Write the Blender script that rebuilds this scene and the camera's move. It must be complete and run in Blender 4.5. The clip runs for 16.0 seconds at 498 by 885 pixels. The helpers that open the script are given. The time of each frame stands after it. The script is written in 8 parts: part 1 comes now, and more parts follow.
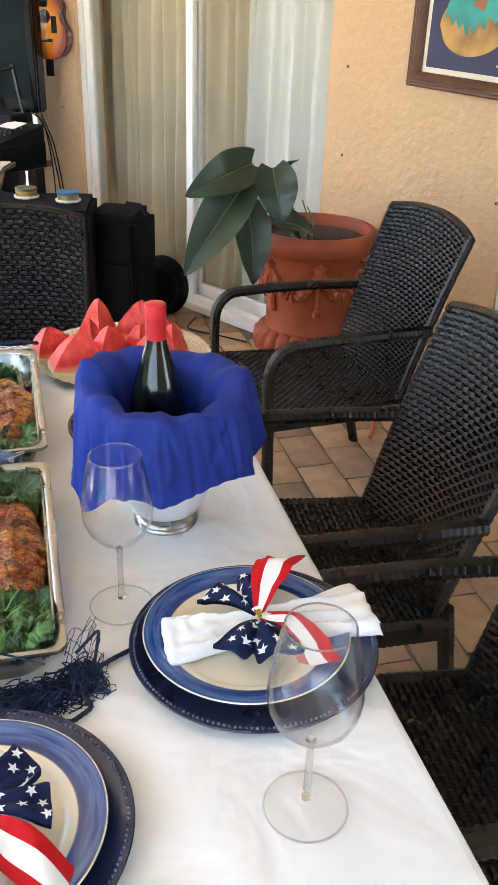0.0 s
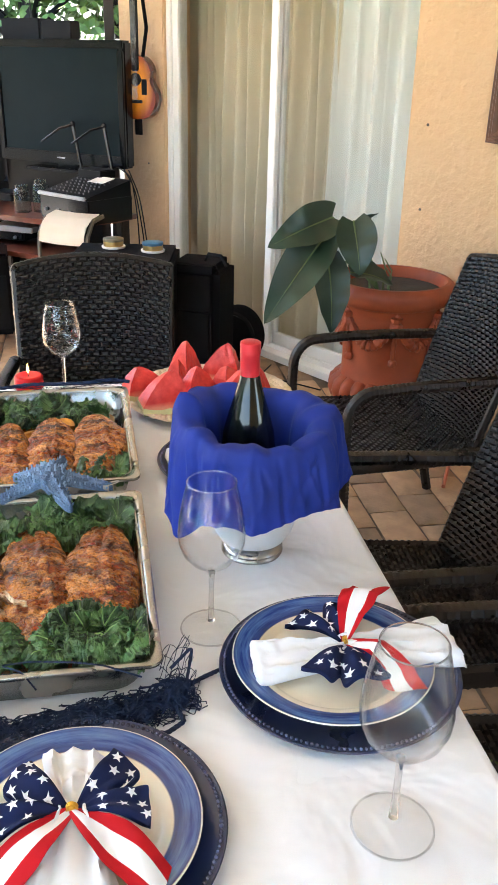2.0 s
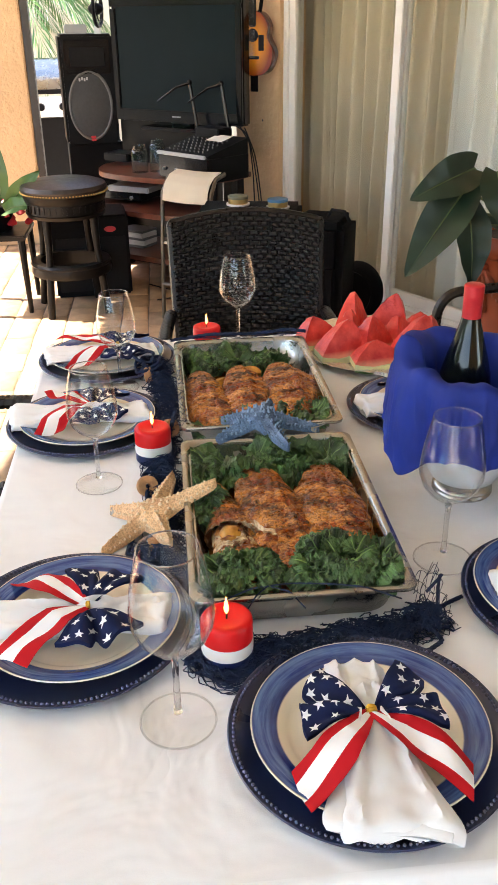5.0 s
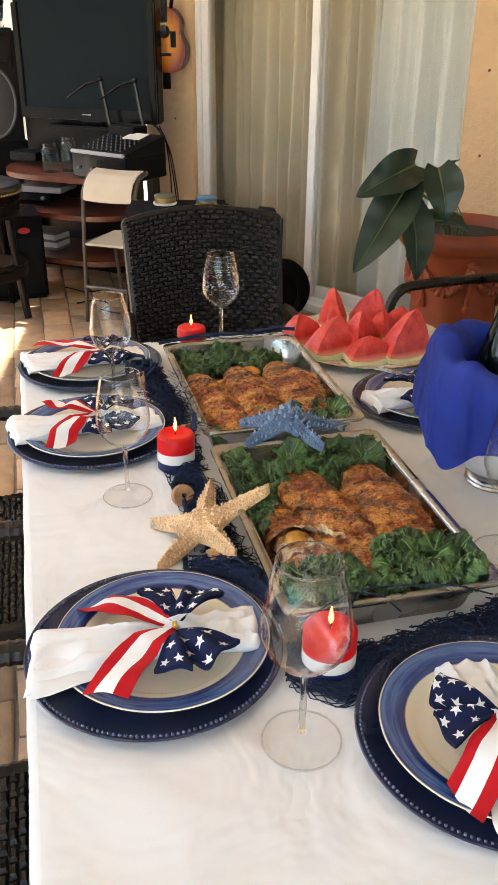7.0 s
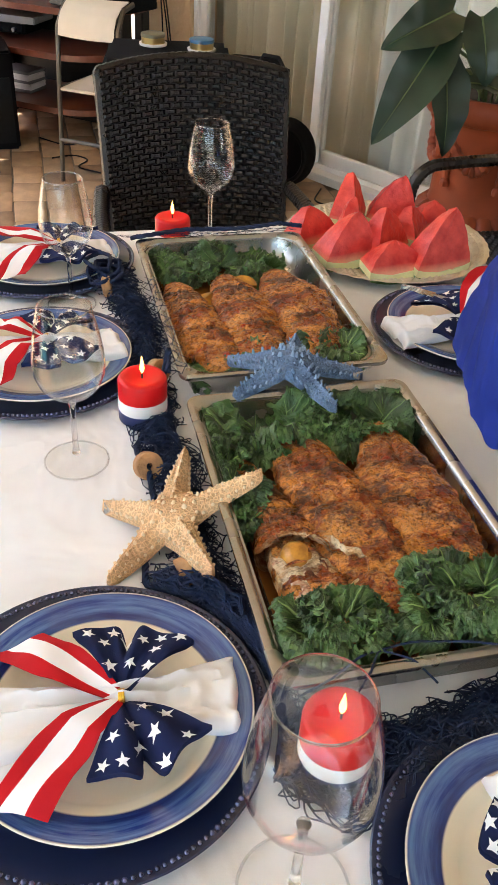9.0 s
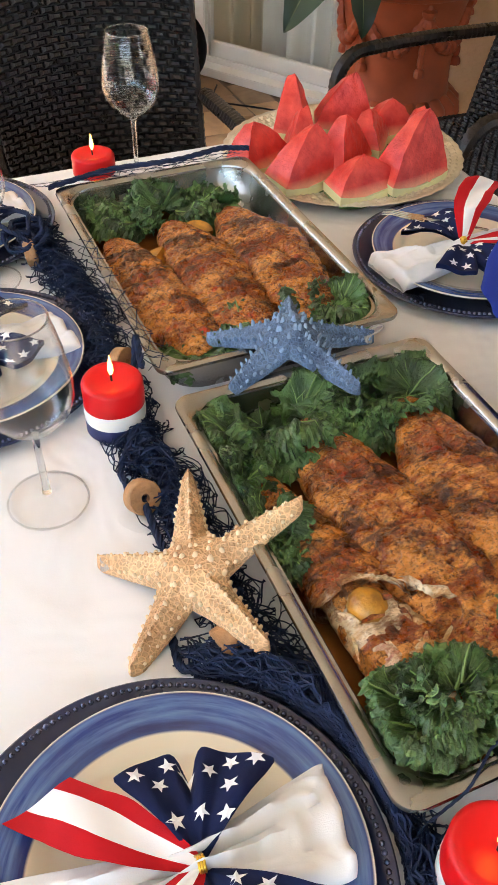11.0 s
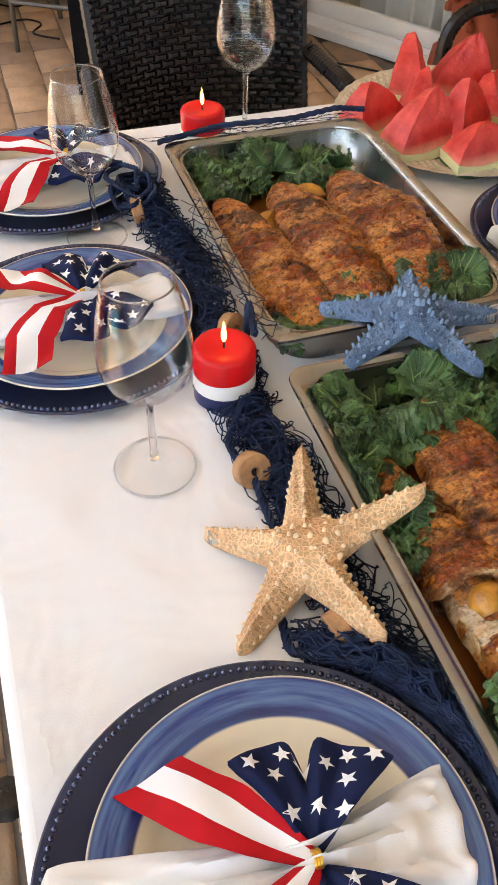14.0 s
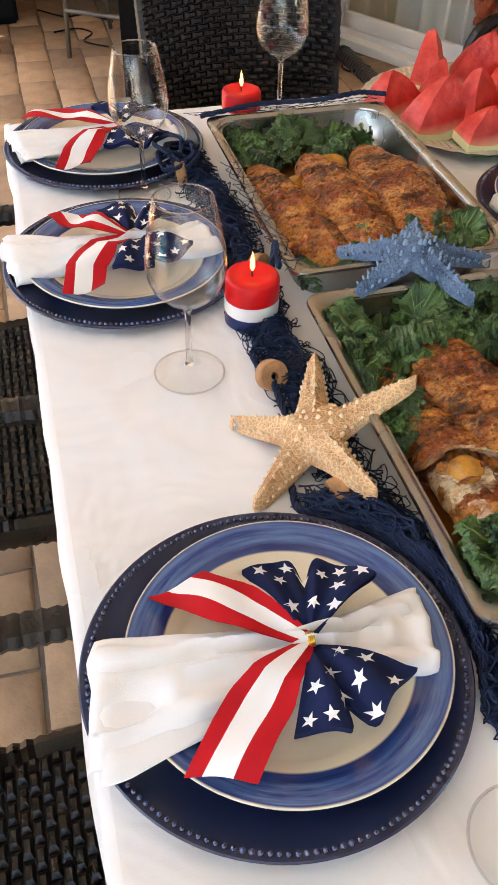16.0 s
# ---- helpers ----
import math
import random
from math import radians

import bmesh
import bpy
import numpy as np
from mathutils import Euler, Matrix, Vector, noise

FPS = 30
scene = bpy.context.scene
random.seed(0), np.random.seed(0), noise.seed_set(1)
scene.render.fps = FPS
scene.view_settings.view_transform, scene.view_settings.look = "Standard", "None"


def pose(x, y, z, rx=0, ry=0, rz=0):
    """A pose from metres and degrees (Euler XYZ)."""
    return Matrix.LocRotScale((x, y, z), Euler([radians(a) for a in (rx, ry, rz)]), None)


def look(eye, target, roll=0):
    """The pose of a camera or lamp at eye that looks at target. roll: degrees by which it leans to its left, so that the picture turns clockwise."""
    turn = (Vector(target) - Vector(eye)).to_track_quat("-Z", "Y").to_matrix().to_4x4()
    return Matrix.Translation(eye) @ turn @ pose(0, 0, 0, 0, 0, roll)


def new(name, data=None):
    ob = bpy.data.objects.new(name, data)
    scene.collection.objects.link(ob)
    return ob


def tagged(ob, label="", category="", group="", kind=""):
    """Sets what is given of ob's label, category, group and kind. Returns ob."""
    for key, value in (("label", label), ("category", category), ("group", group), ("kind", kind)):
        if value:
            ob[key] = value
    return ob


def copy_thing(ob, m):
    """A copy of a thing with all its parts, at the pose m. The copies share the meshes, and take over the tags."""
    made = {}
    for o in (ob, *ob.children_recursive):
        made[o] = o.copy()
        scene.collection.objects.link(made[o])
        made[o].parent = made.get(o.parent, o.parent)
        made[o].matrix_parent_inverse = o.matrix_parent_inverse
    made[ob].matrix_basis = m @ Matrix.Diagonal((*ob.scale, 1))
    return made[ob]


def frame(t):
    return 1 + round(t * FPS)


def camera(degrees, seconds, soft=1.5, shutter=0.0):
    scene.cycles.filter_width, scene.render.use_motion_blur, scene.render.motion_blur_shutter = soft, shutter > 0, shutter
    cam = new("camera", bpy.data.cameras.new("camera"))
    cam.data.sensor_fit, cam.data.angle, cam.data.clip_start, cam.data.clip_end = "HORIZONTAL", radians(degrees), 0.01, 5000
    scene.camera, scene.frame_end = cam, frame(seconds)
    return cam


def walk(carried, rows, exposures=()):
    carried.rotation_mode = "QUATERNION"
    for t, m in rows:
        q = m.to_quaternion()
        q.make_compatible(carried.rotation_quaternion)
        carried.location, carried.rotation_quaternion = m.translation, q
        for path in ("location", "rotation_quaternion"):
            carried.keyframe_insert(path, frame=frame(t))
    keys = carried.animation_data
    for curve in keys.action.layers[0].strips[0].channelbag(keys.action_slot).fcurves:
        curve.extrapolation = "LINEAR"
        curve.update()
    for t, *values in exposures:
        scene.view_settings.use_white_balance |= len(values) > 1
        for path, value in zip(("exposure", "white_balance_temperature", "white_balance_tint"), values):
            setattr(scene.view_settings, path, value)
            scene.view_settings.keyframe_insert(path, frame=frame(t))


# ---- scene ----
cam = camera(32.6, 16.0)
PATH = [
    (0, (0.132, 0.018, 1.582), (0.603, 1.726, 0.654), 1.9),
    (0.5, (0.15, 0.002, 1.589), (0.675, 1.715, 0.699), 1.3),
    (1, (0.137, -0.018, 1.591), (0.682, 1.711, 0.745), 1.2),
    (1.5, (0.109, -0.033, 1.586), (0.585, 1.727, 0.765), 1.3),
    (2, (0.077, -0.038, 1.579), (0.41, 1.755, 0.756), 1.4),
    (2.5, (0.03, -0.025, 1.575), (0.23, 1.785, 0.747), 0.9),
    (3, (-0.046, -0.006, 1.575), (0.113, 1.791, 0.712), 0.0),
    (3.5, (-0.137, -0.002, 1.574), (0.028, 1.772, 0.665), -0.6),
    (4, (-0.202, -0.016, 1.564), (-0.012, 1.746, 0.637), -1.2),
    (4.5, (-0.193, -0.051, 1.572), (0.008, 1.715, 0.656), -1.5),
    (5, (-0.199, -0.078, 1.568), (-0.034, 1.7, 0.667), -0.7),
    (5.2, (-0.207, -0.081, 1.568), (-0.053, 1.696, 0.663), -0.8),
    (7.3, (-0.483, 0.059, 1.539), (-0.033, 1.786, 0.635), 0.5),
    (7.5, (-0.462, 0.09, 1.527), (-0.029, 1.804, 0.592), 0.2),
    (8, (-0.414, 0.176, 1.516), (-0.01, 1.834, 0.473), 0.4),
    (8.5, (-0.374, 0.313, 1.484), (0.035, 1.933, 0.386), 2.1),
    (8.7, (-0.372, 0.354, 1.498), (0.039, 1.949, 0.363), 3.2),
    (10.8, (-0.415, 0.689, 1.449), (0.159, 2.061, 0.112), 0.1),
    (11, (-0.414, 0.702, 1.445), (0.176, 2.051, 0.091), 1.0),
    (11.5, (-0.399, 0.732, 1.43), (0.18, 2.048, 0.04), 1.4),
    (12, (-0.392, 0.763, 1.414), (0.144, 2.063, -0.009), 1.0),
    (12.5, (-0.395, 0.785, 1.409), (0.112, 2.081, -0.027), 0.9),
    (13, (-0.4, 0.79, 1.414), (0.087, 2.095, -0.021), 0.6),
    (13.5, (-0.421, 0.783, 1.421), (0.046, 2.095, -0.015), 0.5),
    (14, (-0.46, 0.753, 1.432), (-0.015, 2.091, 0.014), 1.0),
    (14.5, (-0.481, 0.68, 1.449), (-0.07, 2.046, 0.047), 1.5),
    (15, (-0.502, 0.587, 1.451), (-0.106, 1.97, 0.061), 2.1),
    (15.5, (-0.519, 0.51, 1.454), (-0.12, 1.9, 0.072), 2.5),
    (16, (-0.514, 0.551, 1.443), (-0.117, 1.94, 0.06), 1.5),
]
walk(cam, [(t, look(eye, target, roll)) for t, eye, target, roll in PATH], exposures=[(0.0, 3.24, 6230, 11), (2.5, 3.26, 6230, 11), (3.5, 3.12, 6280, 12), (4.0, 2.88, 6750, 14), (5.0, 2.76, 6880, 14), (7.5, 2.71, 7000, 13), (8.5, 2.78, 6900, 13), (11.0, 2.95, 6760, 14), (12.5, 2.99, 6760, 15), (13.5, 2.93, 6800, 15), (14.5, 2.71, 6860, 16), (16.0, 2.72, 6900, 16)])

# world, sun and sky ------------------------------------------------------
world = bpy.data.worlds.new("daylight")
scene.world = world
world.use_nodes = True
wn = world.node_tree
sky = wn.nodes.new("ShaderNodeTexSky")
sky.sky_type = "NISHITA"
sky.sun_disc = False
SUN_EL, SUN_AZ = radians(48), radians(-75)  # azimuth from +y towards +x
sky.sun_elevation = SUN_EL
sky.sun_rotation = SUN_AZ
wn.links.new(sky.outputs[0], wn.nodes["Background"].inputs[0])
wn.nodes["Background"].inputs[1].default_value = 0.15
sun = new("sun", bpy.data.lights.new("sun", "SUN"))
sun.data.energy = 4.4
sun.data.angle = radians(0.6)
sun.data.color = (1.0, 0.94, 0.84)
_d = Vector((math.sin(SUN_AZ) * math.cos(SUN_EL), math.cos(SUN_AZ) * math.cos(SUN_EL), math.sin(SUN_EL)))
sun.matrix_world = look(_d * 20, (0, 0, 0))

# helpers -----------------------------------------------------------------


class Shape:
    """Collects vertices and faces of one mesh, with a material slot a face."""

    def __init__(self):
        self.v, self.f, self.m = [], [], []

    def quadgrid(self, pts, nu, nv, wrap_u=False, wrap_v=False, slot=0, flip=False):
        b = len(self.v)
        self.v += [tuple(p) for p in pts]
        for i in range(nu if wrap_u else nu - 1):
            for j in range(nv if wrap_v else nv - 1):
                a, c = b + i * nv + j, b + ((i + 1) % nu) * nv + j
                d, e = b + ((i + 1) % nu) * nv + (j + 1) % nv, b + i * nv + (j + 1) % nv
                self.f.append((a, e, d, c) if flip else (a, c, d, e))
                self.m.append(slot(i, j) if callable(slot) else slot)
        return self

    def surf(self, fn, nu, nv, wrap_u=False, wrap_v=False, slot=0, flip=False):
        """fn(u, v) for u, v in 0..1."""
        du, dv = (nu if wrap_u else nu - 1), (nv if wrap_v else nv - 1)
        return self.quadgrid([fn(i / du, j / dv) for i in range(nu) for j in range(nv)], nu, nv, wrap_u, wrap_v, slot, flip)

    def face(self, pts, slot=0):
        b = len(self.v)
        self.v += [tuple(p) for p in pts]
        self.f.append(tuple(range(b, b + len(pts))))
        self.m.append(slot)
        return self

    def lathe(self, prof, seg=32, at=(0, 0, 0), slot=0, bump=None, close=False):
        """prof: (radius, height) from the outside bottom on; bump(angle, r, z) -> radius."""
        pts = []
        for k in range(seg):
            a = 2 * math.pi * k / seg
            for r, z in prof:
                q = bump(a, r, z) if bump else r
                pts.append((at[0] + q * math.cos(a), at[1] + q * math.sin(a), at[2] + z))
        return self.quadgrid(pts, seg, len(prof), True, close, slot)

    def tube(self, path, rad, seg=8, slot=0, flat=1.0, caps=True, closed=False):
        """A tube round a path; rad is a number or a function of 0..1 along it; flat squeezes its height."""
        P = [Vector(p) for p in path]
        n = len(P)
        pts, up = [], None
        for i in range(n):
            if closed:
                t = (P[(i + 1) % n] - P[i - 1])
            else:
                t = (P[min(i + 1, n - 1)] - P[max(i - 1, 0)])
            t = t.normalized() if t.length > 1e-9 else Vector((0, 0, 1))
            if up is None:
                up = Vector((0, 0, 1)) if abs(t.z) < 0.9 else Vector((0, 1, 0))
            s = t.cross(up)
            s = s.normalized() if s.length > 1e-6 else t.orthogonal().normalized()
            up = s.cross(t)
            r = rad(i / max(1, n - 1)) if callable(rad) else rad
            for k in range(seg):
                a = 2 * math.pi * k / seg
                pts.append(P[i] + s * (r * math.cos(a)) + up * (r * flat * math.sin(a)))
        b = len(self.v)
        self.quadgrid(pts, n, seg, closed, True, slot)
        if caps and not closed:
            self.f.append(tuple(b + k for k in range(seg)))
            self.f.append(tuple(b + (n - 1) * seg + k for k in reversed(range(seg))))
            self.m += [slot, slot]
        return self

    def box(self, c, s, r=0.004, rz=0.0, slot=0, m=None):
        """A bevelled box of size s round c, turned rz degrees."""
        bm = bmesh.new()
        bmesh.ops.create_cube(bm, size=1)
        bmesh.ops.scale(bm, vec=s, verts=bm.verts)
        if r > 0:
            bmesh.ops.bevel(bm, geom=bm.edges[:], offset=min(r, min(s) * 0.45), segments=2, affect="EDGES")
        bm.transform((m or Matrix()) @ pose(*c, 0, 0, rz))
        b = len(self.v)
        bm.verts.index_update()
        self.v += [tuple(v.co) for v in bm.verts]
        for f in bm.faces:
            self.f.append(tuple(b + v.index for v in f.verts))
            self.m.append(slot)
        bm.free()
        return self

    def ball(self, c, r, nu=8, nv=6, slot=0):
        def fn(u, v):
            a, e = u * 2 * math.pi, (v - 0.5) * math.pi * 0.999
            return (c[0] + r[0] * math.cos(a) * math.cos(e), c[1] + r[1] * math.sin(a) * math.cos(e), c[2] + r[2] * math.sin(e))
        return self.surf(fn, nu, nv, True, False, slot)

    def mesh(self, name, mats, smooth=40):
        me = bpy.data.meshes.new(name)
        me.from_pydata(self.v, [], self.f)
        for m in mats if isinstance(mats, (list, tuple)) else [mats]:
            me.materials.append(m)
        if len(me.materials) > 1:
            me.polygons.foreach_set("material_index", self.m)
        if smooth:
            me.polygons.foreach_set("use_smooth", [True] * len(me.polygons))
            me.set_sharp_from_angle(angle=radians(smooth))
        me.update()
        return me


def part(name, shape, mats, parent=None, label="", smooth=40):
    ob = new(name, shape.mesh(name, mats, smooth) if isinstance(shape, Shape) else shape)
    ob.parent = parent
    if label:
        tagged(ob, label)
    return ob


def thing(name, label, category, x=0, y=0, z=0, rz=0, group="", rx=0, ry=0):
    ob = new(name)
    ob.empty_display_size = 0.05
    ob.matrix_basis = pose(x, y, z, rx, ry, rz)
    return tagged(ob, label, category, group)


def solo(name, shape, mats, label, category, x=0, y=0, z=0, rz=0, group="", kind="", smooth=40):
    ob = part(name, shape, mats, None, "", smooth)
    ob.matrix_basis = pose(x, y, z, 0, 0, rz)
    return tagged(ob, label, category, group, kind)


def wob(x, y=0.0, z=0.0):
    return noise.noise(Vector((x, y, z)))


# materials ---------------------------------------------------------------


def mat(name, color, rough=0.5, metal=0.0, vary=0.12, scale=6.0, grain=0.0, grain_scale=120.0, spec=0.5, coat=0.0, sheen=0.0, second=None, rvary=0.1):
    """Principled colour with broad mottling, fine bump and gloss that wanders."""
    m = bpy.data.materials.new(name)
    m.use_nodes = True
    n, l = m.node_tree.nodes, m.node_tree.links
    b = n["Principled BSDF"]
    b.inputs["Roughness"].default_value = rough
    b.inputs["Metallic"].default_value = metal
    b.inputs["Specular IOR Level"].default_value = spec
    b.inputs["Coat Weight"].default_value = coat
    b.inputs["Sheen Weight"].default_value = sheen
    tc = n.new("ShaderNodeTexCoord")
    no = n.new("ShaderNodeTexNoise")
    no.inputs["Scale"].default_value = scale
    no.inputs["Detail"].default_value = 5
    l.new(tc.outputs["Object"], no.inputs["Vector"])
    ramp = n.new("ShaderNodeValToRGB")
    lo = tuple(max(0, c * (1 - vary)) for c in color)
    hi = second or tuple(min(1, c * (1 + vary)) for c in color)
    ramp.color_ramp.elements[0].position, ramp.color_ramp.elements[1].position = 0.3, 0.7
    ramp.color_ramp.elements[0].color, ramp.color_ramp.elements[1].color = (*lo, 1), (*hi, 1)
    l.new(no.outputs["Fac"], ramp.inputs["Fac"])
    l.new(ramp.outputs["Color"], b.inputs["Base Color"])
    if rvary:
        mr = n.new("ShaderNodeMapRange")
        mr.inputs["To Min"].default_value = max(0.02, rough - rvary)
        mr.inputs["To Max"].default_value = min(1, rough + rvary)
        l.new(no.outputs["Fac"], mr.inputs["Value"])
        l.new(mr.outputs["Result"], b.inputs["Roughness"])
    if grain:
        g = n.new("ShaderNodeTexNoise")
        g.inputs["Scale"].default_value = grain_scale
        g.inputs["Detail"].default_value = 3
        l.new(tc.outputs["Object"], g.inputs["Vector"])
        bu = n.new("ShaderNodeBump")
        bu.inputs["Strength"].default_value = grain
        bu.inputs["Distance"].default_value = 0.004
        l.new(g.outputs["Fac"], bu.inputs["Height"])
        l.new(bu.outputs["Normal"], b.inputs["Normal"])
    return m


def nodes_of(m):
    return m.node_tree.nodes, m.node_tree.links, m.node_tree.nodes["Principled BSDF"]


def clear_glass(name, tint=(1, 1, 1), gloss=0.035, rise=0.85, rough=0.02, power=2.6):
    m = bpy.data.materials.new(name)
    m.use_nodes = True
    n, l = m.node_tree.nodes, m.node_tree.links
    n.remove(n["Principled BSDF"])
    tr, gl, mx, lw = n.new("ShaderNodeBsdfTransparent"), n.new("ShaderNodeBsdfGlossy"), n.new("ShaderNodeMixShader"), n.new("ShaderNodeLayerWeight")
    pw, fr = n.new("ShaderNodeMath"), n.new("ShaderNodeMath")
    pw.operation, pw.inputs[1].default_value = "POWER", power
    fr.operation, fr.inputs[1].default_value, fr.inputs[2].default_value = "MULTIPLY_ADD", rise, gloss
    tr.inputs["Color"].default_value = (*tint, 1)
    gl.inputs["Roughness"].default_value = rough
    lw.inputs["Blend"].default_value = 0.5
    l.new(lw.outputs["Facing"], pw.inputs[0])
    l.new(pw.outputs[0], fr.inputs[0])
    l.new(fr.outputs[0], mx.inputs[0])
    l.new(tr.outputs[0], mx.inputs[1])
    l.new(gl.outputs[0], mx.inputs[2])
    l.new(mx.outputs[0], n["Material Output"].inputs["Surface"])
    return m


def glow(name, color, strength):
    m = bpy.data.materials.new(name)
    m.use_nodes = True
    b = m.node_tree.nodes["Principled BSDF"]
    b.inputs["Base Color"].default_value = (*color, 1)
    b.inputs["Emission Color"].default_value = (*color, 1)
    b.inputs["Emission Strength"].default_value = strength
    return m


M_stucco = mat("tan_stucco", (0.62, 0.42, 0.24), 0.85, vary=0.08, scale=1.5, grain=0.75, grain_scale=26)
nodes_of(M_stucco)[2].inputs["Normal"].links[0].from_node.inputs["Distance"].default_value = 0.02
M_ceiling = mat("white_ceiling", (0.75, 0.72, 0.66), 0.9, vary=0.04, grain=0.2, grain_scale=60)
M_white_alu = mat("white_painted_aluminium", (0.78, 0.77, 0.74), 0.4, vary=0.03, scale=3)
M_bronze = mat("dark_bronze_aluminium", (0.025, 0.02, 0.018), 0.45, vary=0.1)
M_curtain = mat("cream_curtain", (0.64, 0.56, 0.42), 0.9, vary=0.05, scale=2, grain=0.1, grain_scale=300, sheen=0.2)
M_sheer = mat("white_curtain", (0.83, 0.83, 0.80), 0.9, vary=0.03, scale=2, sheen=0.2)
M_pane = clear_glass("window_glass", (0.93, 0.935, 0.92), 0.02, 0.07)
M_glass = bpy.data.materials.new("wine_glass_crystal")
M_glass.use_nodes = True
_b = M_glass.node_tree.nodes["Principled BSDF"]
_b.inputs["Roughness"].default_value, _b.inputs["Transmission Weight"].default_value, _b.inputs["IOR"].default_value = 0.0, 1.0, 1.45
M_glass_foot = clear_glass("wine_glass_foot", (0.995, 0.995, 0.992), 0.03, 0.45, 0.0, 3.5)
M_glass_bowl = clear_glass("wine_glass_bowl", (0.995, 0.996, 0.995), 0.034, 0.85, 0.0, 4.0)
M_jar = clear_glass("jar_glass", (0.85, 0.92, 0.88), 0.04)
M_cloth = mat("white_tablecloth", (0.77, 0.77, 0.78), 0.75, vary=0.02, scale=2, grain=0.06, grain_scale=700, sheen=0.1)
_n, _l, _b = nodes_of(M_cloth)
# soft creases pressed into the cloth
_tc, _no, _rg, _bu = _n.new("ShaderNodeTexCoord"), _n.new("ShaderNodeTexNoise"), _n.new("ShaderNodeMapRange"), _n.new("ShaderNodeBump")
_no.inputs["Scale"].default_value, _no.inputs["Detail"].default_value, _no.inputs["Distortion"].default_value = 5.5, 3, 0.6
_l.new(_tc.outputs["Object"], _no.inputs["Vector"])
_rg.inputs["From Min"].default_value, _rg.inputs["From Max"].default_value = 0.35, 0.65
_l.new(_no.outputs["Fac"], _rg.inputs["Value"])
_bu.inputs["Strength"].default_value, _bu.inputs["Distance"].default_value = 0.55, 0.010
_l.new(_rg.outputs["Result"], _bu.inputs["Height"])
_l.new(_b.inputs["Normal"].links[0].from_socket, _bu.inputs["Normal"])
_l.new(_bu.outputs["Normal"], _b.inputs["Normal"])
M_napkin = mat("white_napkin", (0.78, 0.78, 0.79), 0.85, vary=0.02, scale=8, grain=0.12, grain_scale=900, sheen=0.15)
M_wicker = mat("dark_brown_wicker", (0.0115, 0.0080, 0.0058), 0.30, vary=0.35, scale=30, grain=0.25, grain_scale=260, spec=0.32)
# near-black colour standing in for the shade between woven strands
M_gap_shade = mat("wicker_shadow_gap", (0.006, 0.005, 0.004), 0.6, vary=0.2)
M_steel = mat("brushed_stainless_steel", (0.40, 0.39, 0.36), 0.26, 1.0, vary=0.08, scale=14, grain=0.05, grain_scale=200)
M_navy_glaze = mat("navy_lacquer", (0.012, 0.019, 0.060), 0.30, vary=0.25, scale=10, coat=0.2, spec=0.5)
M_bead = mat("pewter_navy_bead", (0.10, 0.11, 0.19), 0.26, 0.7, vary=0.3, scale=30)
M_terracotta = mat("terracotta", (0.24, 0.050, 0.018), 0.5, spec=0.3, vary=0.18, scale=9, grain=0.12, grain_scale=90)
M_soil = mat("potting_soil", (0.03, 0.022, 0.016), 0.95, vary=0.4, scale=30, grain=0.6, grain_scale=80)
M_leaf = mat("dark_green_leaf", (0.016, 0.038, 0.019), 0.38, vary=0.3, scale=9, grain=0.1, grain_scale=50)
M_black = mat("black_plastic", (0.005, 0.005, 0.006), 0.45, vary=0.2, scale=20, grain=0.1, grain_scale=300, spec=0.14)
M_black_cloth = mat("black_nylon", (0.005, 0.005, 0.006), 0.85, vary=0.3, scale=20, grain=0.3, grain_scale=400, spec=0.12)
M_grey = mat("grey_plastic", (0.16, 0.16, 0.16), 0.45, vary=0.1)
M_red_wood = mat("red_brown_veneer", (0.13, 0.04, 0.022), 0.35, vary=0.3, scale=14, coat=0.2)
M_black_wood = mat("black_stained_wood", (0.006, 0.0048, 0.0042), 0.35, vary=0.3, scale=18, grain=0.1, spec=0.2)
M_leather = mat("dark_brown_leather", (0.026, 0.017, 0.013), 0.42, vary=0.25, scale=20, grain=0.3, grain_scale=220)
M_brass = mat("aged_brass", (0.5, 0.34, 0.13), 0.35, 1.0, vary=0.15)
M_beige = mat("beige_sling_fabric", (0.52, 0.46, 0.36), 0.85, vary=0.06, grain=0.2, grain_scale=500)
M_tan_metal = mat("bronze_tube", (0.10, 0.085, 0.065), 0.4, 0.3, vary=0.15)

# brick pavers: colour by piece
M_paver = mat("tumbled_paver", (0.43, 0.295, 0.180), 0.85, vary=0.18, scale=14, grain=0.5, grain_scale=70)
_n, _l, _b = nodes_of(M_paver)
_oi = _n.new("ShaderNodeObjectInfo")
_gi = _n.new("ShaderNodeNewGeometry")
_ad = _n.new("ShaderNodeMath")
_ad.operation = "ADD"
_l.new(_oi.outputs["Random"], _ad.inputs[0])
_l.new(_gi.outputs["Random Per Island"], _ad.inputs[1])
_fr = _n.new("ShaderNodeMath")
_fr.operation = "FRACT"
_l.new(_ad.outputs[0], _fr.inputs[0])
_pr = _n.new("ShaderNodeValToRGB")
_pr.color_ramp.elements[0].color, _pr.color_ramp.elements[1].color = (0.62, 0.60, 0.60, 1), (1.2, 1.12, 1.02, 1)
_l.new(_fr.outputs[0], _pr.inputs["Fac"])
_mx = _n.new("ShaderNodeMix")
_mx.data_type, _mx.blend_type = "RGBA", "MULTIPLY"
_mx.inputs["Factor"].default_value = 1.0
_old = _b.inputs["Base Color"].links[0].from_socket
_l.new(_old, _mx.inputs["A"])
_l.new(_pr.outputs["Color"], _mx.inputs["B"])
_l.new(_mx.outputs["Result"], _b.inputs["Base Color"])
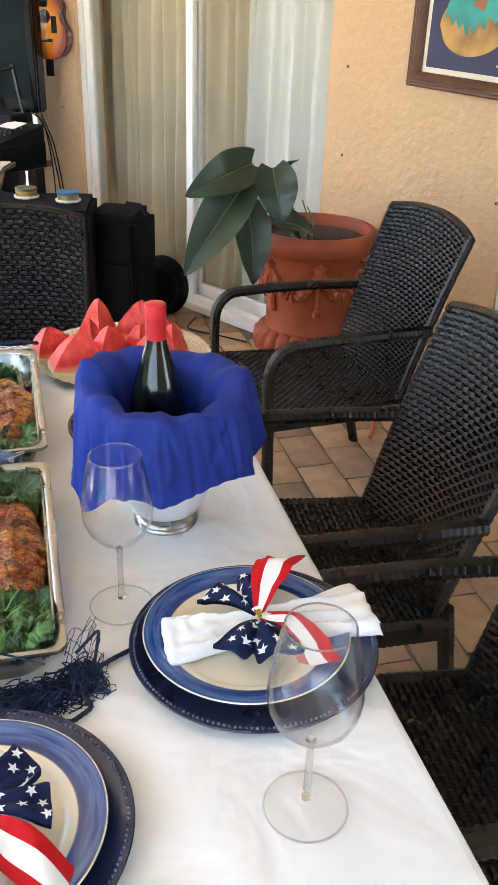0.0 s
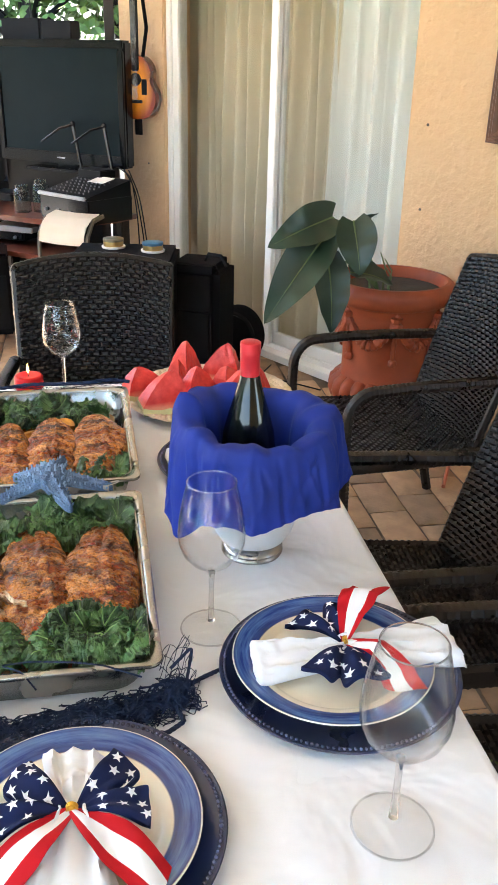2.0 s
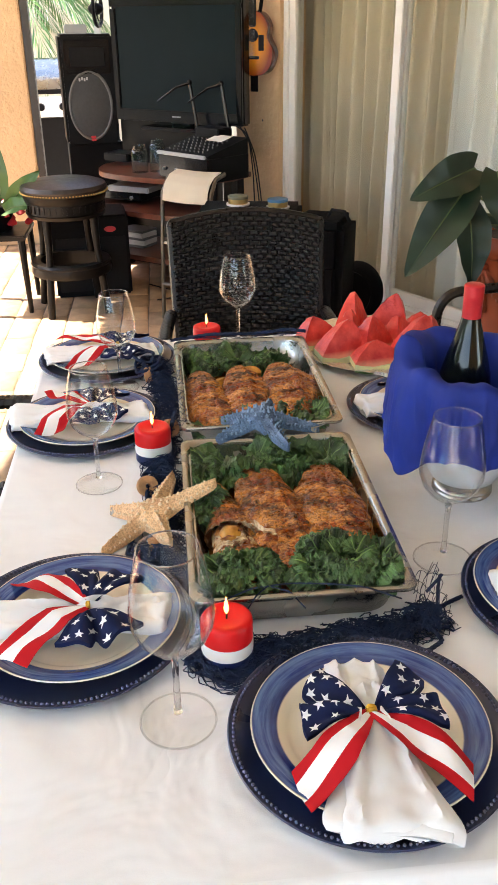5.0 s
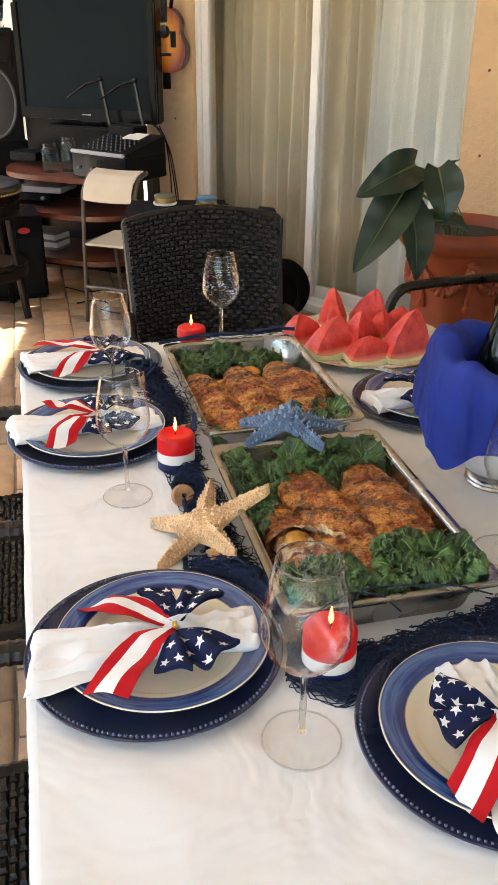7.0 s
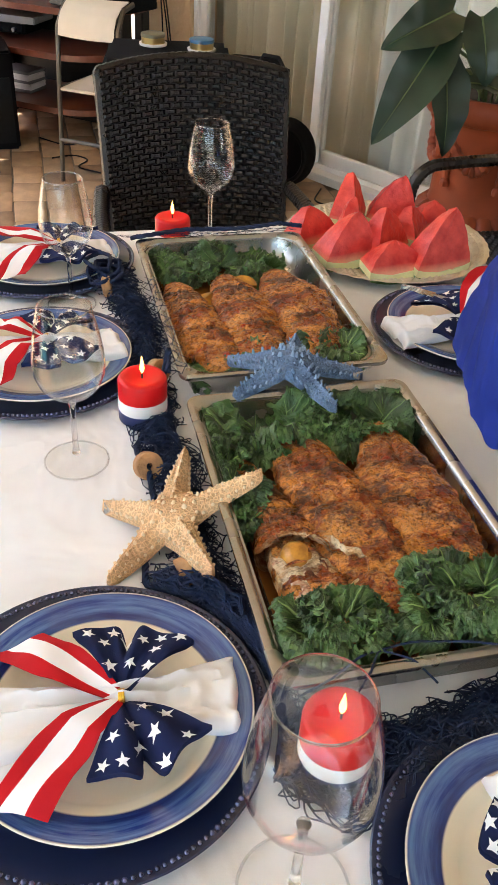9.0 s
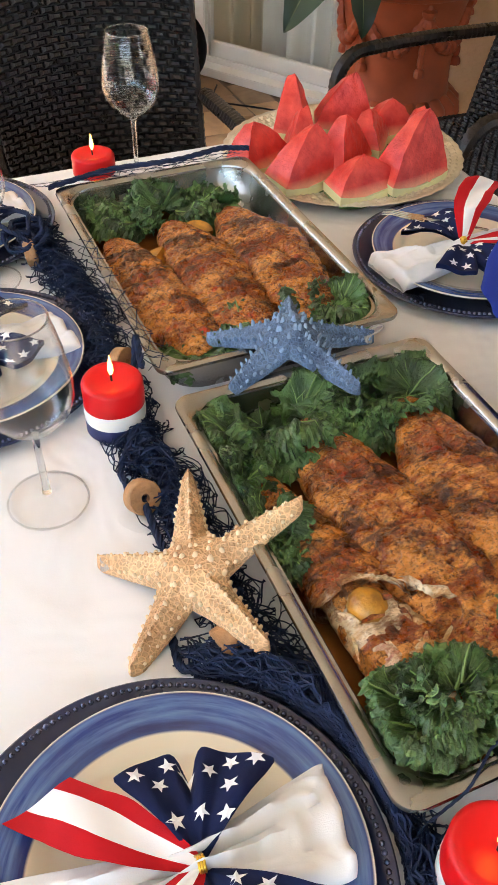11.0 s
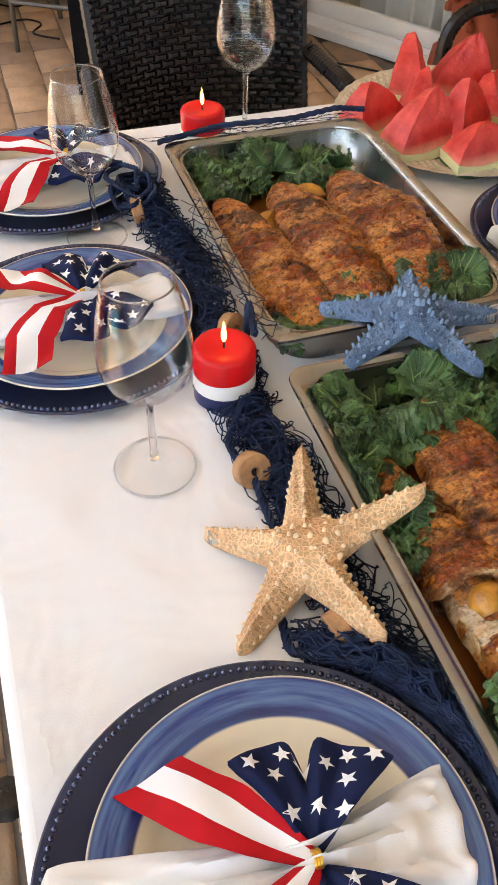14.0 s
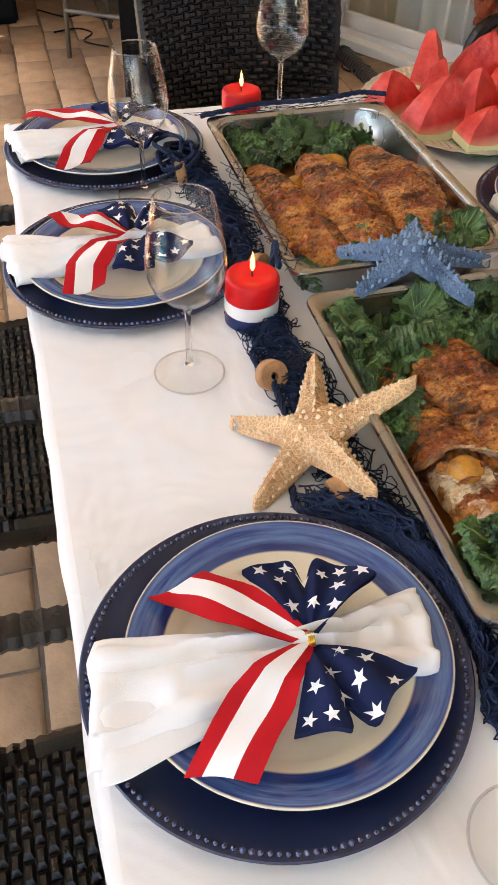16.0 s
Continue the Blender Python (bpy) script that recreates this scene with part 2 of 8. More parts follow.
M_sand = mat("joint_sand", (0.17, 0.13, 0.095), 0.95, vary=0.2, scale=20, grain=0.4, grain_scale=200)
M_concrete = mat("pale_deck_concrete", (0.45, 0.40, 0.33), 0.9, vary=0.1, scale=2, grain=0.3, grain_scale=40)
M_fence = mat("pale_painted_fence", (0.66, 0.56, 0.40), 0.8, vary=0.08, scale=4)
M_foliage = mat("sunlit_foliage", (0.085, 0.165, 0.038), 0.55, vary=0.5, scale=3)

# wall frame: x along the house wall, y into it, z up
WALL = Matrix(((0.507, 0.862, 0, 1.05), (-0.862, 0.507, 0, 4.55), (0, 0, 1, 0), (0, 0, 0, 1)))
WALL_DEG = math.degrees(math.atan2(-0.862, 0.507))


def wall_pose(s, d, z, rz=0):
    """Pose at s metres along the wall, d metres into it (negative: in front of it)."""
    return WALL @ pose(s, d, z, 0, 0, rz)


# the large structure ------------------------------------------------------
ROOF = 2.72
D1A, D1B, D2A, D2B, DTOP = -1.03, 0.945, 1.80, 3.6, 2.08
T = 0.2


def wall_piece(name, a, b, z0, z1, label="tan textured stucco house wall"):
    ob = part(name, Shape().box(((a + b) / 2, T / 2, (z0 + z1) / 2), (b - a, T, z1 - z0), 0.006), M_stucco)
    ob.matrix_basis = WALL.copy()
    return tagged(ob, label, "wall", "", "structure")


wall_piece("wall_north", -1.5, D1A, 0, ROOF)
middle = part("wall_middle", Shape().box(((D1B + D2A) / 2, T / 2, ROOF / 2), (D2A - D1B, T, ROOF), 0).box((D1B - 0.045, 0.008, ROOF / 2), (0.09, 0.016, ROOF), 0), M_stucco)
middle.matrix_basis = WALL.copy()
tagged(middle, "tan textured stucco house wall lapping over the door frame", "wall", "", "structure")
wall_piece("wall_south", D2B, 6.5, 0, ROOF)
wall_piece("wall_lintel", D1A, D1B, DTOP, ROOF)
wall_piece("wall_lintel_south", D2A, D2B, DTOP, ROOF)
# room behind the doors
for nm, c, s in (("inner_wall", (1.3, 2.6, 1.35), (6.0, 0.1, 2.7)), ("inner_side", (-1.45, 1.4, 1.35), (0.1, 2.3, 2.7)), ("inner_side_south", (4.2, 1.4, 1.35), (0.1, 2.3, 2.7)),
                 ("inner_floor", (1.3, 1.4, -0.03), (6, 2.3, 0.08)), ("inner_ceiling", (1.3, 1.4, 2.7), (6, 2.3, 0.05))):
    ob = part(nm, Shape().box(c, s, 0), M_ceiling)
    ob.matrix_basis = WALL.copy()
    tagged(ob, "plain inner surface of the room behind the doors", "wall", "", "structure")

def slab(ring, z0, z1):
    """A flat plate with the outline ring between two heights."""
    sh = Shape().face([(x, y, z1) for x, y in ring]).face([(x, y, z0) for x, y in reversed(ring)])
    for k in range(len(ring)):
        (a, b), (c, d) = ring[k], ring[(k + 1) % len(ring)]
        sh.face(((a, b, z0), (c, d, z0), (c, d, z1), (a, b, z1)))
    return sh


# unseen wall, added to keep sky light and its reflections off the table
rear = part("rear_light_block", Shape().box((2.0, -2.95, ROOF / 2), (4.4, T, ROOF), 0.006), M_stucco)
tagged(rear, "unseen tan stucco wall added behind the camera to block light", "wall", "", "structure")
# out of view; slanted left edge and rear overhang are set to shape the sunlight
roof = part("ceiling", slab([(-4.41, -3.0), (4.6, -3.0), (4.6, 6.5), (-2.74, 6.5)], ROOF, ROOF + 0.16), M_ceiling)
tagged(roof, "pale patio roof slab out of view, outline set to bound the sunlight", "ceiling", "", "structure")

ground = part("ground", Shape().box((0, 0, -0.09), (120, 120, 0.1), 0), M_concrete)
tagged(ground, "pale concrete and sand yard", "ground", "", "structure")


def sliding_door(name, a, b, split, label):
    """Two glazed leaves in an aluminium frame between a and b along the wall."""
    th = thing(name, label, "sliding door")
    tagged(th, kind="structure")
    th.matrix_basis = WALL @ pose(0, 0.026, 0)
    fr = Shape()
    fr.box((a + 0.018, 0.06, DTOP / 2), (0.036, 0.13, DTOP), 0.004).box((b - 0.02, 0.06, DTOP / 2), (0.04, 0.13, DTOP), 0.004)
    fr.box(((a + b) / 2, 0.06, DTOP - 0.03), (b - a, 0.13, 0.06), 0.004)
    part("door_frame", fr, M_white_alu, th)
    part("sill_track", Shape().box(((a + b) / 2, 0.035, 0.02), (b - a, 0.17, 0.04), 0.004).box(((a + b) / 2, 0.03, 0.05), (b - a, 0.012, 0.03), 0.002)
         .box(((a + b) / 2, 0.08, 0.05), (b - a, 0.012, 0.03), 0.002), M_white_alu, th)
    mid = a + (b - a) / 2 - split
    for k, (p, q, d) in enumerate(((a + 0.034, mid + 0.0, 0.03), (mid - 0.06, b - 0.035, 0.08))):
        leaf = part("door_leaf", Shape().box((p + 0.028, d, 1.04), (0.056, 0.032, 1.98), 0.004).box((q - 0.028, d, 1.04), (0.056, 0.032, 1.98), 0.004)
                    .box(((p + q) / 2, d, 0.085), (q - p - 0.11, 0.032, 0.07), 0.003).box(((p + q) / 2, d, 2.0), (q - p - 0.11, 0.032, 0.06), 0.003), M_white_alu, th)
        pane = part("pane", Shape().box(((p + q) / 2, d, 1.04), (q - p - 0.1, 0.006, 1.86), 0), M_pane, leaf)
        pane.visible_shadow = False
    part("latch", Shape().box((b - 0.06, 0.045, 1.0), (0.025, 0.03, 0.16), 0.008), M_grey, th)
    return th


sliding_door("door_1", D1A, D1B, 0.035, "white aluminium sliding glass door with closed curtains behind")
sliding_door("door_2", D2A, D2B, 0, "white aluminium sliding glass door beside the picture")


def curtain(a, b, d, folds, amp, material, label, z0=0.03, seed=0):
    def fn(u, v):
        s = a + (b - a) * u
        w = math.sin(u * folds * 2 * math.pi + 1.3 * math.sin(u * 17 + seed)) * amp * (0.75 + 0.35 * wob(u * 9 + seed, v * 1.5)) + 0.012 * wob(u * 40, v * 3, seed)
        return (s + 0.012 * math.sin(v * 3 + u * 30), d + w, z0 + (2.05 - z0) * v)
    ob = part("curtain", Shape().surf(fn, int(folds * 14), 14), material)
    ob.matrix_basis = WALL.copy()
    return tagged(ob, label, "curtain")


curtain(-1.22, 0.12, 0.30, 14, 0.052, M_curtain, "cream pleated curtain hanging behind the glass door", seed=2)
curtain(0.10, 0.90, 0.29, 8, 0.050, M_sheer, "white pleated curtain hanging behind the glass door", seed=5)
curtain(1.85, 3.4, 0.28, 14, 0.04, M_sheer, "white pleated curtain hanging behind the second door", seed=9)

# the table -----------------------------------------------------------------
TX0, TX1, TY0, TY1, TZ = -0.545, 0.555, 0.50, 2.212, 0.75


def build_table():
    th = thing("dining_table", "long dining table under a white cloth", "table", (TX0 + TX1) / 2, (TY0 + TY1) / 2, 0)
    w, l = TX1 - TX0 - 0.03, TY1 - TY0 - 0.03
    part("tabletop", Shape().box((0, 0, TZ - 0.025), (w, l, 0.035), 0.004), M_black_wood, th)
    for sx in (-1, 1):
        for sy in (-1, 1):
            part("leg", Shape().box((sx * (w / 2 - 0.12), sy * (l / 2 - 0.12), 0.353), (0.07, 0.07, 0.706), 0.006), M_black_wood, th)
    # the cloth: flat top, rounded edge, hanging skirt
    W, L, drop = TX1 - TX0, TY1 - TY0, 0.082
    n = 260

    def outline(k):
        per = 2 * (W + L)
        d = (k / n) * per
        if d < W:
            p, nr = (-W / 2 + d, -L / 2), (0, -1)
        elif d < W + L:
            p, nr = (W / 2, -L / 2 + d - W), (1, 0)
        elif d < 2 * W + L:
            p, nr = (W / 2 - (d - W - L), L / 2), (0, 1)
        else:
            p, nr = (-W / 2, L / 2 - (d - 2 * W - L)), (-1, 0)
        return p, nr
    sh = Shape()
    pts = []
    prof = [(-0.012, 0.0), (-0.005, -0.0015), (-0.001, -0.005), (0.0, -0.012), (0.002, -0.03), (0.003, -0.05), (0.004, -0.066), (0.005, -drop)]
    for k in range(n):
        (px, py), (nx, ny) = outline(k)
        for j, (o, z) in enumerate(prof):
            wv = 0.003 * max(0, j - 3) / 4 * math.sin(k / n * 2 * math.pi * 23 + 2 * wob(k * 0.05)) + 0.001 * max(0, j - 3) * wob(k * 0.07, j * 0.4)
            oo = o + wv
            pts.append((px + nx * oo, py + ny * oo, TZ + z))
    sh.quadgrid(pts, n, len(prof), True, False)

    def top(u, v):
        x, y = -W / 2 + 0.012 + (W - 0.024) * u, -L / 2 + 0.012 + (L - 0.024) * v
        e = min(u, 1 - u, v, 1 - v)
        k = min(1, e * 25)
        a = 0.0034 * abs(wob(x * 3 + 7, y * 2.2)) + 0.0030 * max(0, wob(x * 9, y * 5, 3)) + 0.0022 * max(0, 1 - 8 * abs(wob(x * 2.3 + y, y * 2.9 - x, 8))) + 0.0016 * max(0, 1 - 7 * abs(wob(x * 5.1 - y * 2, y * 4.3 + x, 21)))
        return (x, y, TZ + a * k)
    sh.surf(top, 110, 170)
    solo("tablecloth", sh, M_cloth, "smooth white tablecloth with faint creases, hanging over the table edge", "tablecloth", (TX0 + TX1) / 2, (TY0 + TY1) / 2, 0, smooth=60)


build_table()

# wicker armchairs -----------------------------------------------------------


def weave(sh, fn, nu, nv, lift, long=0.92, tall=0.86):
    """Brick-like woven strands over the sheet fn(u, v) -> point, normal; alternate rows are set off by half a strand."""
    for j in range(nv):
        v0, v1 = (j + 0.5 - tall / 2) / nv, (j + 0.5 + tall / 2) / nv
        off = 0.5 * (j % 2)
        for i in range(-1, nu):
            u0, u1 = (i + off + 0.5 - long / 2) / nu, (i + off + 0.5 + long / 2) / nu
            u0, u1 = max(0, u0), min(1, u1)
            if u1 - u0 < 0.2 / nu:
                continue
            b = len(sh.v)
            k = lift * (0.85 + 0.3 * random.random())
            for (uu, vv, h) in ((u0, v0, 0), (u1, v0, 0), (u1, v1, 0), (u0, v1, 0)):
                p, n = fn(uu, vv)
                sh.v.append(tuple(p))
            du, dv = (u1 - u0) * 0.22, (v1 - v0) * 0.22
            for (uu, vv) in ((u0 + du, v0 + dv), (u1 - du, v0 + dv), (u1 - du, v1 - dv), (u0 + du, v1 - dv)):
                p, n = fn(uu, vv)
                sh.v.append(tuple(p + n * k))
            sh.f += [(b + 4, b + 5, b + 6, b + 7)] + [(b + q, b + (q + 1) % 4, b + 4 + (q + 1) % 4, b + 4 + q) for q in range(4)]
            sh.m += [0] * 5
    return sh


def back_sheet(u, v):
    """The backrest's front: leaning back, dished across, with an arched top."""
    w = 0.235 + 0.02 * v
    x = (u * 2 - 1) * w
    z = 0.40 + (0.535 + 0.03 * (1 - (2 * u - 1) ** 2)) * v
    y = 0.215 + 0.15 * v + 0.03 * v * v - 0.035 * (2 * u - 1) ** 2
    return Vector((x, y, z))


def seat_sheet(u, v):
    w = 0.262 - 0.02 * v
    return Vector(((u * 2 - 1) * w, -0.27 + 0.50 * v, 0.425 - 0.012 * math.sin(v * math.pi) - 0.02 * v + 0.006 * (2 * u - 1) ** 2))


def normal_of(fn, sgn=1):
    def g(u, v):
        p = fn(u, v)
        a, b = fn(min(1, u + 0.02), v) - fn(max(0, u - 0.02), v), fn(u, min(1, v + 0.02)) - fn(u, max(0, v - 0.02))
        return p, a.cross(b).normalized() * sgn
    return g


def build_chair():
    th = thing("wicker_armchair", "dark brown woven wicker patio armchair", "chair", group="wicker armchairs")
    # dark sheet under the strands: the gaps' shade put in as colour
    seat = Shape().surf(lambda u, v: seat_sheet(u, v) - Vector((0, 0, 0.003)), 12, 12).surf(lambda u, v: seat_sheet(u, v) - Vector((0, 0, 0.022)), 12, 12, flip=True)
    part("seat_base", seat, M_gap_shade, th)
    tagged(part("seat", weave(Shape(), normal_of(seat_sheet), 17, 34, 0.0065), M_wicker, th, smooth=30), "woven seat", kind="stuff")
    # the same painted shade behind the backrest's strands
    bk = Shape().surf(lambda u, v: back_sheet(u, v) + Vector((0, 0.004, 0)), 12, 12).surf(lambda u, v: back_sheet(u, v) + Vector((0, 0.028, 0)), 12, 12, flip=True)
    part("back_base", bk, M_gap_shade, th)
    wv = weave(Shape(), normal_of(back_sheet), 16, 38, 0.0072)
    weave(wv, normal_of(lambda u, v: back_sheet(u, v) + Vector((0, 0.029, 0)), -1), 16, 42, 0.004)
    tagged(part("backrest", wv, M_wicker, th, smooth=30), "woven backrest", kind="stuff")

    def wrapped(r, turns):
        return lambda t: r * (1 + 0.07 * math.sin(t * turns * 2 * math.pi))
    edge = [back_sheet(0, v / 30) + Vector((0, 0.012, 0)) for v in range(31)]
    topr = [back_sheet(u / 20, 1) + Vector((0, 0.012, 0)) for u in range(1, 20)]
    edge2 = [back_sheet(1, 1 - v / 30) + Vector((0, 0.012, 0)) for v in range(31)]

    def dense(p, n):
        p = [Vector(q) for q in p]
        seg = [(p[i + 1] - p[i]).length for i in range(len(p) - 1)]
        tot = sum(seg)
        out, i, acc = [], 0, 0.0
        for k in range(n):
            d = tot * k / (n - 1)
            while i < len(seg) - 1 and acc + seg[i] < d:
                acc += seg[i]
                i += 1
            out.append(p[i].lerp(p[i + 1], min(1, (d - acc) / max(seg[i], 1e-9))))
        return out
    part("back_rail", Shape().tube(dense(edge + topr + edge2, 260), wrapped(0.014, 90), 7), M_wicker, th)
    for sx in (-1, 1):
        x = sx * 0.278
        arc = [(x, -0.285 + 0.085 * (1 - math.cos(a)), 0.555 + 0.095 * math.sin(a)) for a in [k * math.pi / 2 / 10 for k in range(11)]]
        path = [(x, -0.272, 0.0), (x, -0.285, 0.42), (x, -0.287, 0.50)] + arc + [(x, -0.08, 0.655), (x * 0.99, 0.08, 0.654), (x * 0.95, 0.262, 0.650)]
        arm = part("arm", Shape().tube(dense(path, 200), wrapped(0.021, 75), 8, flat=0.9), M_wicker, th)
        part("foot", Shape().lathe([(0.0, 0), (0.017, 0.0), (0.019, 0.02), (0.0, 0.02)], 10, (x, -0.272, 0.0)), M_black, arm)
        part("back_leg", Shape().tube(dense([(sx * 0.24, 0.22, 0.43), (sx * 0.245, 0.25, 0.2), (sx * 0.25, 0.30, 0.0)], 60), wrapped(0.019, 28), 8), M_wicker, th)
        part("side_rail", Shape().tube(dense([(x, -0.285, 0.40), (sx * 0.25, 0.22, 0.385)], 60), wrapped(0.02, 30), 8, flat=1.5), M_wicker, th)
    part("front_rail", Shape().tube(dense([(-0.278, -0.28, 0.395), (0.278, -0.28, 0.395)], 60), wrapped(0.022, 32), 8, flat=1.6), M_wicker, th)
    part("rear_rail", Shape().tube(dense([(-0.25, 0.215, 0.385), (0.25, 0.215, 0.385)], 50), wrapped(0.02, 32), 8, flat=1.4), M_wicker, th)
    return th


chair = build_chair()
chair.matrix_basis = pose(0.052, 2.455, 0, 0, 0, -2.4)
for (x, y, rz, lb) in ((1.080, 2.600, -85.2, "dark brown wicker armchair beside the terracotta pot"), (0.735, 1.565, -93.5, "dark brown wicker armchair drawn up to the table"),
                       (0.70, 0.90, -92, "dark brown wicker armchair with a few leaf crumbs on its seat"), (-0.73, 1.76, 90, "dark brown wicker armchair pushed under the cloth's edge"),
                       (-0.73, 0.84, 90, "dark brown wicker armchair pushed under the cloth's edge")):
    tagged(copy_thing(chair, pose(x, y, 0, 0, 0, rz)), lb)
tagged(chair, "dark brown wicker armchair at the head of the table")

M_crumb = mat("green_leaf_crumb", (0.13, 0.19, 0.03), 0.6, vary=0.2, scale=40)
for i, (x, y, rz) in enumerate(((0.735, 1.035, 20), (0.748, 1.028, 110), (0.672, 0.905, 60), (0.700, 0.915, 150), (0.62, 1.02, 80))):
    solo("leaf_crumb", Shape().surf(lambda u, v: ((u - 0.5) * 0.016, (v - 0.5) * 0.008 * math.sin(math.pi * (0.1 + 0.85 * u)), 0.0015 * math.sin(u * 3 + i) + 0.0012 * math.cos(v * 6)), 7, 5), M_crumb,
         "small dry green leaf crumb on a woven seat", "leaf", x, y, 0.4235, rz, "leaf crumbs")

# place settings ---------------------------------------------------------------
M_plate = mat("blue_rimmed_stoneware", (0.70, 0.62, 0.47), 0.22, vary=0.04, scale=20, coat=0.4, rvary=0.05)
_n, _l, _b = nodes_of(M_plate)
_tc = _n.new("ShaderNodeTexCoord")
_sep = _n.new("ShaderNodeSeparateXYZ")
_l.new(_tc.outputs["Object"], _sep.inputs[0])
_len = _n.new("ShaderNodeVectorMath")
_len.operation = "LENGTH"
_cm = _n.new("ShaderNodeCombineXYZ")
_l.new(_sep.outputs[0], _cm.inputs[0])
_l.new(_sep.outputs[1], _cm.inputs[1])
_l.new(_cm.outputs[0], _len.inputs[0])
_sc = _n.new("ShaderNodeMath")
_sc.operation, _sc.inputs[1].default_value = "MULTIPLY", 1 / 0.16
_l.new(_len.outputs["Value"], _sc.inputs[0])
_tones = []
for _dk, _md in (((0.010, 0.020, 0.12), (0.012, 0.034, 0.19)), ((0.030, 0.070, 0.24), (0.090, 0.180, 0.38))):
    _cr = _n.new("ShaderNodeValToRGB")
    _l.new(_sc.outputs[0], _cr.inputs["Fac"])
    _e = _cr.color_ramp.elements
    _e[0].position, _e[0].color = 0.0, (0.80, 0.71, 0.54, 1)
    _e[1].position, _e[1].color = 1.0, (0.72, 0.68, 0.56, 1)
    for _p, _c in ((0.712, (0.80, 0.71, 0.54)), (0.725, _dk), (0.765, _dk), (0.80, _md), (0.90, _md), (0.912, _dk), (0.921, (0.72, 0.68, 0.56))):
        _e.new(_p).color = (*_c, 1)
    _tones.append(_cr)
_nm = _n.new("ShaderNodeVectorMath")
_nm.operation = "NORMALIZE"
_l.new(_cm.outputs[0], _nm.inputs[0])
_rad = _n.new("ShaderNodeMath")
_rad.operation, _rad.inputs[1].default_value = "MULTIPLY", 95
_l.new(_len.outputs["Value"], _rad.inputs[0])
_up = _n.new("ShaderNodeCombineXYZ")
_l.new(_rad.outputs[0], _up.inputs[2])
_po = _n.new("ShaderNodeVectorMath")
_l.new(_nm.outputs[0], _po.inputs[0])
_l.new(_up.outputs[0], _po.inputs[1])
_wv = _n.new("ShaderNodeTexNoise")
_wv.inputs["Scale"].default_value, _wv.inputs["Detail"].default_value, _wv.inputs["Roughness"].default_value = 1.6, 4, 0.62
_l.new(_po.outputs[0], _wv.inputs["Vector"])
_st = _n.new("ShaderNodeMapRange")
_st.inputs["From Min"].default_value, _st.inputs["From Max"].default_value = 0.36, 0.66
_l.new(_wv.outputs["Fac"], _st.inputs["Value"])
_mx = _n.new("ShaderNodeMix")
_mx.data_type = "RGBA"
_l.new(_st.outputs["Result"], _mx.inputs["Factor"])
_l.new(_tones[0].outputs["Color"], _mx.inputs["A"])
_l.new(_tones[1].outputs["Color"], _mx.inputs["B"])
_l.new(_mx.outputs["Result"], _b.inputs["Base Color"])

M_star_navy = mat("navy_bow_cotton", (0.007, 0.013, 0.055), 0.85, vary=0.15, scale=20, grain=0.15, grain_scale=900, spec=0.2)
M_star_white = mat("white_print", (0.82, 0.82, 0.82), 0.85, vary=0.03, grain=0.1, grain_scale=900)
M_red_ribbon = mat("red_ribbon_cotton", (0.48, 0.008, 0.014), 0.8, vary=0.1, scale=20, grain=0.15, grain_scale=900, spec=0.2)
M_gold = mat("gold_cord", (0.75, 0.45, 0.06), 0.3, 0.9, vary=0.2, scale=60)


def charger_shape():
    sh = Shape()
    sh.lathe([(0.0000, 0.0), (0.1035, 0.0), (0.1221, 0.003), (0.1656, 0.010), (0.1765, 0.0135), (0.1775, 0.0155), (0.1759, 0.0168), (0.1656, 0.0148), (0.1640, 0.0135), (0.1242, 0.0075), (0.1159, 0.0048), (0.0000, 0.0045)], 96)
    return sh


def bead_shape():
    sh = Shape()
    n = 150
    for k in range(n):
        a = 2 * math.pi * k / n
        sh.ball((0.1697 * math.cos(a), 0.1697 * math.sin(a), 0.0160), (0.0029, 0.0029, 0.0026), 6, 5)
    return sh


def plate_shape():
    return Shape().lathe([(0.0, 0.004), (0.085, 0.004), (0.088, 0.0), (0.094, 0.0), (0.097, 0.004), (0.120, 0.012), (0.1465, 0.0205), (0.1485, 0.0225), (0.1478, 0.0240), (0.145, 0.0238), (0.122, 0.0165),
                          (0.107, 0.0135), (0.102, 0.0098), (0.097, 0.0075), (0.085, 0.0068), (0.0, 0.0068)], 96)


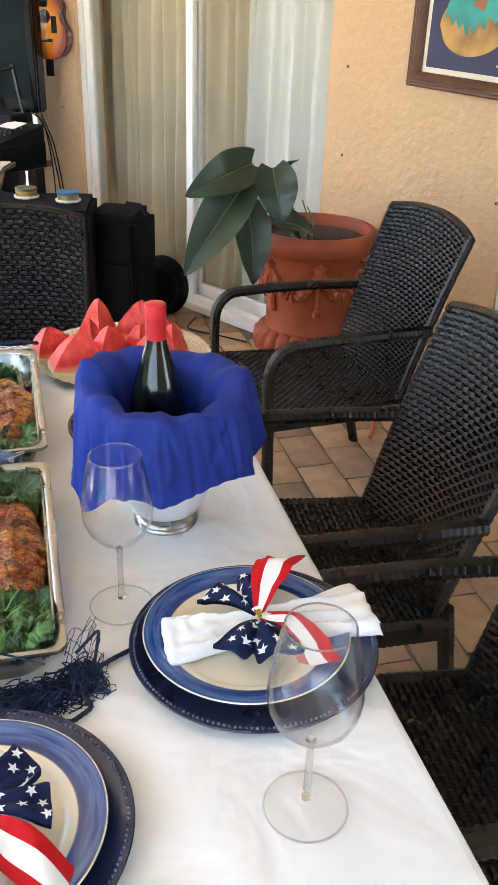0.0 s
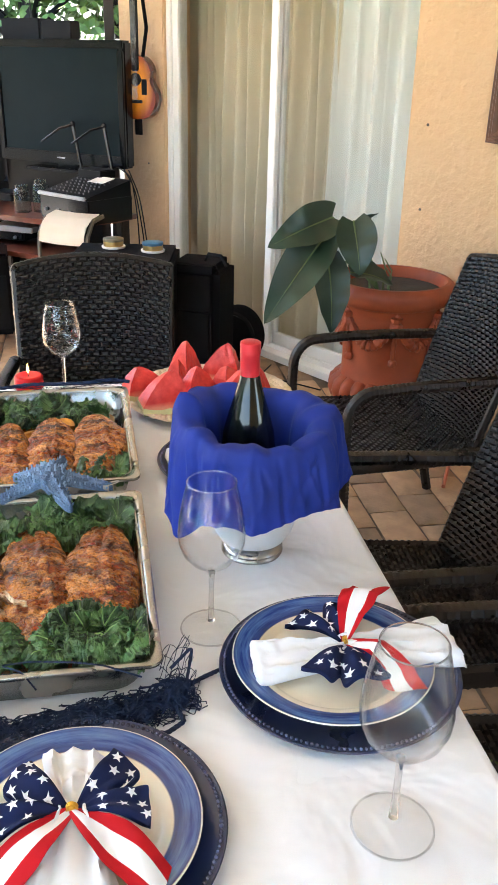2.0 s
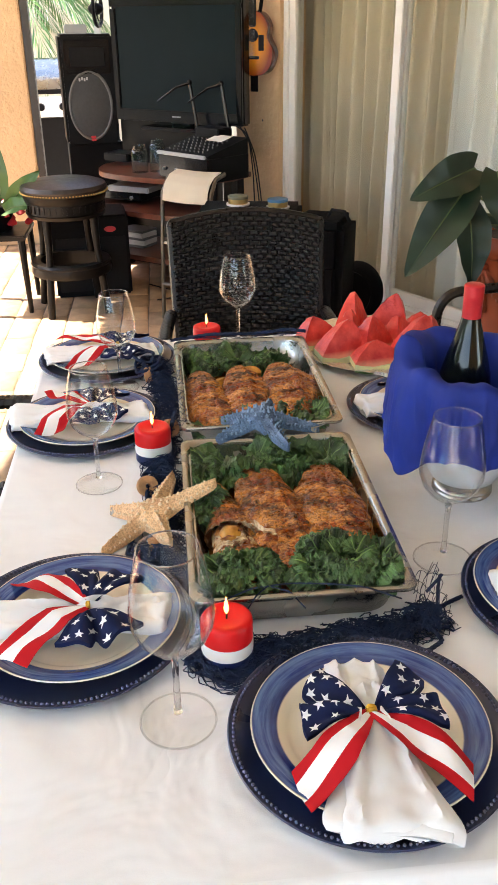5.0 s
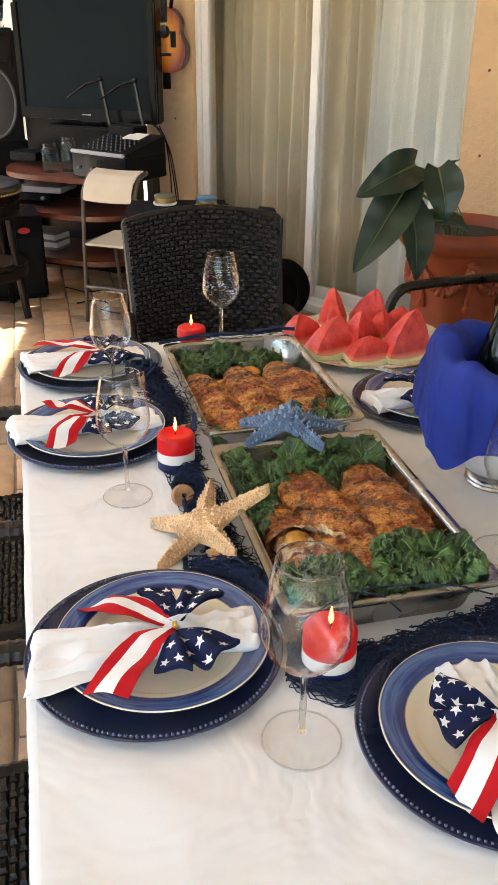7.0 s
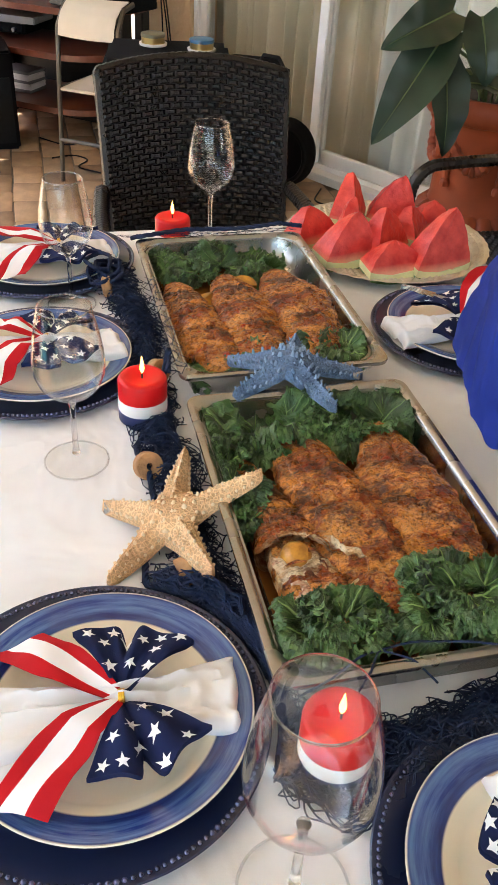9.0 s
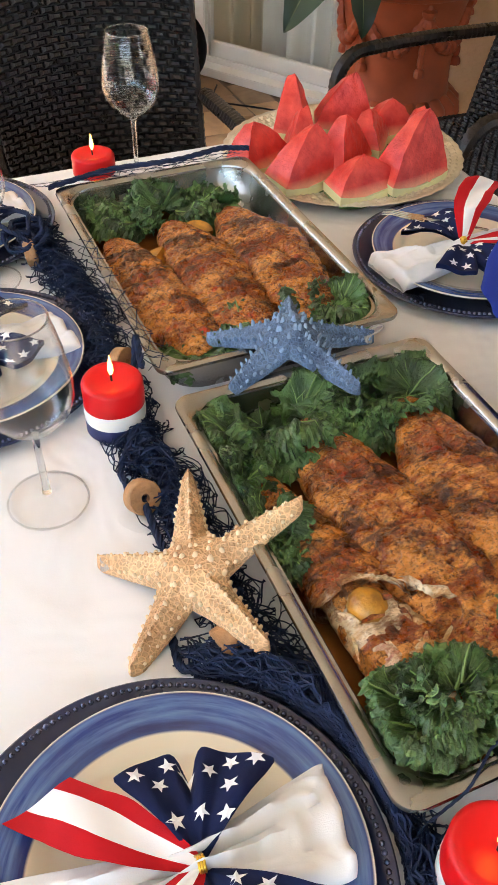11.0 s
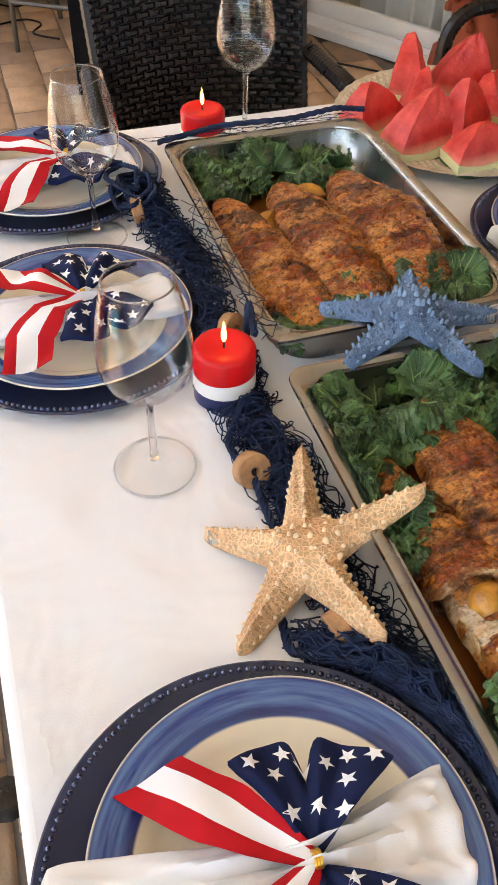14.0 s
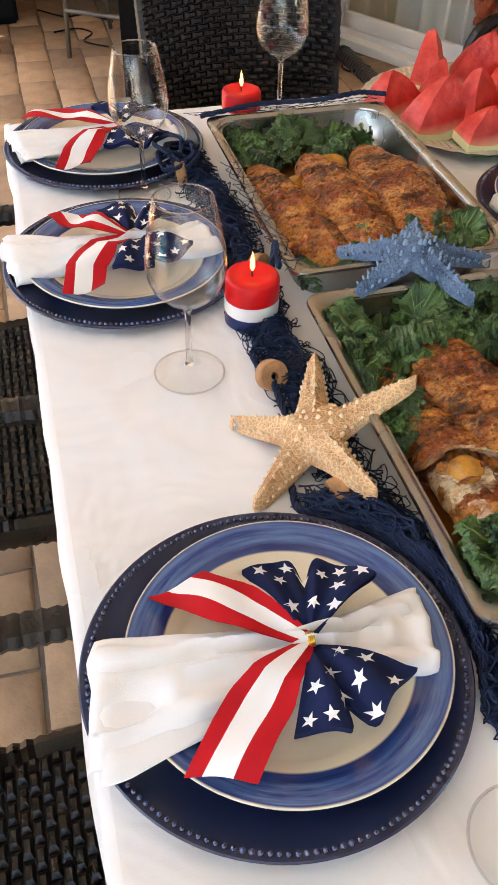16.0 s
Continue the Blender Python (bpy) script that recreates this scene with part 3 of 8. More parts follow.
def napkin_shape(la, lb, wa, wb, seed):
    """A folded napkin gathered at the origin; la long and wa wide on the outer side, lb and wb on the inner one."""
    def fn(u, v):
        t = u * 2 - 1
        if t > 0:
            x, w, k = la * t, wa, t
        else:
            x, w, k = lb * t, wb, -t
        half = 0.019 + (w / 2 - 0.019) * min(1, k * 1.12) ** 0.9
        hh = 0.017 - 0.004 * min(1, k * 1.4) + 0.002 * wob(seed + t * 4)
        if k > 0.965:
            q = (k - 0.965) / 0.035
            half *= 1 - 0.05 * q
            hh *= 1 - 0.75 * q
        a = v * 2 * math.pi
        ca, sa = math.cos(a), math.sin(a)
        px = math.copysign(abs(ca) ** 0.55, ca)
        pz = math.copysign(abs(sa) ** 0.7, sa)
        pleat = 0.0036 * math.exp(-k * 2.6) * math.sin(px * 13 + seed * 2) + 0.0030 * max(0, 1 - 7 * abs(wob(px * 1.6 + seed, t * 2.2, seed + 4)))
        fold = (pleat + 0.0035 * (1 - k * 0.6) * math.sin(px * 9 + seed) + 0.004 * wob(px * 2.2 + seed, t * 3.0, seed) + 0.002 * wob(px * 6, t * 7, seed)) * max(0, sa)
        xx = x + 0.006 * wob(px * 2, seed * 3.1) * k + 0.010 * px * k * math.sin(seed)
        return (xx, px * half, max(0.0006, hh + pz * hh + fold * 1.6))
    sh = Shape().surf(fn, 64, 56, False, True)
    turn = radians(5 if seed % 2 else -6)

    def under(u, v):
        """The cloth's second layer, showing beyond the first at the outer end."""
        p = fn(0.62 + 0.38 * u, v)
        x, y = p[0] * 0.985, p[1] * 1.03
        return (x * math.cos(turn) - y * math.sin(turn), x * math.sin(turn) + y * math.cos(turn), p[2] * 0.30 + 0.0004 + 0.014 * min(1, max(0, x) / 0.14))
    return sh.surf(under, 20, 40, False, True)


def star_outline(r):
    return [((r if k % 2 == 0 else r * 0.42) * math.cos(math.pi / 2 + k * math.pi / 5), (r if k % 2 == 0 else r * 0.42) * math.sin(math.pi / 2 + k * math.pi / 5)) for k in range(10)]


def fan_shape(direction, span, length, seed, lift=0.0):
    """One half of the bow: a pleated fan of navy cotton with white stars printed on it."""
    rng = random.Random(seed)

    def fn(u, v):
        ph = direction + (v - 0.5) * span
        r = 0.004 + length * u * (0.97 / math.cos((abs(v - 0.5) - 0.27) * span * 1.1) + 0.03 * math.sin(v * 9 + seed) - 0.36 * u * math.exp(-((v - 0.5 - 0.06 * math.sin(seed)) / 0.055) ** 2))
        pl = 0.0055 * math.sin(v * math.pi * 4.5 + seed) * min(1, 1.6 * u) * (1.1 - 0.4 * u) - 0.010 * min(1, 1.5 * u) * math.exp(-((v - 0.5 - 0.06 * math.sin(seed)) / 0.09) ** 2)
        z = 0.008 + lift * u + 0.016 * math.sin(min(1, u * 1.15) * math.pi * 0.8) + pl
        return Vector((r * math.cos(ph), r * math.sin(ph), z))
    sh = Shape().surf(fn, 18, 48)
    sh.surf(lambda u, v: fn(u, v) - Vector((0, 0, 0.0012 + 0.006 * u)), 18, 48, flip=True)
    # closing hem along the outer edge
    sh.surf(lambda u, v: fn(1, v) - Vector((0, 0, (0.0072) * u)), 2, 48)
    done, tries = [], 0
    while len(done) < 15 and tries < 900:
        tries += 1
        cu, cv = 0.22 + 0.74 * math.sqrt(rng.random()), 0.05 + 0.9 * rng.random()
        c = fn(cu, cv)
        if any((c - d).length < 0.0195 for d in done):
            continue
        done.append(c)
        rad, rot = 0.0070 + 0.0012 * rng.random(), rng.random() * 6
        ring = []
        for (sx, sy) in star_outline(rad):
            gx, gy = sx * math.cos(rot) - sy * math.sin(rot), sx * math.sin(rot) + sy * math.cos(rot)
            uu = cu + gx / length
            vv = cv + gy / (0.004 + length * cu) / span
            if not (0 <= uu <= 1 and 0 <= vv <= 1):
                uu, vv = min(1, max(0, uu)), min(1, max(0, vv))
            ring.append(fn(uu, vv) + Vector((0, 0, 0.0009)))
        top = c + Vector((0, 0, 0.0011))
        for k in range(10):
            sh.face((top, ring[k], ring[(k + 1) % 10]), 1)
    return sh


def tail_shape(path, width, seed):
    """A ribbon end with red and white stripes, from the knot along path, cut on the slant."""
    P = [Vector(p) for p in path]

    def at(t):
        k = t * (len(P) - 1)
        i = min(int(k), len(P) - 2)
        a, b = P[i], P[i + 1]
        return a.lerp(b, k - i)
    sh = Shape()
    nu, nv = 22, 13

    def fn(u, v):
        p = at(u)
        d = (at(min(1, u + 0.05)) - at(max(0, u - 0.05)))
        d.z = 0
        d.normalize()
        side = Vector((-d.y, d.x, 0))
        w = width * (0.16 + 0.84 * min(1, u * 2.0) ** 0.8)
        q = v - 0.5
        z = 0.0045 * math.sin(q * 5 + u * 7 + seed) * (0.4 + 0.6 * u) + 0.005 * math.sin(u * 8 + seed) * u
        return p + side * (q * w) - d * (q * width * 0.45 * u * math.copysign(1, P[-1].y)) + Vector((0, 0, z))
    band = lambda i, j: 1 if (3 <= j <= 7) else 0
    sh.surf(fn, nu, nv, slot=band)
    sh.surf(lambda u, v: fn(u, v) - Vector((0, 0, 0.0012)), nu, nv, slot=band, flip=True)
    return sh


ME = {}


def setting(x, y, rz, off=(0.0, 0.0), nap=(0.19, 0.115, 0.105, 0.085), seed=1, spin=0.0, where="on the table", tails=None, knot=(-0.017, 0.0)):
    """Charger, plate, napkin and bow; local +x points away from the table's middle."""
    if not ME:
        ME["charger"] = charger_shape().mesh("charger_plate", M_navy_glaze, 50)
        ME["beads"] = bead_shape().mesh("bead_rim", M_bead, 80)
        ME["plate"] = plate_shape().mesh("dinner_plate", M_plate, 60)
    z0 = TZ + 0.003
    ch = thing("charger_plate", "large navy charger plate with a beaded rim", "plate", x, y, z0, rz, "charger plates")
    part("dish", ME["charger"], None, ch)
    part("bead_rim", ME["beads"], None, ch, "row of small raised beads")
    pl = part("dinner_plate", ME["plate"], None)
    pl.matrix_basis = pose(x + off[0], y + off[1], z0 + 0.0045, 0, 0, rz + 40 * seed)
    tagged(pl, "cream stoneware dinner plate with a brushed blue rim", "plate", "dinner plates")
    zk = z0 + 0.0118
    R = pose(x, y, 0, 0, 0, rz) @ pose(knot[0], knot[1], 0, 0, 0, spin)
    kx, ky = R.translation.x, R.translation.y
    nk = part("napkin", napkin_shape(nap[0], nap[1], nap[2], nap[3], seed), M_napkin, smooth=70)
    nk.matrix_basis = pose(kx, ky, zk, 0, 0, rz + spin)
    tagged(nk, "white cotton napkin folded and gathered under a bow", "napkin", "napkins")
    bow = thing("napkin_bow", "stars and stripes fabric bow tied round a napkin", "bow", kx, ky, zk + 0.024, rz + spin, "napkin bows")
    part("star_loop", fan_shape(radians(106), radians(84), 0.086, seed * 3 + 1), [M_star_navy, M_star_white], bow, "navy cotton loop with white stars", 60)
    part("star_loop", fan_shape(radians(-106), radians(84), 0.086, seed * 5 + 2), [M_star_navy, M_star_white], bow, "navy cotton loop with white stars", 60)
    for tp, sd in zip(tails or (((0, 0, 0.012), (0.04, 0.03, 0.024), (0.075, 0.065, 0.014), (0.104, 0.096, -0.002)), ((0, 0, 0.012), (0.04, -0.032, 0.024), (0.072, -0.066, 0.014), (0.100, -0.102, -0.002))), (seed, seed + 2)):
        part("striped_tail", tail_shape(tp, 0.054, sd), [M_red_ribbon, M_star_white], bow, "red and white striped ribbon end", 60)
    kn = Shape().ball((0, 0, 0.014), (0.0040, 0.0055, 0.0055), 10, 8)
    for a in (0, 0.002, -0.002):
        kn.tube([(a + 0.0005 * math.sin(k), 0.0062 * math.cos(k / 14 * 2 * math.pi), 0.014 + 0.0062 * math.sin(k / 14 * 2 * math.pi)) for k in range(14)], 0.0012, 5, closed=True)
    part("gold_tie", kn, M_gold, bow, "gold cord tie")


setting(-0.369, 0.948, 180, off=(0.012, 0.004), seed=1, nap=(0.197, 0.118, 0.118, 0.09), knot=(-0.027, 0.008))
setting(0.019, 0.694, -90, seed=2, nap=(0.165, 0.105, 0.135, 0.078), knot=(0.004, 0.0))
setting(0.400, 0.929, 0, off=(-0.008, 0.010), seed=3, nap=(0.176, 0.137, 0.095, 0.095), knot=(0.009, 0.011),
        tails=(((0, 0, 0.012), (0.02, 0.04, 0.035), (0.045, 0.080, 0.04), (0.075, 0.112, 0.03)), ((0, 0, 0.012), (0.035, -0.03, 0.022), (0.055, -0.066, 0.012), (0.06, -0.10, -0.002))))
setting(-0.395, 1.655, 180, seed=4, nap=(0.184, 0.12, 0.10, 0.085), knot=(-0.013, -0.003),
        tails=(((0, 0, 0.012), (0.045, 0.03, 0.024), (0.075, 0.07, 0.016), (0.085, 0.11, 0.004)), ((0, 0, 0.012), (0.05, -0.025, 0.03), (0.075, -0.05, 0.022), (0.085, -0.075, 0.012))))
setting(-0.372, 2.045, 180, seed=5, nap=(0.19, 0.10, 0.10, 0.085), knot=(-0.03, 0.005),
        tails=(((0, 0, 0.012), (0.05, 0.04, 0.022), (0.08, 0.08, 0.012), (0.098, 0.118, -0.002)), ((0, 0, 0.012), (0.06, -0.03, 0.024), (0.10, -0.065, 0.014), (0.145, -0.092, 0.006))))
setting(0.365, 1.650, 0, seed=6, nap=(0.16, 0.13, 0.09, 0.095), knot=(-0.024, -0.016),
        tails=(((0, 0, 0.012), (0.03, 0.04, 0.04), (0.07, 0.08, 0.05), (0.11, 0.112, 0.04)), ((0, 0, 0.012), (0.05, -0.02, 0.022), (0.08, -0.05, 0.012), (0.10, -0.08, -0.002))))

# wine glasses -----------------------------------------------------------------


FOOT = [(0.0, 0.0), (0.046, 0.0), (0.0485, 0.0012), (0.0485, 0.002), (0.030, 0.0045), (0.012, 0.0085), (0.0062, 0.015), (0.0, 0.0152)]
STEM = [(0.0, 0.0154), (0.0060, 0.0154), (0.0045, 0.03), (0.0042, 0.07), (0.0046, 0.10), (0.0062, 0.1075), (0.0, 0.1078)]
BOWL = [(0.0, 0.108), (0.0065, 0.108), (0.0095, 0.1125), (0.018, 0.1185), (0.033, 0.129), (0.045, 0.144), (0.0515, 0.162), (0.0525, 0.178), (0.0505, 0.20), (0.0465, 0.225), (0.0412, 0.25), (0.0375, 0.264), (0.0370, 0.2656),
        (0.0364, 0.264), (0.0401, 0.25), (0.0454, 0.225), (0.0494, 0.20), (0.0514, 0.178), (0.0504, 0.162), (0.0440, 0.1455), (0.0320, 0.131), (0.017, 0.1215), (0.0, 0.117)]
RIM = [(0.0488 + 0.0013 * math.cos(k * math.pi / 4), 0.0014 + 0.0013 * math.sin(k * math.pi / 4)) for k in range(8)]
GM = [("foot", Shape().lathe(FOOT, 64).lathe(RIM, 64, slot=1, close=True).mesh("foot", [M_glass_foot, M_glass], 80)), ("stem", Shape().lathe(STEM, 32).mesh("stem", M_glass, 80)), ("bowl", Shape().lathe(BOWL, 96).lathe([(0.0372 + 0.0010 * math.cos(k * math.pi / 4), 0.2655 + 0.0010 * math.sin(k * math.pi / 4)) for k in range(8)], 64, slot=1, close=True).mesh("bowl", [M_glass_bowl, M_glass], 80))]
for (x, y, k) in ((-0.218, 0.748, 1), (-0.356, 1.388, 0.91), (-0.331, 1.866, 0.89), (0.228, 1.064, 0.98), (0.389, 0.652, 1), (-0.02, 2.13, 0.93)):
    g = thing("wine_glass", "empty clear stemmed wine glass on the white cloth", "glass", x, y, TZ + 0.003, 0, "wine glasses")
    g.matrix_basis = g.matrix_basis @ Matrix.Scale(k, 4)
    for nm, me in GM:
        part(nm, me, None, g)

# steel pans ----------------------------------------------------------------------


def rrect(w, l, r, n=7):
    pts = []
    for cx, cy, a0 in ((w / 2 - r, l / 2 - r, 0), (-w / 2 + r, l / 2 - r, 90), (-w / 2 + r, -l / 2 + r, 180), (w / 2 - r, -l / 2 + r, 270)):
        for k in range(n):
            a = radians(a0 + 90 * k / (n - 1))
            pts.append((cx + r * math.cos(a), cy + r * math.sin(a)))
    return pts


def pan(x, y, rz, label):
    W, L = 0.335, 0.523
    rings = [(W, L, 0.02, 0.058), (W + 0.002, L + 0.002, 0.021, 0.0615), (W, L, 0.02, 0.0645), (W - 0.010, L - 0.010, 0.022, 0.0655), (W - 0.021, L - 0.021, 0.042, 0.0645), (W - 0.027, L - 0.027, 0.045, 0.060), (W - 0.046, L - 0.050, 0.045, 0.02),
             (W - 0.058, L - 0.058, 0.045, 0.006), (W - 0.075, L - 0.075, 0.04, 0.002), (0.05, 0.2, 0.02, 0.002)]
    under = [(0.05, 0.2, 0.02, 0.0), (W - 0.070, L - 0.070, 0.045, 0.0), (W - 0.052, L - 0.052, 0.047, 0.006), (W - 0.034, L - 0.034, 0.047, 0.058), (W, L, 0.02, 0.058)]
    th = thing("serving_pan", label, "pan", x, y, TZ + 0.003, rz, "steel serving pans")
    for nm, rr in (("rim", rings[:6]), ("basin", rings[5:] + under)):
        sh = Shape()
        pts = []
        for (w, l, r, z) in rr:
            pts += [(px, py, z) for px, py in rrect(w, l, r)]
        sh.quadgrid(pts, len(rr), 28, False, True, flip=True)
        if nm == "basin":
            sh.face([(px, py, 0.002) for px, py in rrect(0.05, 0.2, 0.02)])
        part(nm, sh, M_steel, th, "", 50)
    return th


pan(-0.027, 1.1685, 0, "stainless steel serving pan holding roasted fish and kale")
pan(-0.027, 1.7400, 0.5, "stainless steel serving pan holding roasted fish and kale")

# food -------------------------------------------------------------------------


def spiced(name, base, light, dark, red, scale, rough, scales=0.6, specks=0.8):
    """Roasted skin: streaks along the body, pale scaly patches, spice and char over fine relief."""
    m = bpy.data.materials.new(name)
    m.use_nodes = True
    n, l, b = nodes_of(m)
    tc, mp = n.new("ShaderNodeTexCoord"), n.new("ShaderNodeMapping")
    mp.inputs["Scale"].default_value = (0.42, 1.05, 0.7)
    mp.inputs["Rotation"].default_value = (0, 0, radians(24))
    l.new(tc.outputs["Object"], mp.inputs["Vector"])

    def noi(sc, det=6, rg=0.6, off=0.0, free=False):
        t, o = n.new("ShaderNodeTexNoise"), n.new("ShaderNodeVectorMath")
        t.inputs["Scale"].default_value, t.inputs["Detail"].default_value, t.inputs["Roughness"].default_value = sc, det, rg
        o.inputs[1].default_value = (off, off * 0.7, off * 1.3)
        l.new((tc.outputs["Object"] if free else mp.outputs["Vector"]), o.inputs[0])
        l.new(o.outputs[0], t.inputs["Vector"])
        return t.outputs["Fac"]

    def ramp(src, a, c, top=1.0):
        r = n.new("ShaderNodeMapRange")
        r.inputs["From Min"].default_value, r.inputs["From Max"].default_value, r.inputs["To Max"].default_value = a, c, top
        l.new(src, r.inputs["Value"])
        return r.outputs["Result"]

    def times(a, c):
        t = n.new("ShaderNodeMath")
        t.operation = "MULTIPLY"
        l.new(a, t.inputs[0])
        l.new(c, t.inputs[1])
        return t.outputs[0]

    def mix(fac, a, c):
        x = n.new("ShaderNodeMix")
        x.data_type = "RGBA"
        l.new(fac, x.inputs["Factor"])
        for sock, v in (("A", a), ("B", c)):
            if isinstance(v, tuple):
                x.inputs[sock].default_value = (*v, 1)
            else:
                l.new(v, x.inputs[sock])
        return x.outputs["Result"]
    body = mix(ramp(noi(scale, 9, 0.74), 0.45, 0.55), base, light)
    body = mix(ramp(noi(scale * 0.8, 9, 0.70, 3.1), 0.515, 0.60, 0.9), body, dark)
    # rows of scales, plain on the pale patches
    vo = n.new("ShaderNodeTexVoronoi")
    vo.inputs["Scale"].default_value = 210
    l.new(tc.outputs["Object"], vo.inputs["Vector"])
    cell = ramp(vo.outputs["Distance"], 0.62, 0.12, scales)
    body = mix(times(cell, ramp(noi(scale * 0.45, 5, 0.6, 7.7), 0.48, 0.62)), body, (0.76, 0.35, 0.11))
    body = mix(ramp(noi(scale * 0.6, 8, 0.7, 5.2), 0.60, 0.72, 0.75), body, (0.86, 0.50, 0.19))
    body = mix(ramp(noi(scale * 1.1, 6, 0.66, 9.4), 0.60, 0.70, 0.85), body, red)
    body = mix(ramp(noi(scale * 5.5, 4, 0.75, 1.6, True), 0.53, 0.62, specks), body, tuple(c * 0.8 for c in dark))
    body = mix(ramp(noi(scale * 0.55, 7, 0.72, 12.3), 0.66, 0.76, 0.9), body, tuple(c * 0.3 for c in dark))
    l.new(body, b.inputs["Base Color"])
    wet = noi(scale * 2.2, 5, 0.7, 2.2, True)
    rr = n.new("ShaderNodeMapRange")
    rr.inputs["From Min"].default_value, rr.inputs["From Max"].default_value = 0.3, 0.7
    rr.inputs["To Min"].default_value, rr.inputs["To Max"].default_value = rough - 0.10, rough + 0.25
    l.new(wet, rr.inputs["Value"])
    l.new(rr.outputs["Result"], b.inputs["Roughness"])
    b.inputs["Coat Weight"].default_value = 0.2
    b.inputs["Coat Roughness"].default_value = 0.10
    b.inputs["Specular IOR Level"].default_value = 0.35
    add = n.new("ShaderNodeMath")
    add.operation = "MULTIPLY_ADD"
    add.inputs[1].default_value = -0.25 * scales
    l.new(vo.outputs["Distance"], add.inputs[0])
    l.new(noi(scale * 3.2, 7, 0.66, 4.0), add.inputs[2])
    bu = n.new("ShaderNodeBump")
    bu.inputs["Strength"].default_value, bu.inputs["Distance"].default_value = 1.0, 0.010
    l.new(add.outputs[0], bu.inputs["Height"])
    l.new(bu.outputs["Normal"], b.inputs["Normal"])
    return m


M_fish = spiced("roasted_fish_skin", (0.30, 0.060, 0.008), (0.76, 0.30, 0.065), (0.060, 0.012, 0.002), (0.48, 0.030, 0.006), 38, 0.24, 0.7)
M_flesh = spiced("flaked_fish_flesh", (0.56, 0.28, 0.10), (0.88, 0.70, 0.46), (0.20, 0.055, 0.012), (0.50, 0.065, 0.035), 26, 0.28, 0.1, 0.5)
M_kale = mat("curly_kale", (0.026, 0.068, 0.017), 0.34, vary=0.35, scale=26, grain=0.6, grain_scale=260, second=(0.085, 0.170, 0.046), spec=0.5)
# leaves differ: some younger and lighter than others
_n, _l, _b = nodes_of(M_kale)
_oi, _hs, _mr = _n.new("ShaderNodeObjectInfo"), _n.new("ShaderNodeHueSaturation"), _n.new("ShaderNodeMapRange")
_mr.inputs["To Min"].default_value, _mr.inputs["To Max"].default_value = 0.45, 1.55
_l.new(_oi.outputs["Random"], _mr.inputs["Value"])
_l.new(_mr.outputs["Result"], _hs.inputs["Value"])
_l.new(_b.inputs["Base Color"].links[0].from_socket, _hs.inputs["Color"])
_l.new(_hs.outputs["Color"], _b.inputs["Base Color"])
M_kale_edge = mat("kale_frill", (0.035, 0.085, 0.022), 0.34, vary=0.4, scale=60, grain=0.5, grain_scale=260, second=(0.13, 0.235, 0.070), spec=0.5)
M_kale_rib = mat("pale_kale_rib", (0.20, 0.33, 0.10), 0.5, vary=0.2, scale=20)
M_lemon = mat("roasted_lemon", (0.44, 0.145, 0.010), 0.4, second=(0.66, 0.30, 0.03), vary=0.5, scale=60, grain=0.3, grain_scale=220, coat=0.2)
M_broth = mat("orange_pan_juice", (0.23, 0.085, 0.018), 0.12, vary=0.4, scale=14, coat=0.5, rvary=0.05)


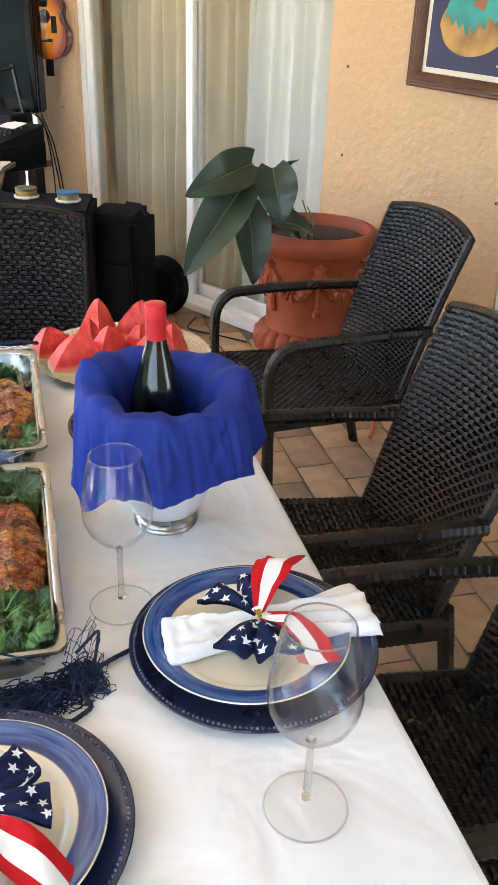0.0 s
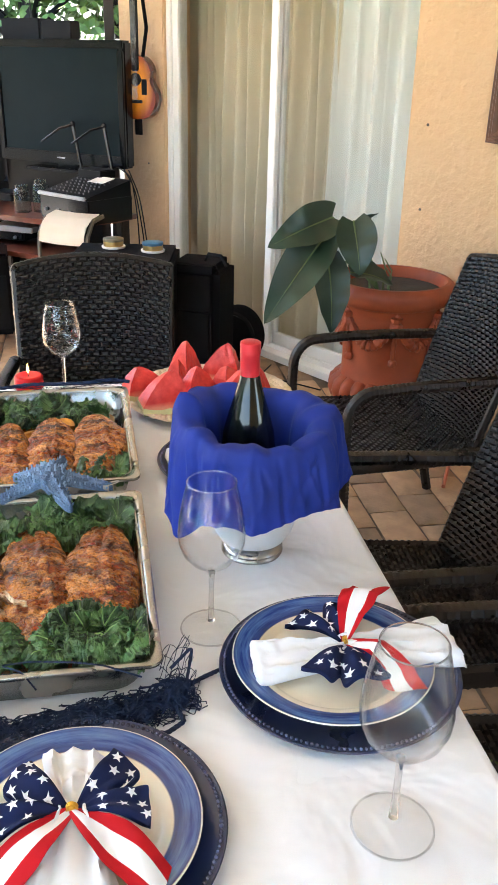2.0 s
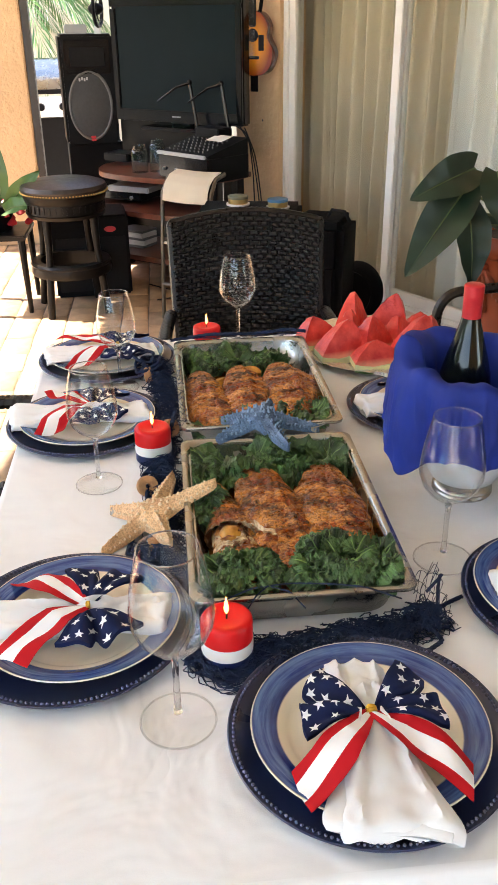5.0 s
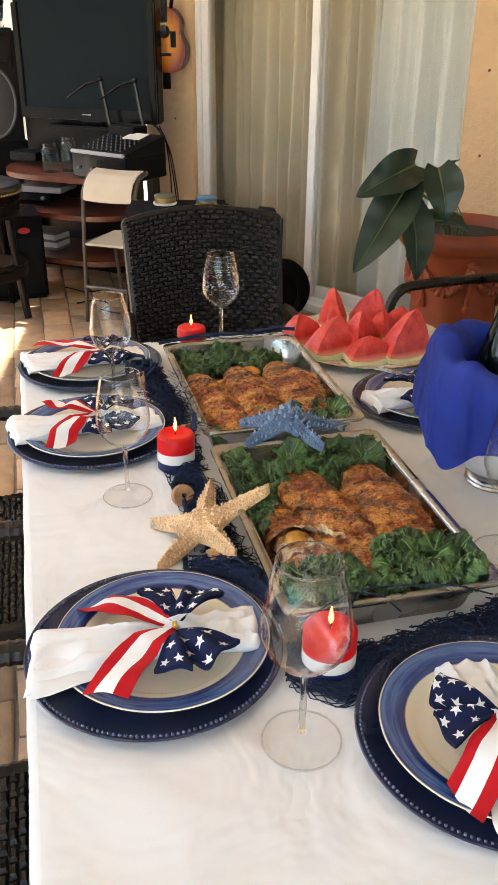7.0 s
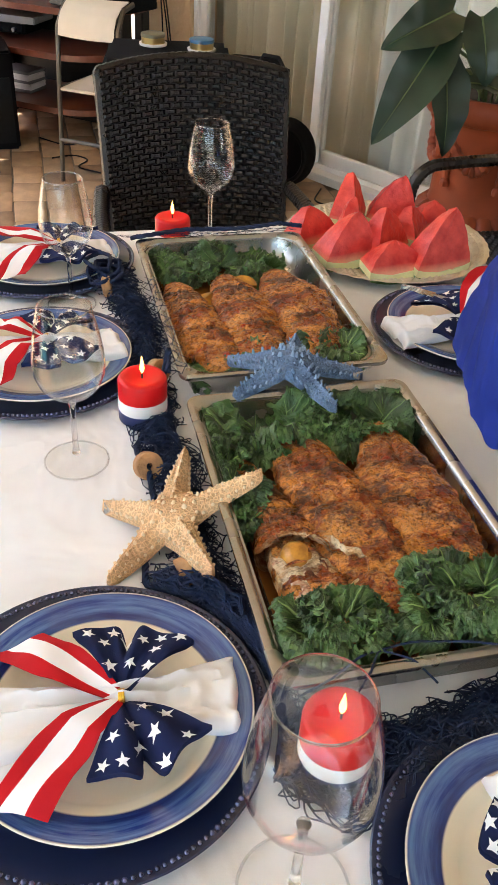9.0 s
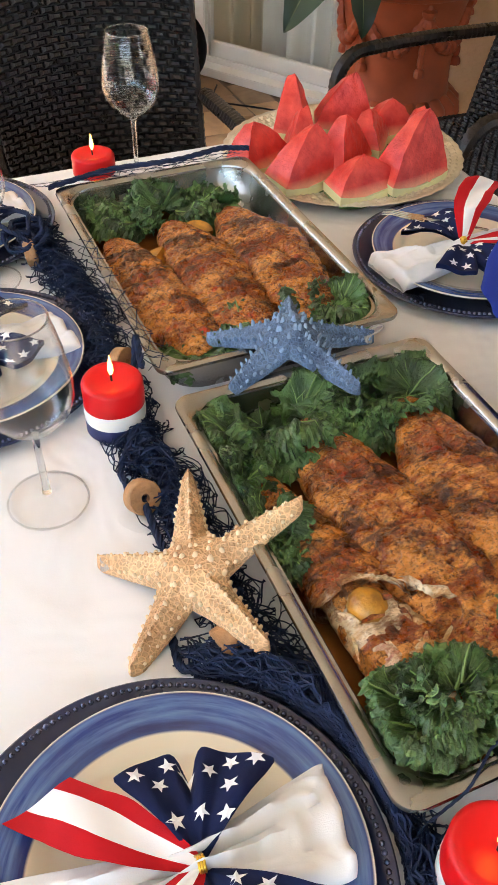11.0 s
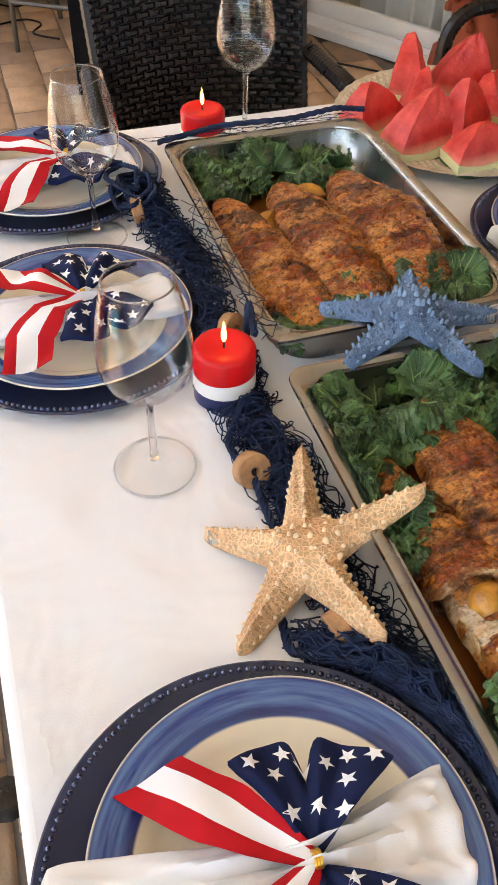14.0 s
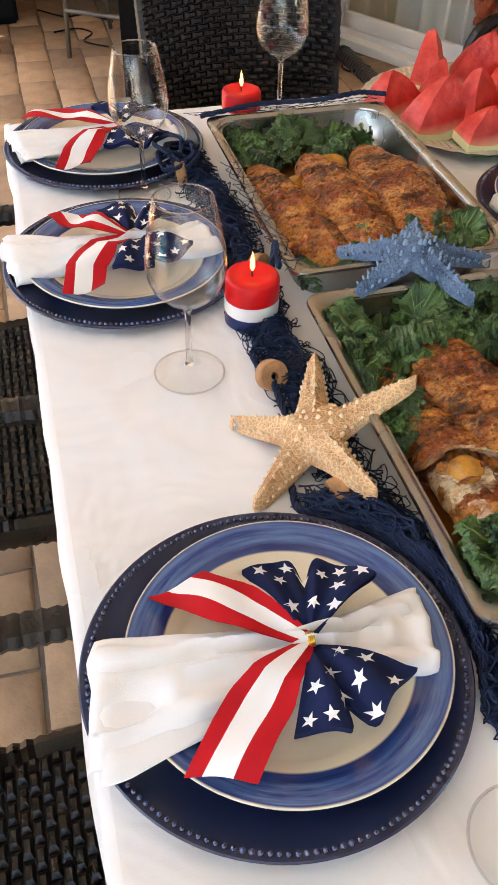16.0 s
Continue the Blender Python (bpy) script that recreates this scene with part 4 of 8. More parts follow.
def fish(x, y, z, rz, length, width, height, seed, split=False, tail=0.35):
    """A roasted fish on its side, blunt head at local -y: gill cover with a pale edge, slashed and creased skin;
    a split one gapes behind the gills, with a lemon inside."""
    gill = 0.40 if split else 0.28 + 0.03 * math.sin(seed * 2.1)

    def lip(a):
        """Where the gill cover ends, round the body."""
        if split:
            return gill - 0.055 * math.cos(a - 0.4) + 0.050 * math.exp(-((a - 1.75) / 0.5) ** 2) + 0.010 * wob(math.cos(a) * 3, math.sin(a) * 3, seed)
        return gill + 0.05 * math.cos(a - 1.3 + 0.4 * math.sin(seed)) + 0.012 * wob(math.cos(a) * 3, math.sin(a) * 3, seed)

    def section(t, a, k=1.0):
        ca, sa = math.cos(a), math.sin(a)
        prof = (math.sin(math.pi * min(1, t * 0.90 + 0.07)) ** 0.55) * (1 - tail * t * t * (3 - 2 * t))
        lump = 1 + 0.12 * wob(ca * 1.5 + seed, t * 3.4, sa) + 0.09 * wob(ca * 3.1, t * 8 + seed, sa * 3) + 0.05 * abs(wob(ca * 5 + t * 5, t * 13, seed)) + 0.10 * abs(wob(ca * 7 + t * 9, t * 20, seed)) + 0.05 * wob(ca * 11, t * 30, seed) + 0.02 * wob(ca * 26, t * 80, seed)
        # creased skin and slashes across the back
        cut = 0.13 * max(0, 1 - 8 * abs(wob(ca * 1.7 + t * 7, t * 5 - ca * 1.5, seed + 7))) + 0.08 * max(0, 1 - 8 * abs(wob(ca * 3 - t * 9, t * 11 + ca, seed + 3)))
        for c, w in ((0.50, 0.010), (0.70, 0.012)):
            cut += 0.13 * math.exp(-((t - c + 0.07 * ca + 0.02 * wob(ca * 3, c * 9 + seed)) / w) ** 2)
        lump += 0.06 * math.exp(-((ca - 0.25) / 0.12) ** 2) - 0.06 * math.exp(-((ca - 0.02) / 0.10) ** 2)
        g = t - lip(a)
        if not split:
            cut += 0.11 * math.exp(g / 0.03) if g < 0 else 0
            lump += 0.03 * math.exp(-g / 0.02) if g >= 0 else 0
        else:
            lump += 0.16 * math.exp(-max(0, g) / 0.05)
        rr = prof * lump * k * (1 - cut * max(0, sa))
        bend = 0.012 * math.sin(t * 3 + seed)
        return Vector((ca * rr * width / 2 + bend, (t - 0.5) * length, max(-0.004, 0.35 * height + sa * rr * height * 0.62)))
    th = thing("roasted_fish", "whole roasted fish with orange spiced skin in a steel pan", "fish", x, y, z, rz, "roasted fish")
    nu, nv = 150, 96
    if split:
        bd = Shape()

        def out(u, v):
            a = v * 2 * math.pi
            e = lip(a)
            return section(e + (1 - e) * u ** 1.1, a)

        def inn(u, v):
            a = v * 2 * math.pi
            e = lip(a) - 0.006 * (1 - u)
            return section(e + 0.25 * u, a, 0.97 - 0.16 * min(1, u * 5)) + Vector((0, 0, 0.002 * (1 - u)))
        bd.surf(out, nu, nv, False, True, lambda i, j: 1 if i < 9 + 6 * wob(j * 0.2, seed) else 0)
        bd.surf(inn, 14, nv, False, True, 1, flip=True)
        part("body", bd, [M_fish, M_flesh], th, smooth=75)
        hd = Shape().surf(lambda u, v: section((gill + 0.07) * u, v * 2 * math.pi, 0.96 - 0.30 * u) + Vector((-0.004 * u, 0, 0.004 * wob(u * 9, math.cos(v * 6.283) * 3, 4))), 60, nv, False, True,
                          lambda i, j: 1 if wob(i * 0.11, math.cos(j / nv * 6.283) * 2.4, 6) > -0.03 else 0)
        hd.face([hd.v[59 * nv + j] for j in range(nv)], 1)
        part("head", hd, [M_fish, M_flesh], th, "broken head below the gaping belly, flesh showing", 75)

        def torn(u, v):
            a = 0.15 + 1.05 * u
            p = section(lip(a) + 0.012 - 0.075 * v * (0.6 + 0.4 * math.sin(u * 3.1)), a, 1.07 + 0.06 * v)
            return p + Vector((0.010 * v, 0, 0.004 + 0.006 * math.sin(v * 2.6) + 0.002 * wob(u * 5, v * 3, seed)))
        fl = Shape().surf(torn, 30, 12)
        fl.surf(lambda u, v: torn(u, v) - Vector((0.0, 0, 0.0045 * (1 - 0.6 * v))), 30, 12, flip=True)
        part("gill_flap", fl, M_flesh, th, "pale thick flap over the stuffed belly", 75)
        part("lemon_filling", Shape().ball((-0.002, length * (gill - 0.525), height * 0.70), (0.019, 0.020, 0.017), 22, 14), M_lemon, th, "roasted lemon tucked under the flap", 80)
        # flaked flesh and bone round the opening
        rng = random.Random(seed)
        for k in range(34):
            a, t = rng.uniform(0.2, 2.9), rng.uniform(0.08, gill - 0.02)
            p = section(t, a, 0.86)
            d = Vector((rng.uniform(-1, 1), rng.uniform(-1, 1), rng.uniform(0.0, 0.4))).normalized()
            L, w = rng.uniform(0.010, 0.030), rng.uniform(0.0018, 0.0042)
            part("flake", Shape().tube([p - d * L / 2, p + Vector((0, 0, 0.003)), p + d * L / 2], lambda e: w * math.sin(math.pi * (0.15 + 0.7 * e)), 7, flat=0.35), M_flesh if k % 3 else M_fish, th, "flaked flesh", 70)
        return th
    whole = Shape().surf(lambda u, v: section(u, v * 2 * math.pi), nu, nv, False, True)

    def piece(keep):
        sh, at = Shape(), {}
        for k, (f, m) in enumerate(zip(whole.f, whole.m)):
            if keep(k // nv, k % nv):
                for v in f:
                    if v not in at:
                        at[v] = len(sh.v)
                        sh.v.append(whole.v[v])
                sh.f.append(tuple(at[v] for v in f))
                sh.m.append(m)
        return sh

    def ahead(i, j):
        return i / (nu - 1) - lip(j / nv * 2 * math.pi) < -0.006
    part("body", piece(lambda i, j: not ahead(i, j)), [M_fish, M_flesh], th, smooth=75)
    part("head", piece(ahead), [M_fish, M_flesh], th, "browned head under the gill cover", 75)
    return th


PZ = TZ + 0.008
for (x, y, rz, L, w, h, sd, sp) in ((-0.124, 1.140, 4, 0.39, 0.108, 0.062, 1, True), (-0.036, 1.155, 3, 0.41, 0.128, 0.068, 2, False), (0.066, 1.150, -3, 0.40, 0.132, 0.068, 3, False),
                                    (-0.122, 1.695, 10, 0.33, 0.104, 0.052, 4, False), (-0.042, 1.700, 5, 0.35, 0.116, 0.056, 5, False), (0.054, 1.715, 2, 0.34, 0.126, 0.058, 6, False)):
    fish(x, y, PZ + 0.006, rz, L, w, h, sd, sp, 0.55 if sp else 0.10)


def juice(x, y, rz):
    pts = rrect(0.262, 0.450, 0.035)
    sh = Shape().face([(px, py, 0.008 + 0.0005 * math.sin(px * 60)) for px, py in pts]).face([(px, py, 0.0035) for px, py in reversed(pts)])
    n = len(pts)
    for k in range(n):
        (a, b), (c, d) = pts[k], pts[(k + 1) % n]
        sh.face(((a, b, 0.0035), (c, d, 0.0035), (c, d, 0.008), (a, b, 0.008)))
    solo("pan_juice", sh, M_broth, "thin orange roasting juice at the bottom of a pan", "sauce", x, y, TZ + 0.003, rz)


juice(-0.027, 1.1685, 0)
juice(-0.027, 1.7400, 0.5)


def wedge_lemon(x, y, z, rz, ry, r=0.021, full=False):
    def fn(u, v):
        a = (u - 0.5) * math.pi * (0.62 if not full else 0.95)
        e = (v - 0.5) * math.pi * 0.98
        return (r * math.cos(a) * math.cos(e), r * math.sin(a) * math.cos(e), r * 1.25 * math.sin(e))
    sh = Shape().surf(fn, 14, 14)
    for s in (0, 1):
        rim = [fn(s, j / 13) for j in range(14)]
        sh.face(rim + [(0, 0, 0)] if s else list(reversed(rim)) + [(0, 0, 0)], 0)
    ob = solo("lemon_wedge", sh, M_lemon, "roasted lemon wedge between fish and kale", "lemon", group="lemon wedges", smooth=35)
    ob.matrix_basis = pose(x, y, z, 90, ry, rz)


for a in ((0.018, 1.318, TZ + 0.035, 60, 30), (-0.10, 1.29, TZ + 0.036, 20, 10), (-0.097, 1.778, TZ + 0.045, 140, 70), (-0.016, 1.828, TZ + 0.040, 80, 20), (-0.06, 1.83, TZ + 0.034, 30, 60)):
    wedge_lemon(*a)


def kale_leaf(sh, base, direction, lift, roll, size, fit):
    """One leaf, a fan whose margin gathers in overhanging ruffles edged with fine frills; fit keeps it in its pan."""
    d = Vector((math.cos(direction) * math.cos(lift), math.sin(direction) * math.cos(lift), math.sin(lift)))
    s0 = Vector((-math.sin(direction), math.cos(direction), 0))
    n0 = d.cross(s0)
    s = s0 * math.cos(roll) + n0 * math.sin(roll)
    n = d.cross(s)
    base = Vector(base)
    p1, p2, p3, p4 = [random.uniform(0, 50) for _ in range(4)]
    ruffles = random.uniform(7.0, 9.5)
    frills = size * 900 * random.uniform(0.9, 1.15)
    spread, bend = radians(random.uniform(100, 135)), random.uniform(-0.55, 0.10)

    def fn(u, v):
        th = (u * 2 - 1) * spread
        R = size * (0.62 + 0.38 * math.cos(th * 0.8)) * (1 + 0.14 * wob(u * 6, p4))
        a1 = 6.283 * ruffles * u + p1 + 2.0 * wob(u * 5, p1)
        a2 = 6.283 * frills * u + p2 + 1.6 * wob(u * 9, p2)
        A = size * 0.24 * max(0.0, (v - 0.2) / 0.8) ** 1.4 * (0.8 + 0.5 * wob(u * 8, p3))
        e = max(0.0, (v - 0.45) / 0.55)
        B = 0.0042 * e ** 1.1 * (0.75 + 0.7 * wob(u * 23, p4))
        out, tan = d * math.cos(th) + s * math.sin(th), s * math.cos(th) - d * math.sin(th)
        up = A * math.sin(a1) + B * math.sin(a2) + size * (bend * v * v + 0.10 * wob(th * 2.2, v * 3, p3) + 0.05 * wob(th * 5, v * 7, p4)) + 0.0016 * wob(th * 26, v * 19, p1)
        reach = R * (0.86 * min(1, v / 0.55) + 0.12 * e + 0.10 * e ** 3 * wob(u * 130, p2) - 0.05 * e * e * (1 + math.cos(a2 * 2.0 + p3)))
        p = base + out * reach + n * up + tan * (0.75 * A * math.cos(a1) + 0.55 * B * math.cos(a2 * 1.5 + p4))
        return fit(p)
    sh.surf(fn, 290, 13, slot=lambda i, j: 2 if j > 10 else 0)
    for u0, ln in ((0.5, 0.7), (0.32, 0.5), (0.68, 0.5)):
        sh.tube([fn(u0, 0.02 + ln * t / 8) + n * 0.0006 for t in range(9)], lambda t: (0.0016 if u0 == 0.5 else 0.0006) * (1 - 0.75 * t) + 0.0002, 4, slot=1)


def kale(x, y, z, w, l, n, seed, label, size=0.05, tilt=(12, 62)):
    """A bunch: leaves that fan outwards from a patch w by l."""
    random.seed(seed)
    th = thing("kale_bunch", label, "kale", x, y, z, 0, "kale garnish")
    lo, hi = (0.938, 1.399) if y < 1.46 else (1.5095, 1.9705)

    def fit(p):
        """Inside the pan's walls, which slope out towards the rim."""
        q = min(1.0, max(0.0, (p.z + z - TZ) / 0.066))
        k = 0.015 * q

        def turn(c, a, b):
            """What would pass a wall folds back from it."""
            return b - min(0.4 * (c - b), 0.02) if c > b else a + min(0.4 * (a - c), 0.02) if c < a else c
        return Vector((turn(p.x, -0.163 - k - x, 0.109 + k - x), turn(p.y, lo - k - y, hi + k - y), max(0.012 - z + TZ, p.z)))
    for k in range(n):
        sh = Shape()
        bx, by = random.uniform(-0.5, 0.5) * w, random.uniform(-0.5, 0.5) * l
        dr = math.atan2(by / max(l, 0.02), bx / max(w, 0.02)) + random.uniform(-1.0, 1.0)
        kale_leaf(sh, (bx * 0.8, by * 0.8, 0.004 + 0.014 * random.random()), dr, radians(random.uniform(*tilt)), random.uniform(-0.5, 0.5), size * random.uniform(0.75, 1.2), fit)
        part("leaf", sh, [M_kale, M_kale_rib, M_kale_edge], th, "", 80)
    return th


KL = "bunch of curly green kale tucked beside the roasted fish"
kale(-0.045, 1.925, TZ + 0.018, 0.24, 0.065, 30, 11, KL, 0.050)
kale(-0.098, 1.368, TZ + 0.026, 0.13, 0.085, 22, 12, KL, 0.055)
kale(0.050, 1.372, TZ + 0.026, 0.13, 0.08, 22, 13, KL, 0.055)
kale(-0.160, 1.225, TZ + 0.030, 0.02, 0.20, 24, 14, KL, 0.034, (25, 80))
kale(0.045, 0.990, TZ + 0.048, 0.15, 0.06, 30, 15, KL, 0.042)
kale(-0.112, 0.980, TZ + 0.044, 0.08, 0.05, 20, 16, KL, 0.038)
kale(0.040, 0.985, TZ + 0.060, 0.07, 0.03, 9, 20, KL, 0.034)
kale(-0.108, 0.982, TZ + 0.060, 0.04, 0.03, 7, 21, KL, 0.032)
kale(0.082, 1.560, TZ + 0.030, 0.07, 0.06, 18, 17, KL, 0.038)
kale(-0.125, 1.535, TZ + 0.018, 0.08, 0.04, 12, 18, KL, 0.034)
kale(-0.060, 1.570, TZ + 0.038, 0.03, 0.03, 5, 19, KL, 0.022)

# starfish ---------------------------------------------------------------------
M_star_tan = mat("dried_tan_starfish", (0.60, 0.325, 0.15), 0.72, vary=0.2, scale=20, grain=0.35, grain_scale=260, second=(0.83, 0.55, 0.31))
M_star_blue = mat("blue_painted_starfish", (0.062, 0.118, 0.225), 0.62, vary=0.3, scale=24, grain=0.35, grain_scale=220, second=(0.15, 0.235, 0.37))
for m_ in (M_star_tan, M_star_blue):
    # a net of raised ridges between the knobs
    n_, l_, b_ = nodes_of(m_)
    tc_, vo_, rp_, bu_ = n_.new("ShaderNodeTexCoord"), n_.new("ShaderNodeTexVoronoi"), n_.new("ShaderNodeMapRange"), n_.new("ShaderNodeBump")
    vo_.feature = "DISTANCE_TO_EDGE"
    vo_.inputs["Scale"].default_value = 190
    l_.new(tc_.outputs["Object"], vo_.inputs["Vector"])
    rp_.inputs["From Max"].default_value = 0.2
    rp_.inputs["To Min"].default_value, rp_.inputs["To Max"].default_value = 1.0, 0.0
    l_.new(vo_.outputs["Distance"], rp_.inputs["Value"])
    bu_.inputs["Strength"].default_value, bu_.inputs["Distance"].default_value = 0.8, 0.0007
    l_.new(rp_.outputs["Result"], bu_.inputs["Height"])
    l_.new(b_.inputs["Normal"].links[0].from_socket, bu_.inputs["Normal"])
    l_.new(bu_.outputs["Normal"], b_.inputs["Normal"])
    # the ridges are paler, the cells between them darker
    mx_ = n_.new("ShaderNodeMix")
    mx_.data_type, mx_.blend_type = "RGBA", "MULTIPLY"
    mx_.inputs["Factor"].default_value = 1.0
    tn_ = n_.new("ShaderNodeValToRGB")
    tn_.color_ramp.elements[0].color, tn_.color_ramp.elements[1].color = (0.86, 0.84, 0.82, 1), (1.28, 1.28, 1.28, 1)
    l_.new(rp_.outputs["Result"], tn_.inputs["Fac"])
    l_.new(b_.inputs["Base Color"].links[0].from_socket, mx_.inputs["A"])
    l_.new(tn_.outputs["Color"], mx_.inputs["B"])
    l_.new(mx_.outputs["Result"], b_.inputs["Base Color"])
M_tip_tan = mat("pale_starfish_knob", (0.80, 0.60, 0.38), 0.7, vary=0.12, scale=60)
M_tip_blue = mat("pale_blue_starfish_spine", (0.20, 0.30, 0.45), 0.62, vary=0.2, scale=60)
M_twine = mat("grey_twine", (0.42, 0.38, 0.33), 0.9, vary=0.2, scale=60)


def starfish(name, tips, hub, thick, wide, material, label, seed, loop=None, spine=1.0, eye=0.006):
    """Five tapering arms that merge in a low dome, with fine ridges and rows of small knobs."""
    random.seed(seed)
    hub = Vector(hub)
    tips = [Vector(t) for t in tips]
    arms = []
    for tip in tips:
        d = tip - hub
        arms.append((Vector((d.x, d.y, 0)).length, math.atan2(d.y, d.x), d.z))

    def half(t):
        """Half width of an arm at t along it."""
        return wide * (0.94 - 0.70 * t) * (1 if t < 0.9 else math.sqrt(max(0.0, 1 - ((t - 0.9) / 0.1) ** 2)))

    def reach(a):
        """How far the outline lies in direction a."""
        best = wide * 1.02
        for L, b, dz in arms:
            da = (a - b + math.pi) % (2 * math.pi) - math.pi
            if abs(da) > 1.2:
                continue
            lo, hi = 0.0, L
            for _ in range(14):
                m = (lo + hi) / 2
                t, q = m * math.cos(da) / L, abs(m * math.sin(da))
                if t <= 1 and q <= half(max(0, t)):
                    lo = m
                else:
                    hi = m
            best = max(best, lo)
        return best

    def height(x, y):
        h, lift, wsum = 0.0, 0.0, 1e-6
        r = math.hypot(x, y)
        for L, b, dz in arms:
            t = (x * math.cos(b) + y * math.sin(b)) / L
            q = abs(-x * math.sin(b) + y * math.cos(b))
            if t < -0.05 or t > 1.0:
                continue
            w = half(max(0, t)) + 1e-5
            k = max(0.0, 1 - (q / w) ** 2)
            crest = thick * (1.0 - 0.50 * max(0, t)) * (0.55 * k ** 0.6 + 0.45 * max(0, 1 - q / w))
            crest *= 1 + (0.055 * math.sin(t * L * 1150) + 0.06 * math.cos(q / w * 9.4)) * min(1, max(0, t * 6 - 1))
            h = max(h, crest)
            g = max(0, t) * math.exp(-(q / wide) ** 2)
            lift += g * dz * max(0, t)
            wsum += g
        h = max(h, thick * 1.05 * max(0, 1 - (r / (wide * 1.5)) ** 2) ** 0.5)
        return h, lift / wsum
    sh = Shape()
    # directions crowd towards the arms' middle lines
    ways = []
    order = sorted(b % (2 * math.pi) for L, b, dz in arms)
    for k, b in enumerate(order):
        lo = (order[k - 1] - b - (2 * math.pi if k == 0 else 0)) / 2
        hi = (order[(k + 1) % len(order)] - b + (2 * math.pi if k == len(order) - 1 else 0)) / 2
        for j in range(96):
            e = (j + 0.5) / 48 - 1
            ways.append(b + (hi if e > 0 else -lo) * math.copysign(abs(e) ** 2.3, e))
    na, nr = len(ways), 64
    rim = [reach(a) for a in ways]
    P, B = [], []
    for k in range(na):
        a = ways[k]
        for j in range(nr):
            r = rim[k] * (j / (nr - 1)) ** 0.8
            x, y = r * math.cos(a), r * math.sin(a)
            h, z = height(x * 0.995, y * 0.995)
            edge = 0.0 if j == nr - 1 else 1.0
            net = 0.0016 * wob(x * 90, y * 90, seed)
            P.append(hub + Vector((x, y, z + (h + net) * edge - thick * 0.15 * (1 - edge))))
            B.append(hub + Vector((x, y, z - thick * 0.30 * (1 - (j / (nr - 1)) ** 4) - thick * 0.15 * (1 - edge))))
    sh.quadgrid(P, na, nr, True, False, flip=True)
    sh.quadgrid(B, na, nr, True, False)
    for L, b, dz in arms:
        for row, gap, size in ((-0.84, 0.0098, 1.0), (0.0, 0.0150, 0.9), (0.84, 0.0098, 1.0), (-0.42, 0.0110, 0.5), (0.42, 0.0110, 0.5)):
            n = int(L / gap)
            for k in range(1, n):
                t = (k + random.uniform(-0.15, 0.15)) / n * 0.97
                if t < (0.20 if row else 0.10) or (size < 0.6 and random.random() < 0.3):
                    continue
                q = row * half(t) + random.uniform(-0.0008, 0.0008)
                x, y = t * L * math.cos(b) - q * math.sin(b), t * L * math.sin(b) + q * math.cos(b)
                h, z = height(x, y)
                r = 0.0019 * size * (1.2 - 0.45 * t) * random.uniform(0.8, 1.2)
                c = hub + Vector((x, y, z + h))
                way = Vector((-math.sin(b), math.cos(b), 0)) * (row * 0.8) + Vector((math.cos(b), math.sin(b), 0)) * 0.15 + Vector((0, 0, 1))
                way.normalize()
                tall = 3.0 * spine * (0.3 if size < 0.6 else 1)
                sh.tube([c - way * r * 0.8, c + way * r * tall * 0.35, c + way * r * tall * 0.8, c + way * r * tall], lambda e: r * (1.35 - 0.65 * e) * (1 if e < 0.95 else 0.55), 7, slot=1)
    for k in range(15):
        a, r = k * 2.399, wide * 1.15 * math.sqrt((k + 0.3) / 15)
        x, y = r * math.cos(a), r * math.sin(a)
        h, z = height(x, y)
        c, q0 = hub + Vector((x, y, z + h)), 0.0022 * random.uniform(0.8, 1.25)
        sh.tube([c - Vector((0, 0, 0.0015)), c + Vector((0, 0, q0 * spine)), c + Vector((0, 0, q0 * 2.2 * spine))], lambda e: q0 * (1.5 - 0.9 * e), 7, slot=1)
    th = thing(name, label, "starfish")
    part("body", sh, material, th, smooth=70)
    if loop is not None:
        tip = tips[loop]
        d = (tip - hub).normalized()
        s = Vector((-d.y, d.x, 0)).normalized()
        up = Vector((0, 0, 1))
        tw = Shape()
        for j in range(5):
            c = tip - d * (0.010 + j * 0.0024)
            tw.tube([c + s * (0.0085 * math.cos(k / 16 * 6.283)) + up * (0.0075 * math.sin(k / 16 * 6.283) + 0.002) for k in range(16)], 0.0013, 5, closed=True)
        tw.tube([tip - d * 0.012 + d * (eye * math.sin(k / 12 * math.pi)) + s * (0.006 * math.cos(k / 12 * math.pi)) + up * (0.008 + eye * 0.5 * math.sin(k / 12 * math.pi)) for k in range(13)], 0.0011, 5)
        part("twine_loop", tw, M_twine, th, "grey twine wound round one arm's end")
    return th


starfish("starfish", ((-0.330, 1.281, 0.752), (-0.212, 1.326, 0.794), (-0.137, 1.202, 0.842), (-0.222, 1.089, 0.796), (-0.338, 1.139, 0.754)), (-0.252, 1.206, 0.782), 0.027, 0.0275, [M_star_tan, M_tip_tan],
         "dried tan starfish propped on the net and the pan's rim", 3, 0, 0.62)
starfish("starfish", ((-0.107, 1.548, 0.796), (-0.127, 1.420, 0.812), (0.010, 1.353, 0.822), (0.088, 1.457, 0.808), (-0.003, 1.525, 0.842)), (-0.034, 1.455, 0.842), 0.025, 0.027, [M_star_blue, M_tip_blue],
         "blue painted starfish lying on kale across two pans", 5, 3, 1.15, 0.024)

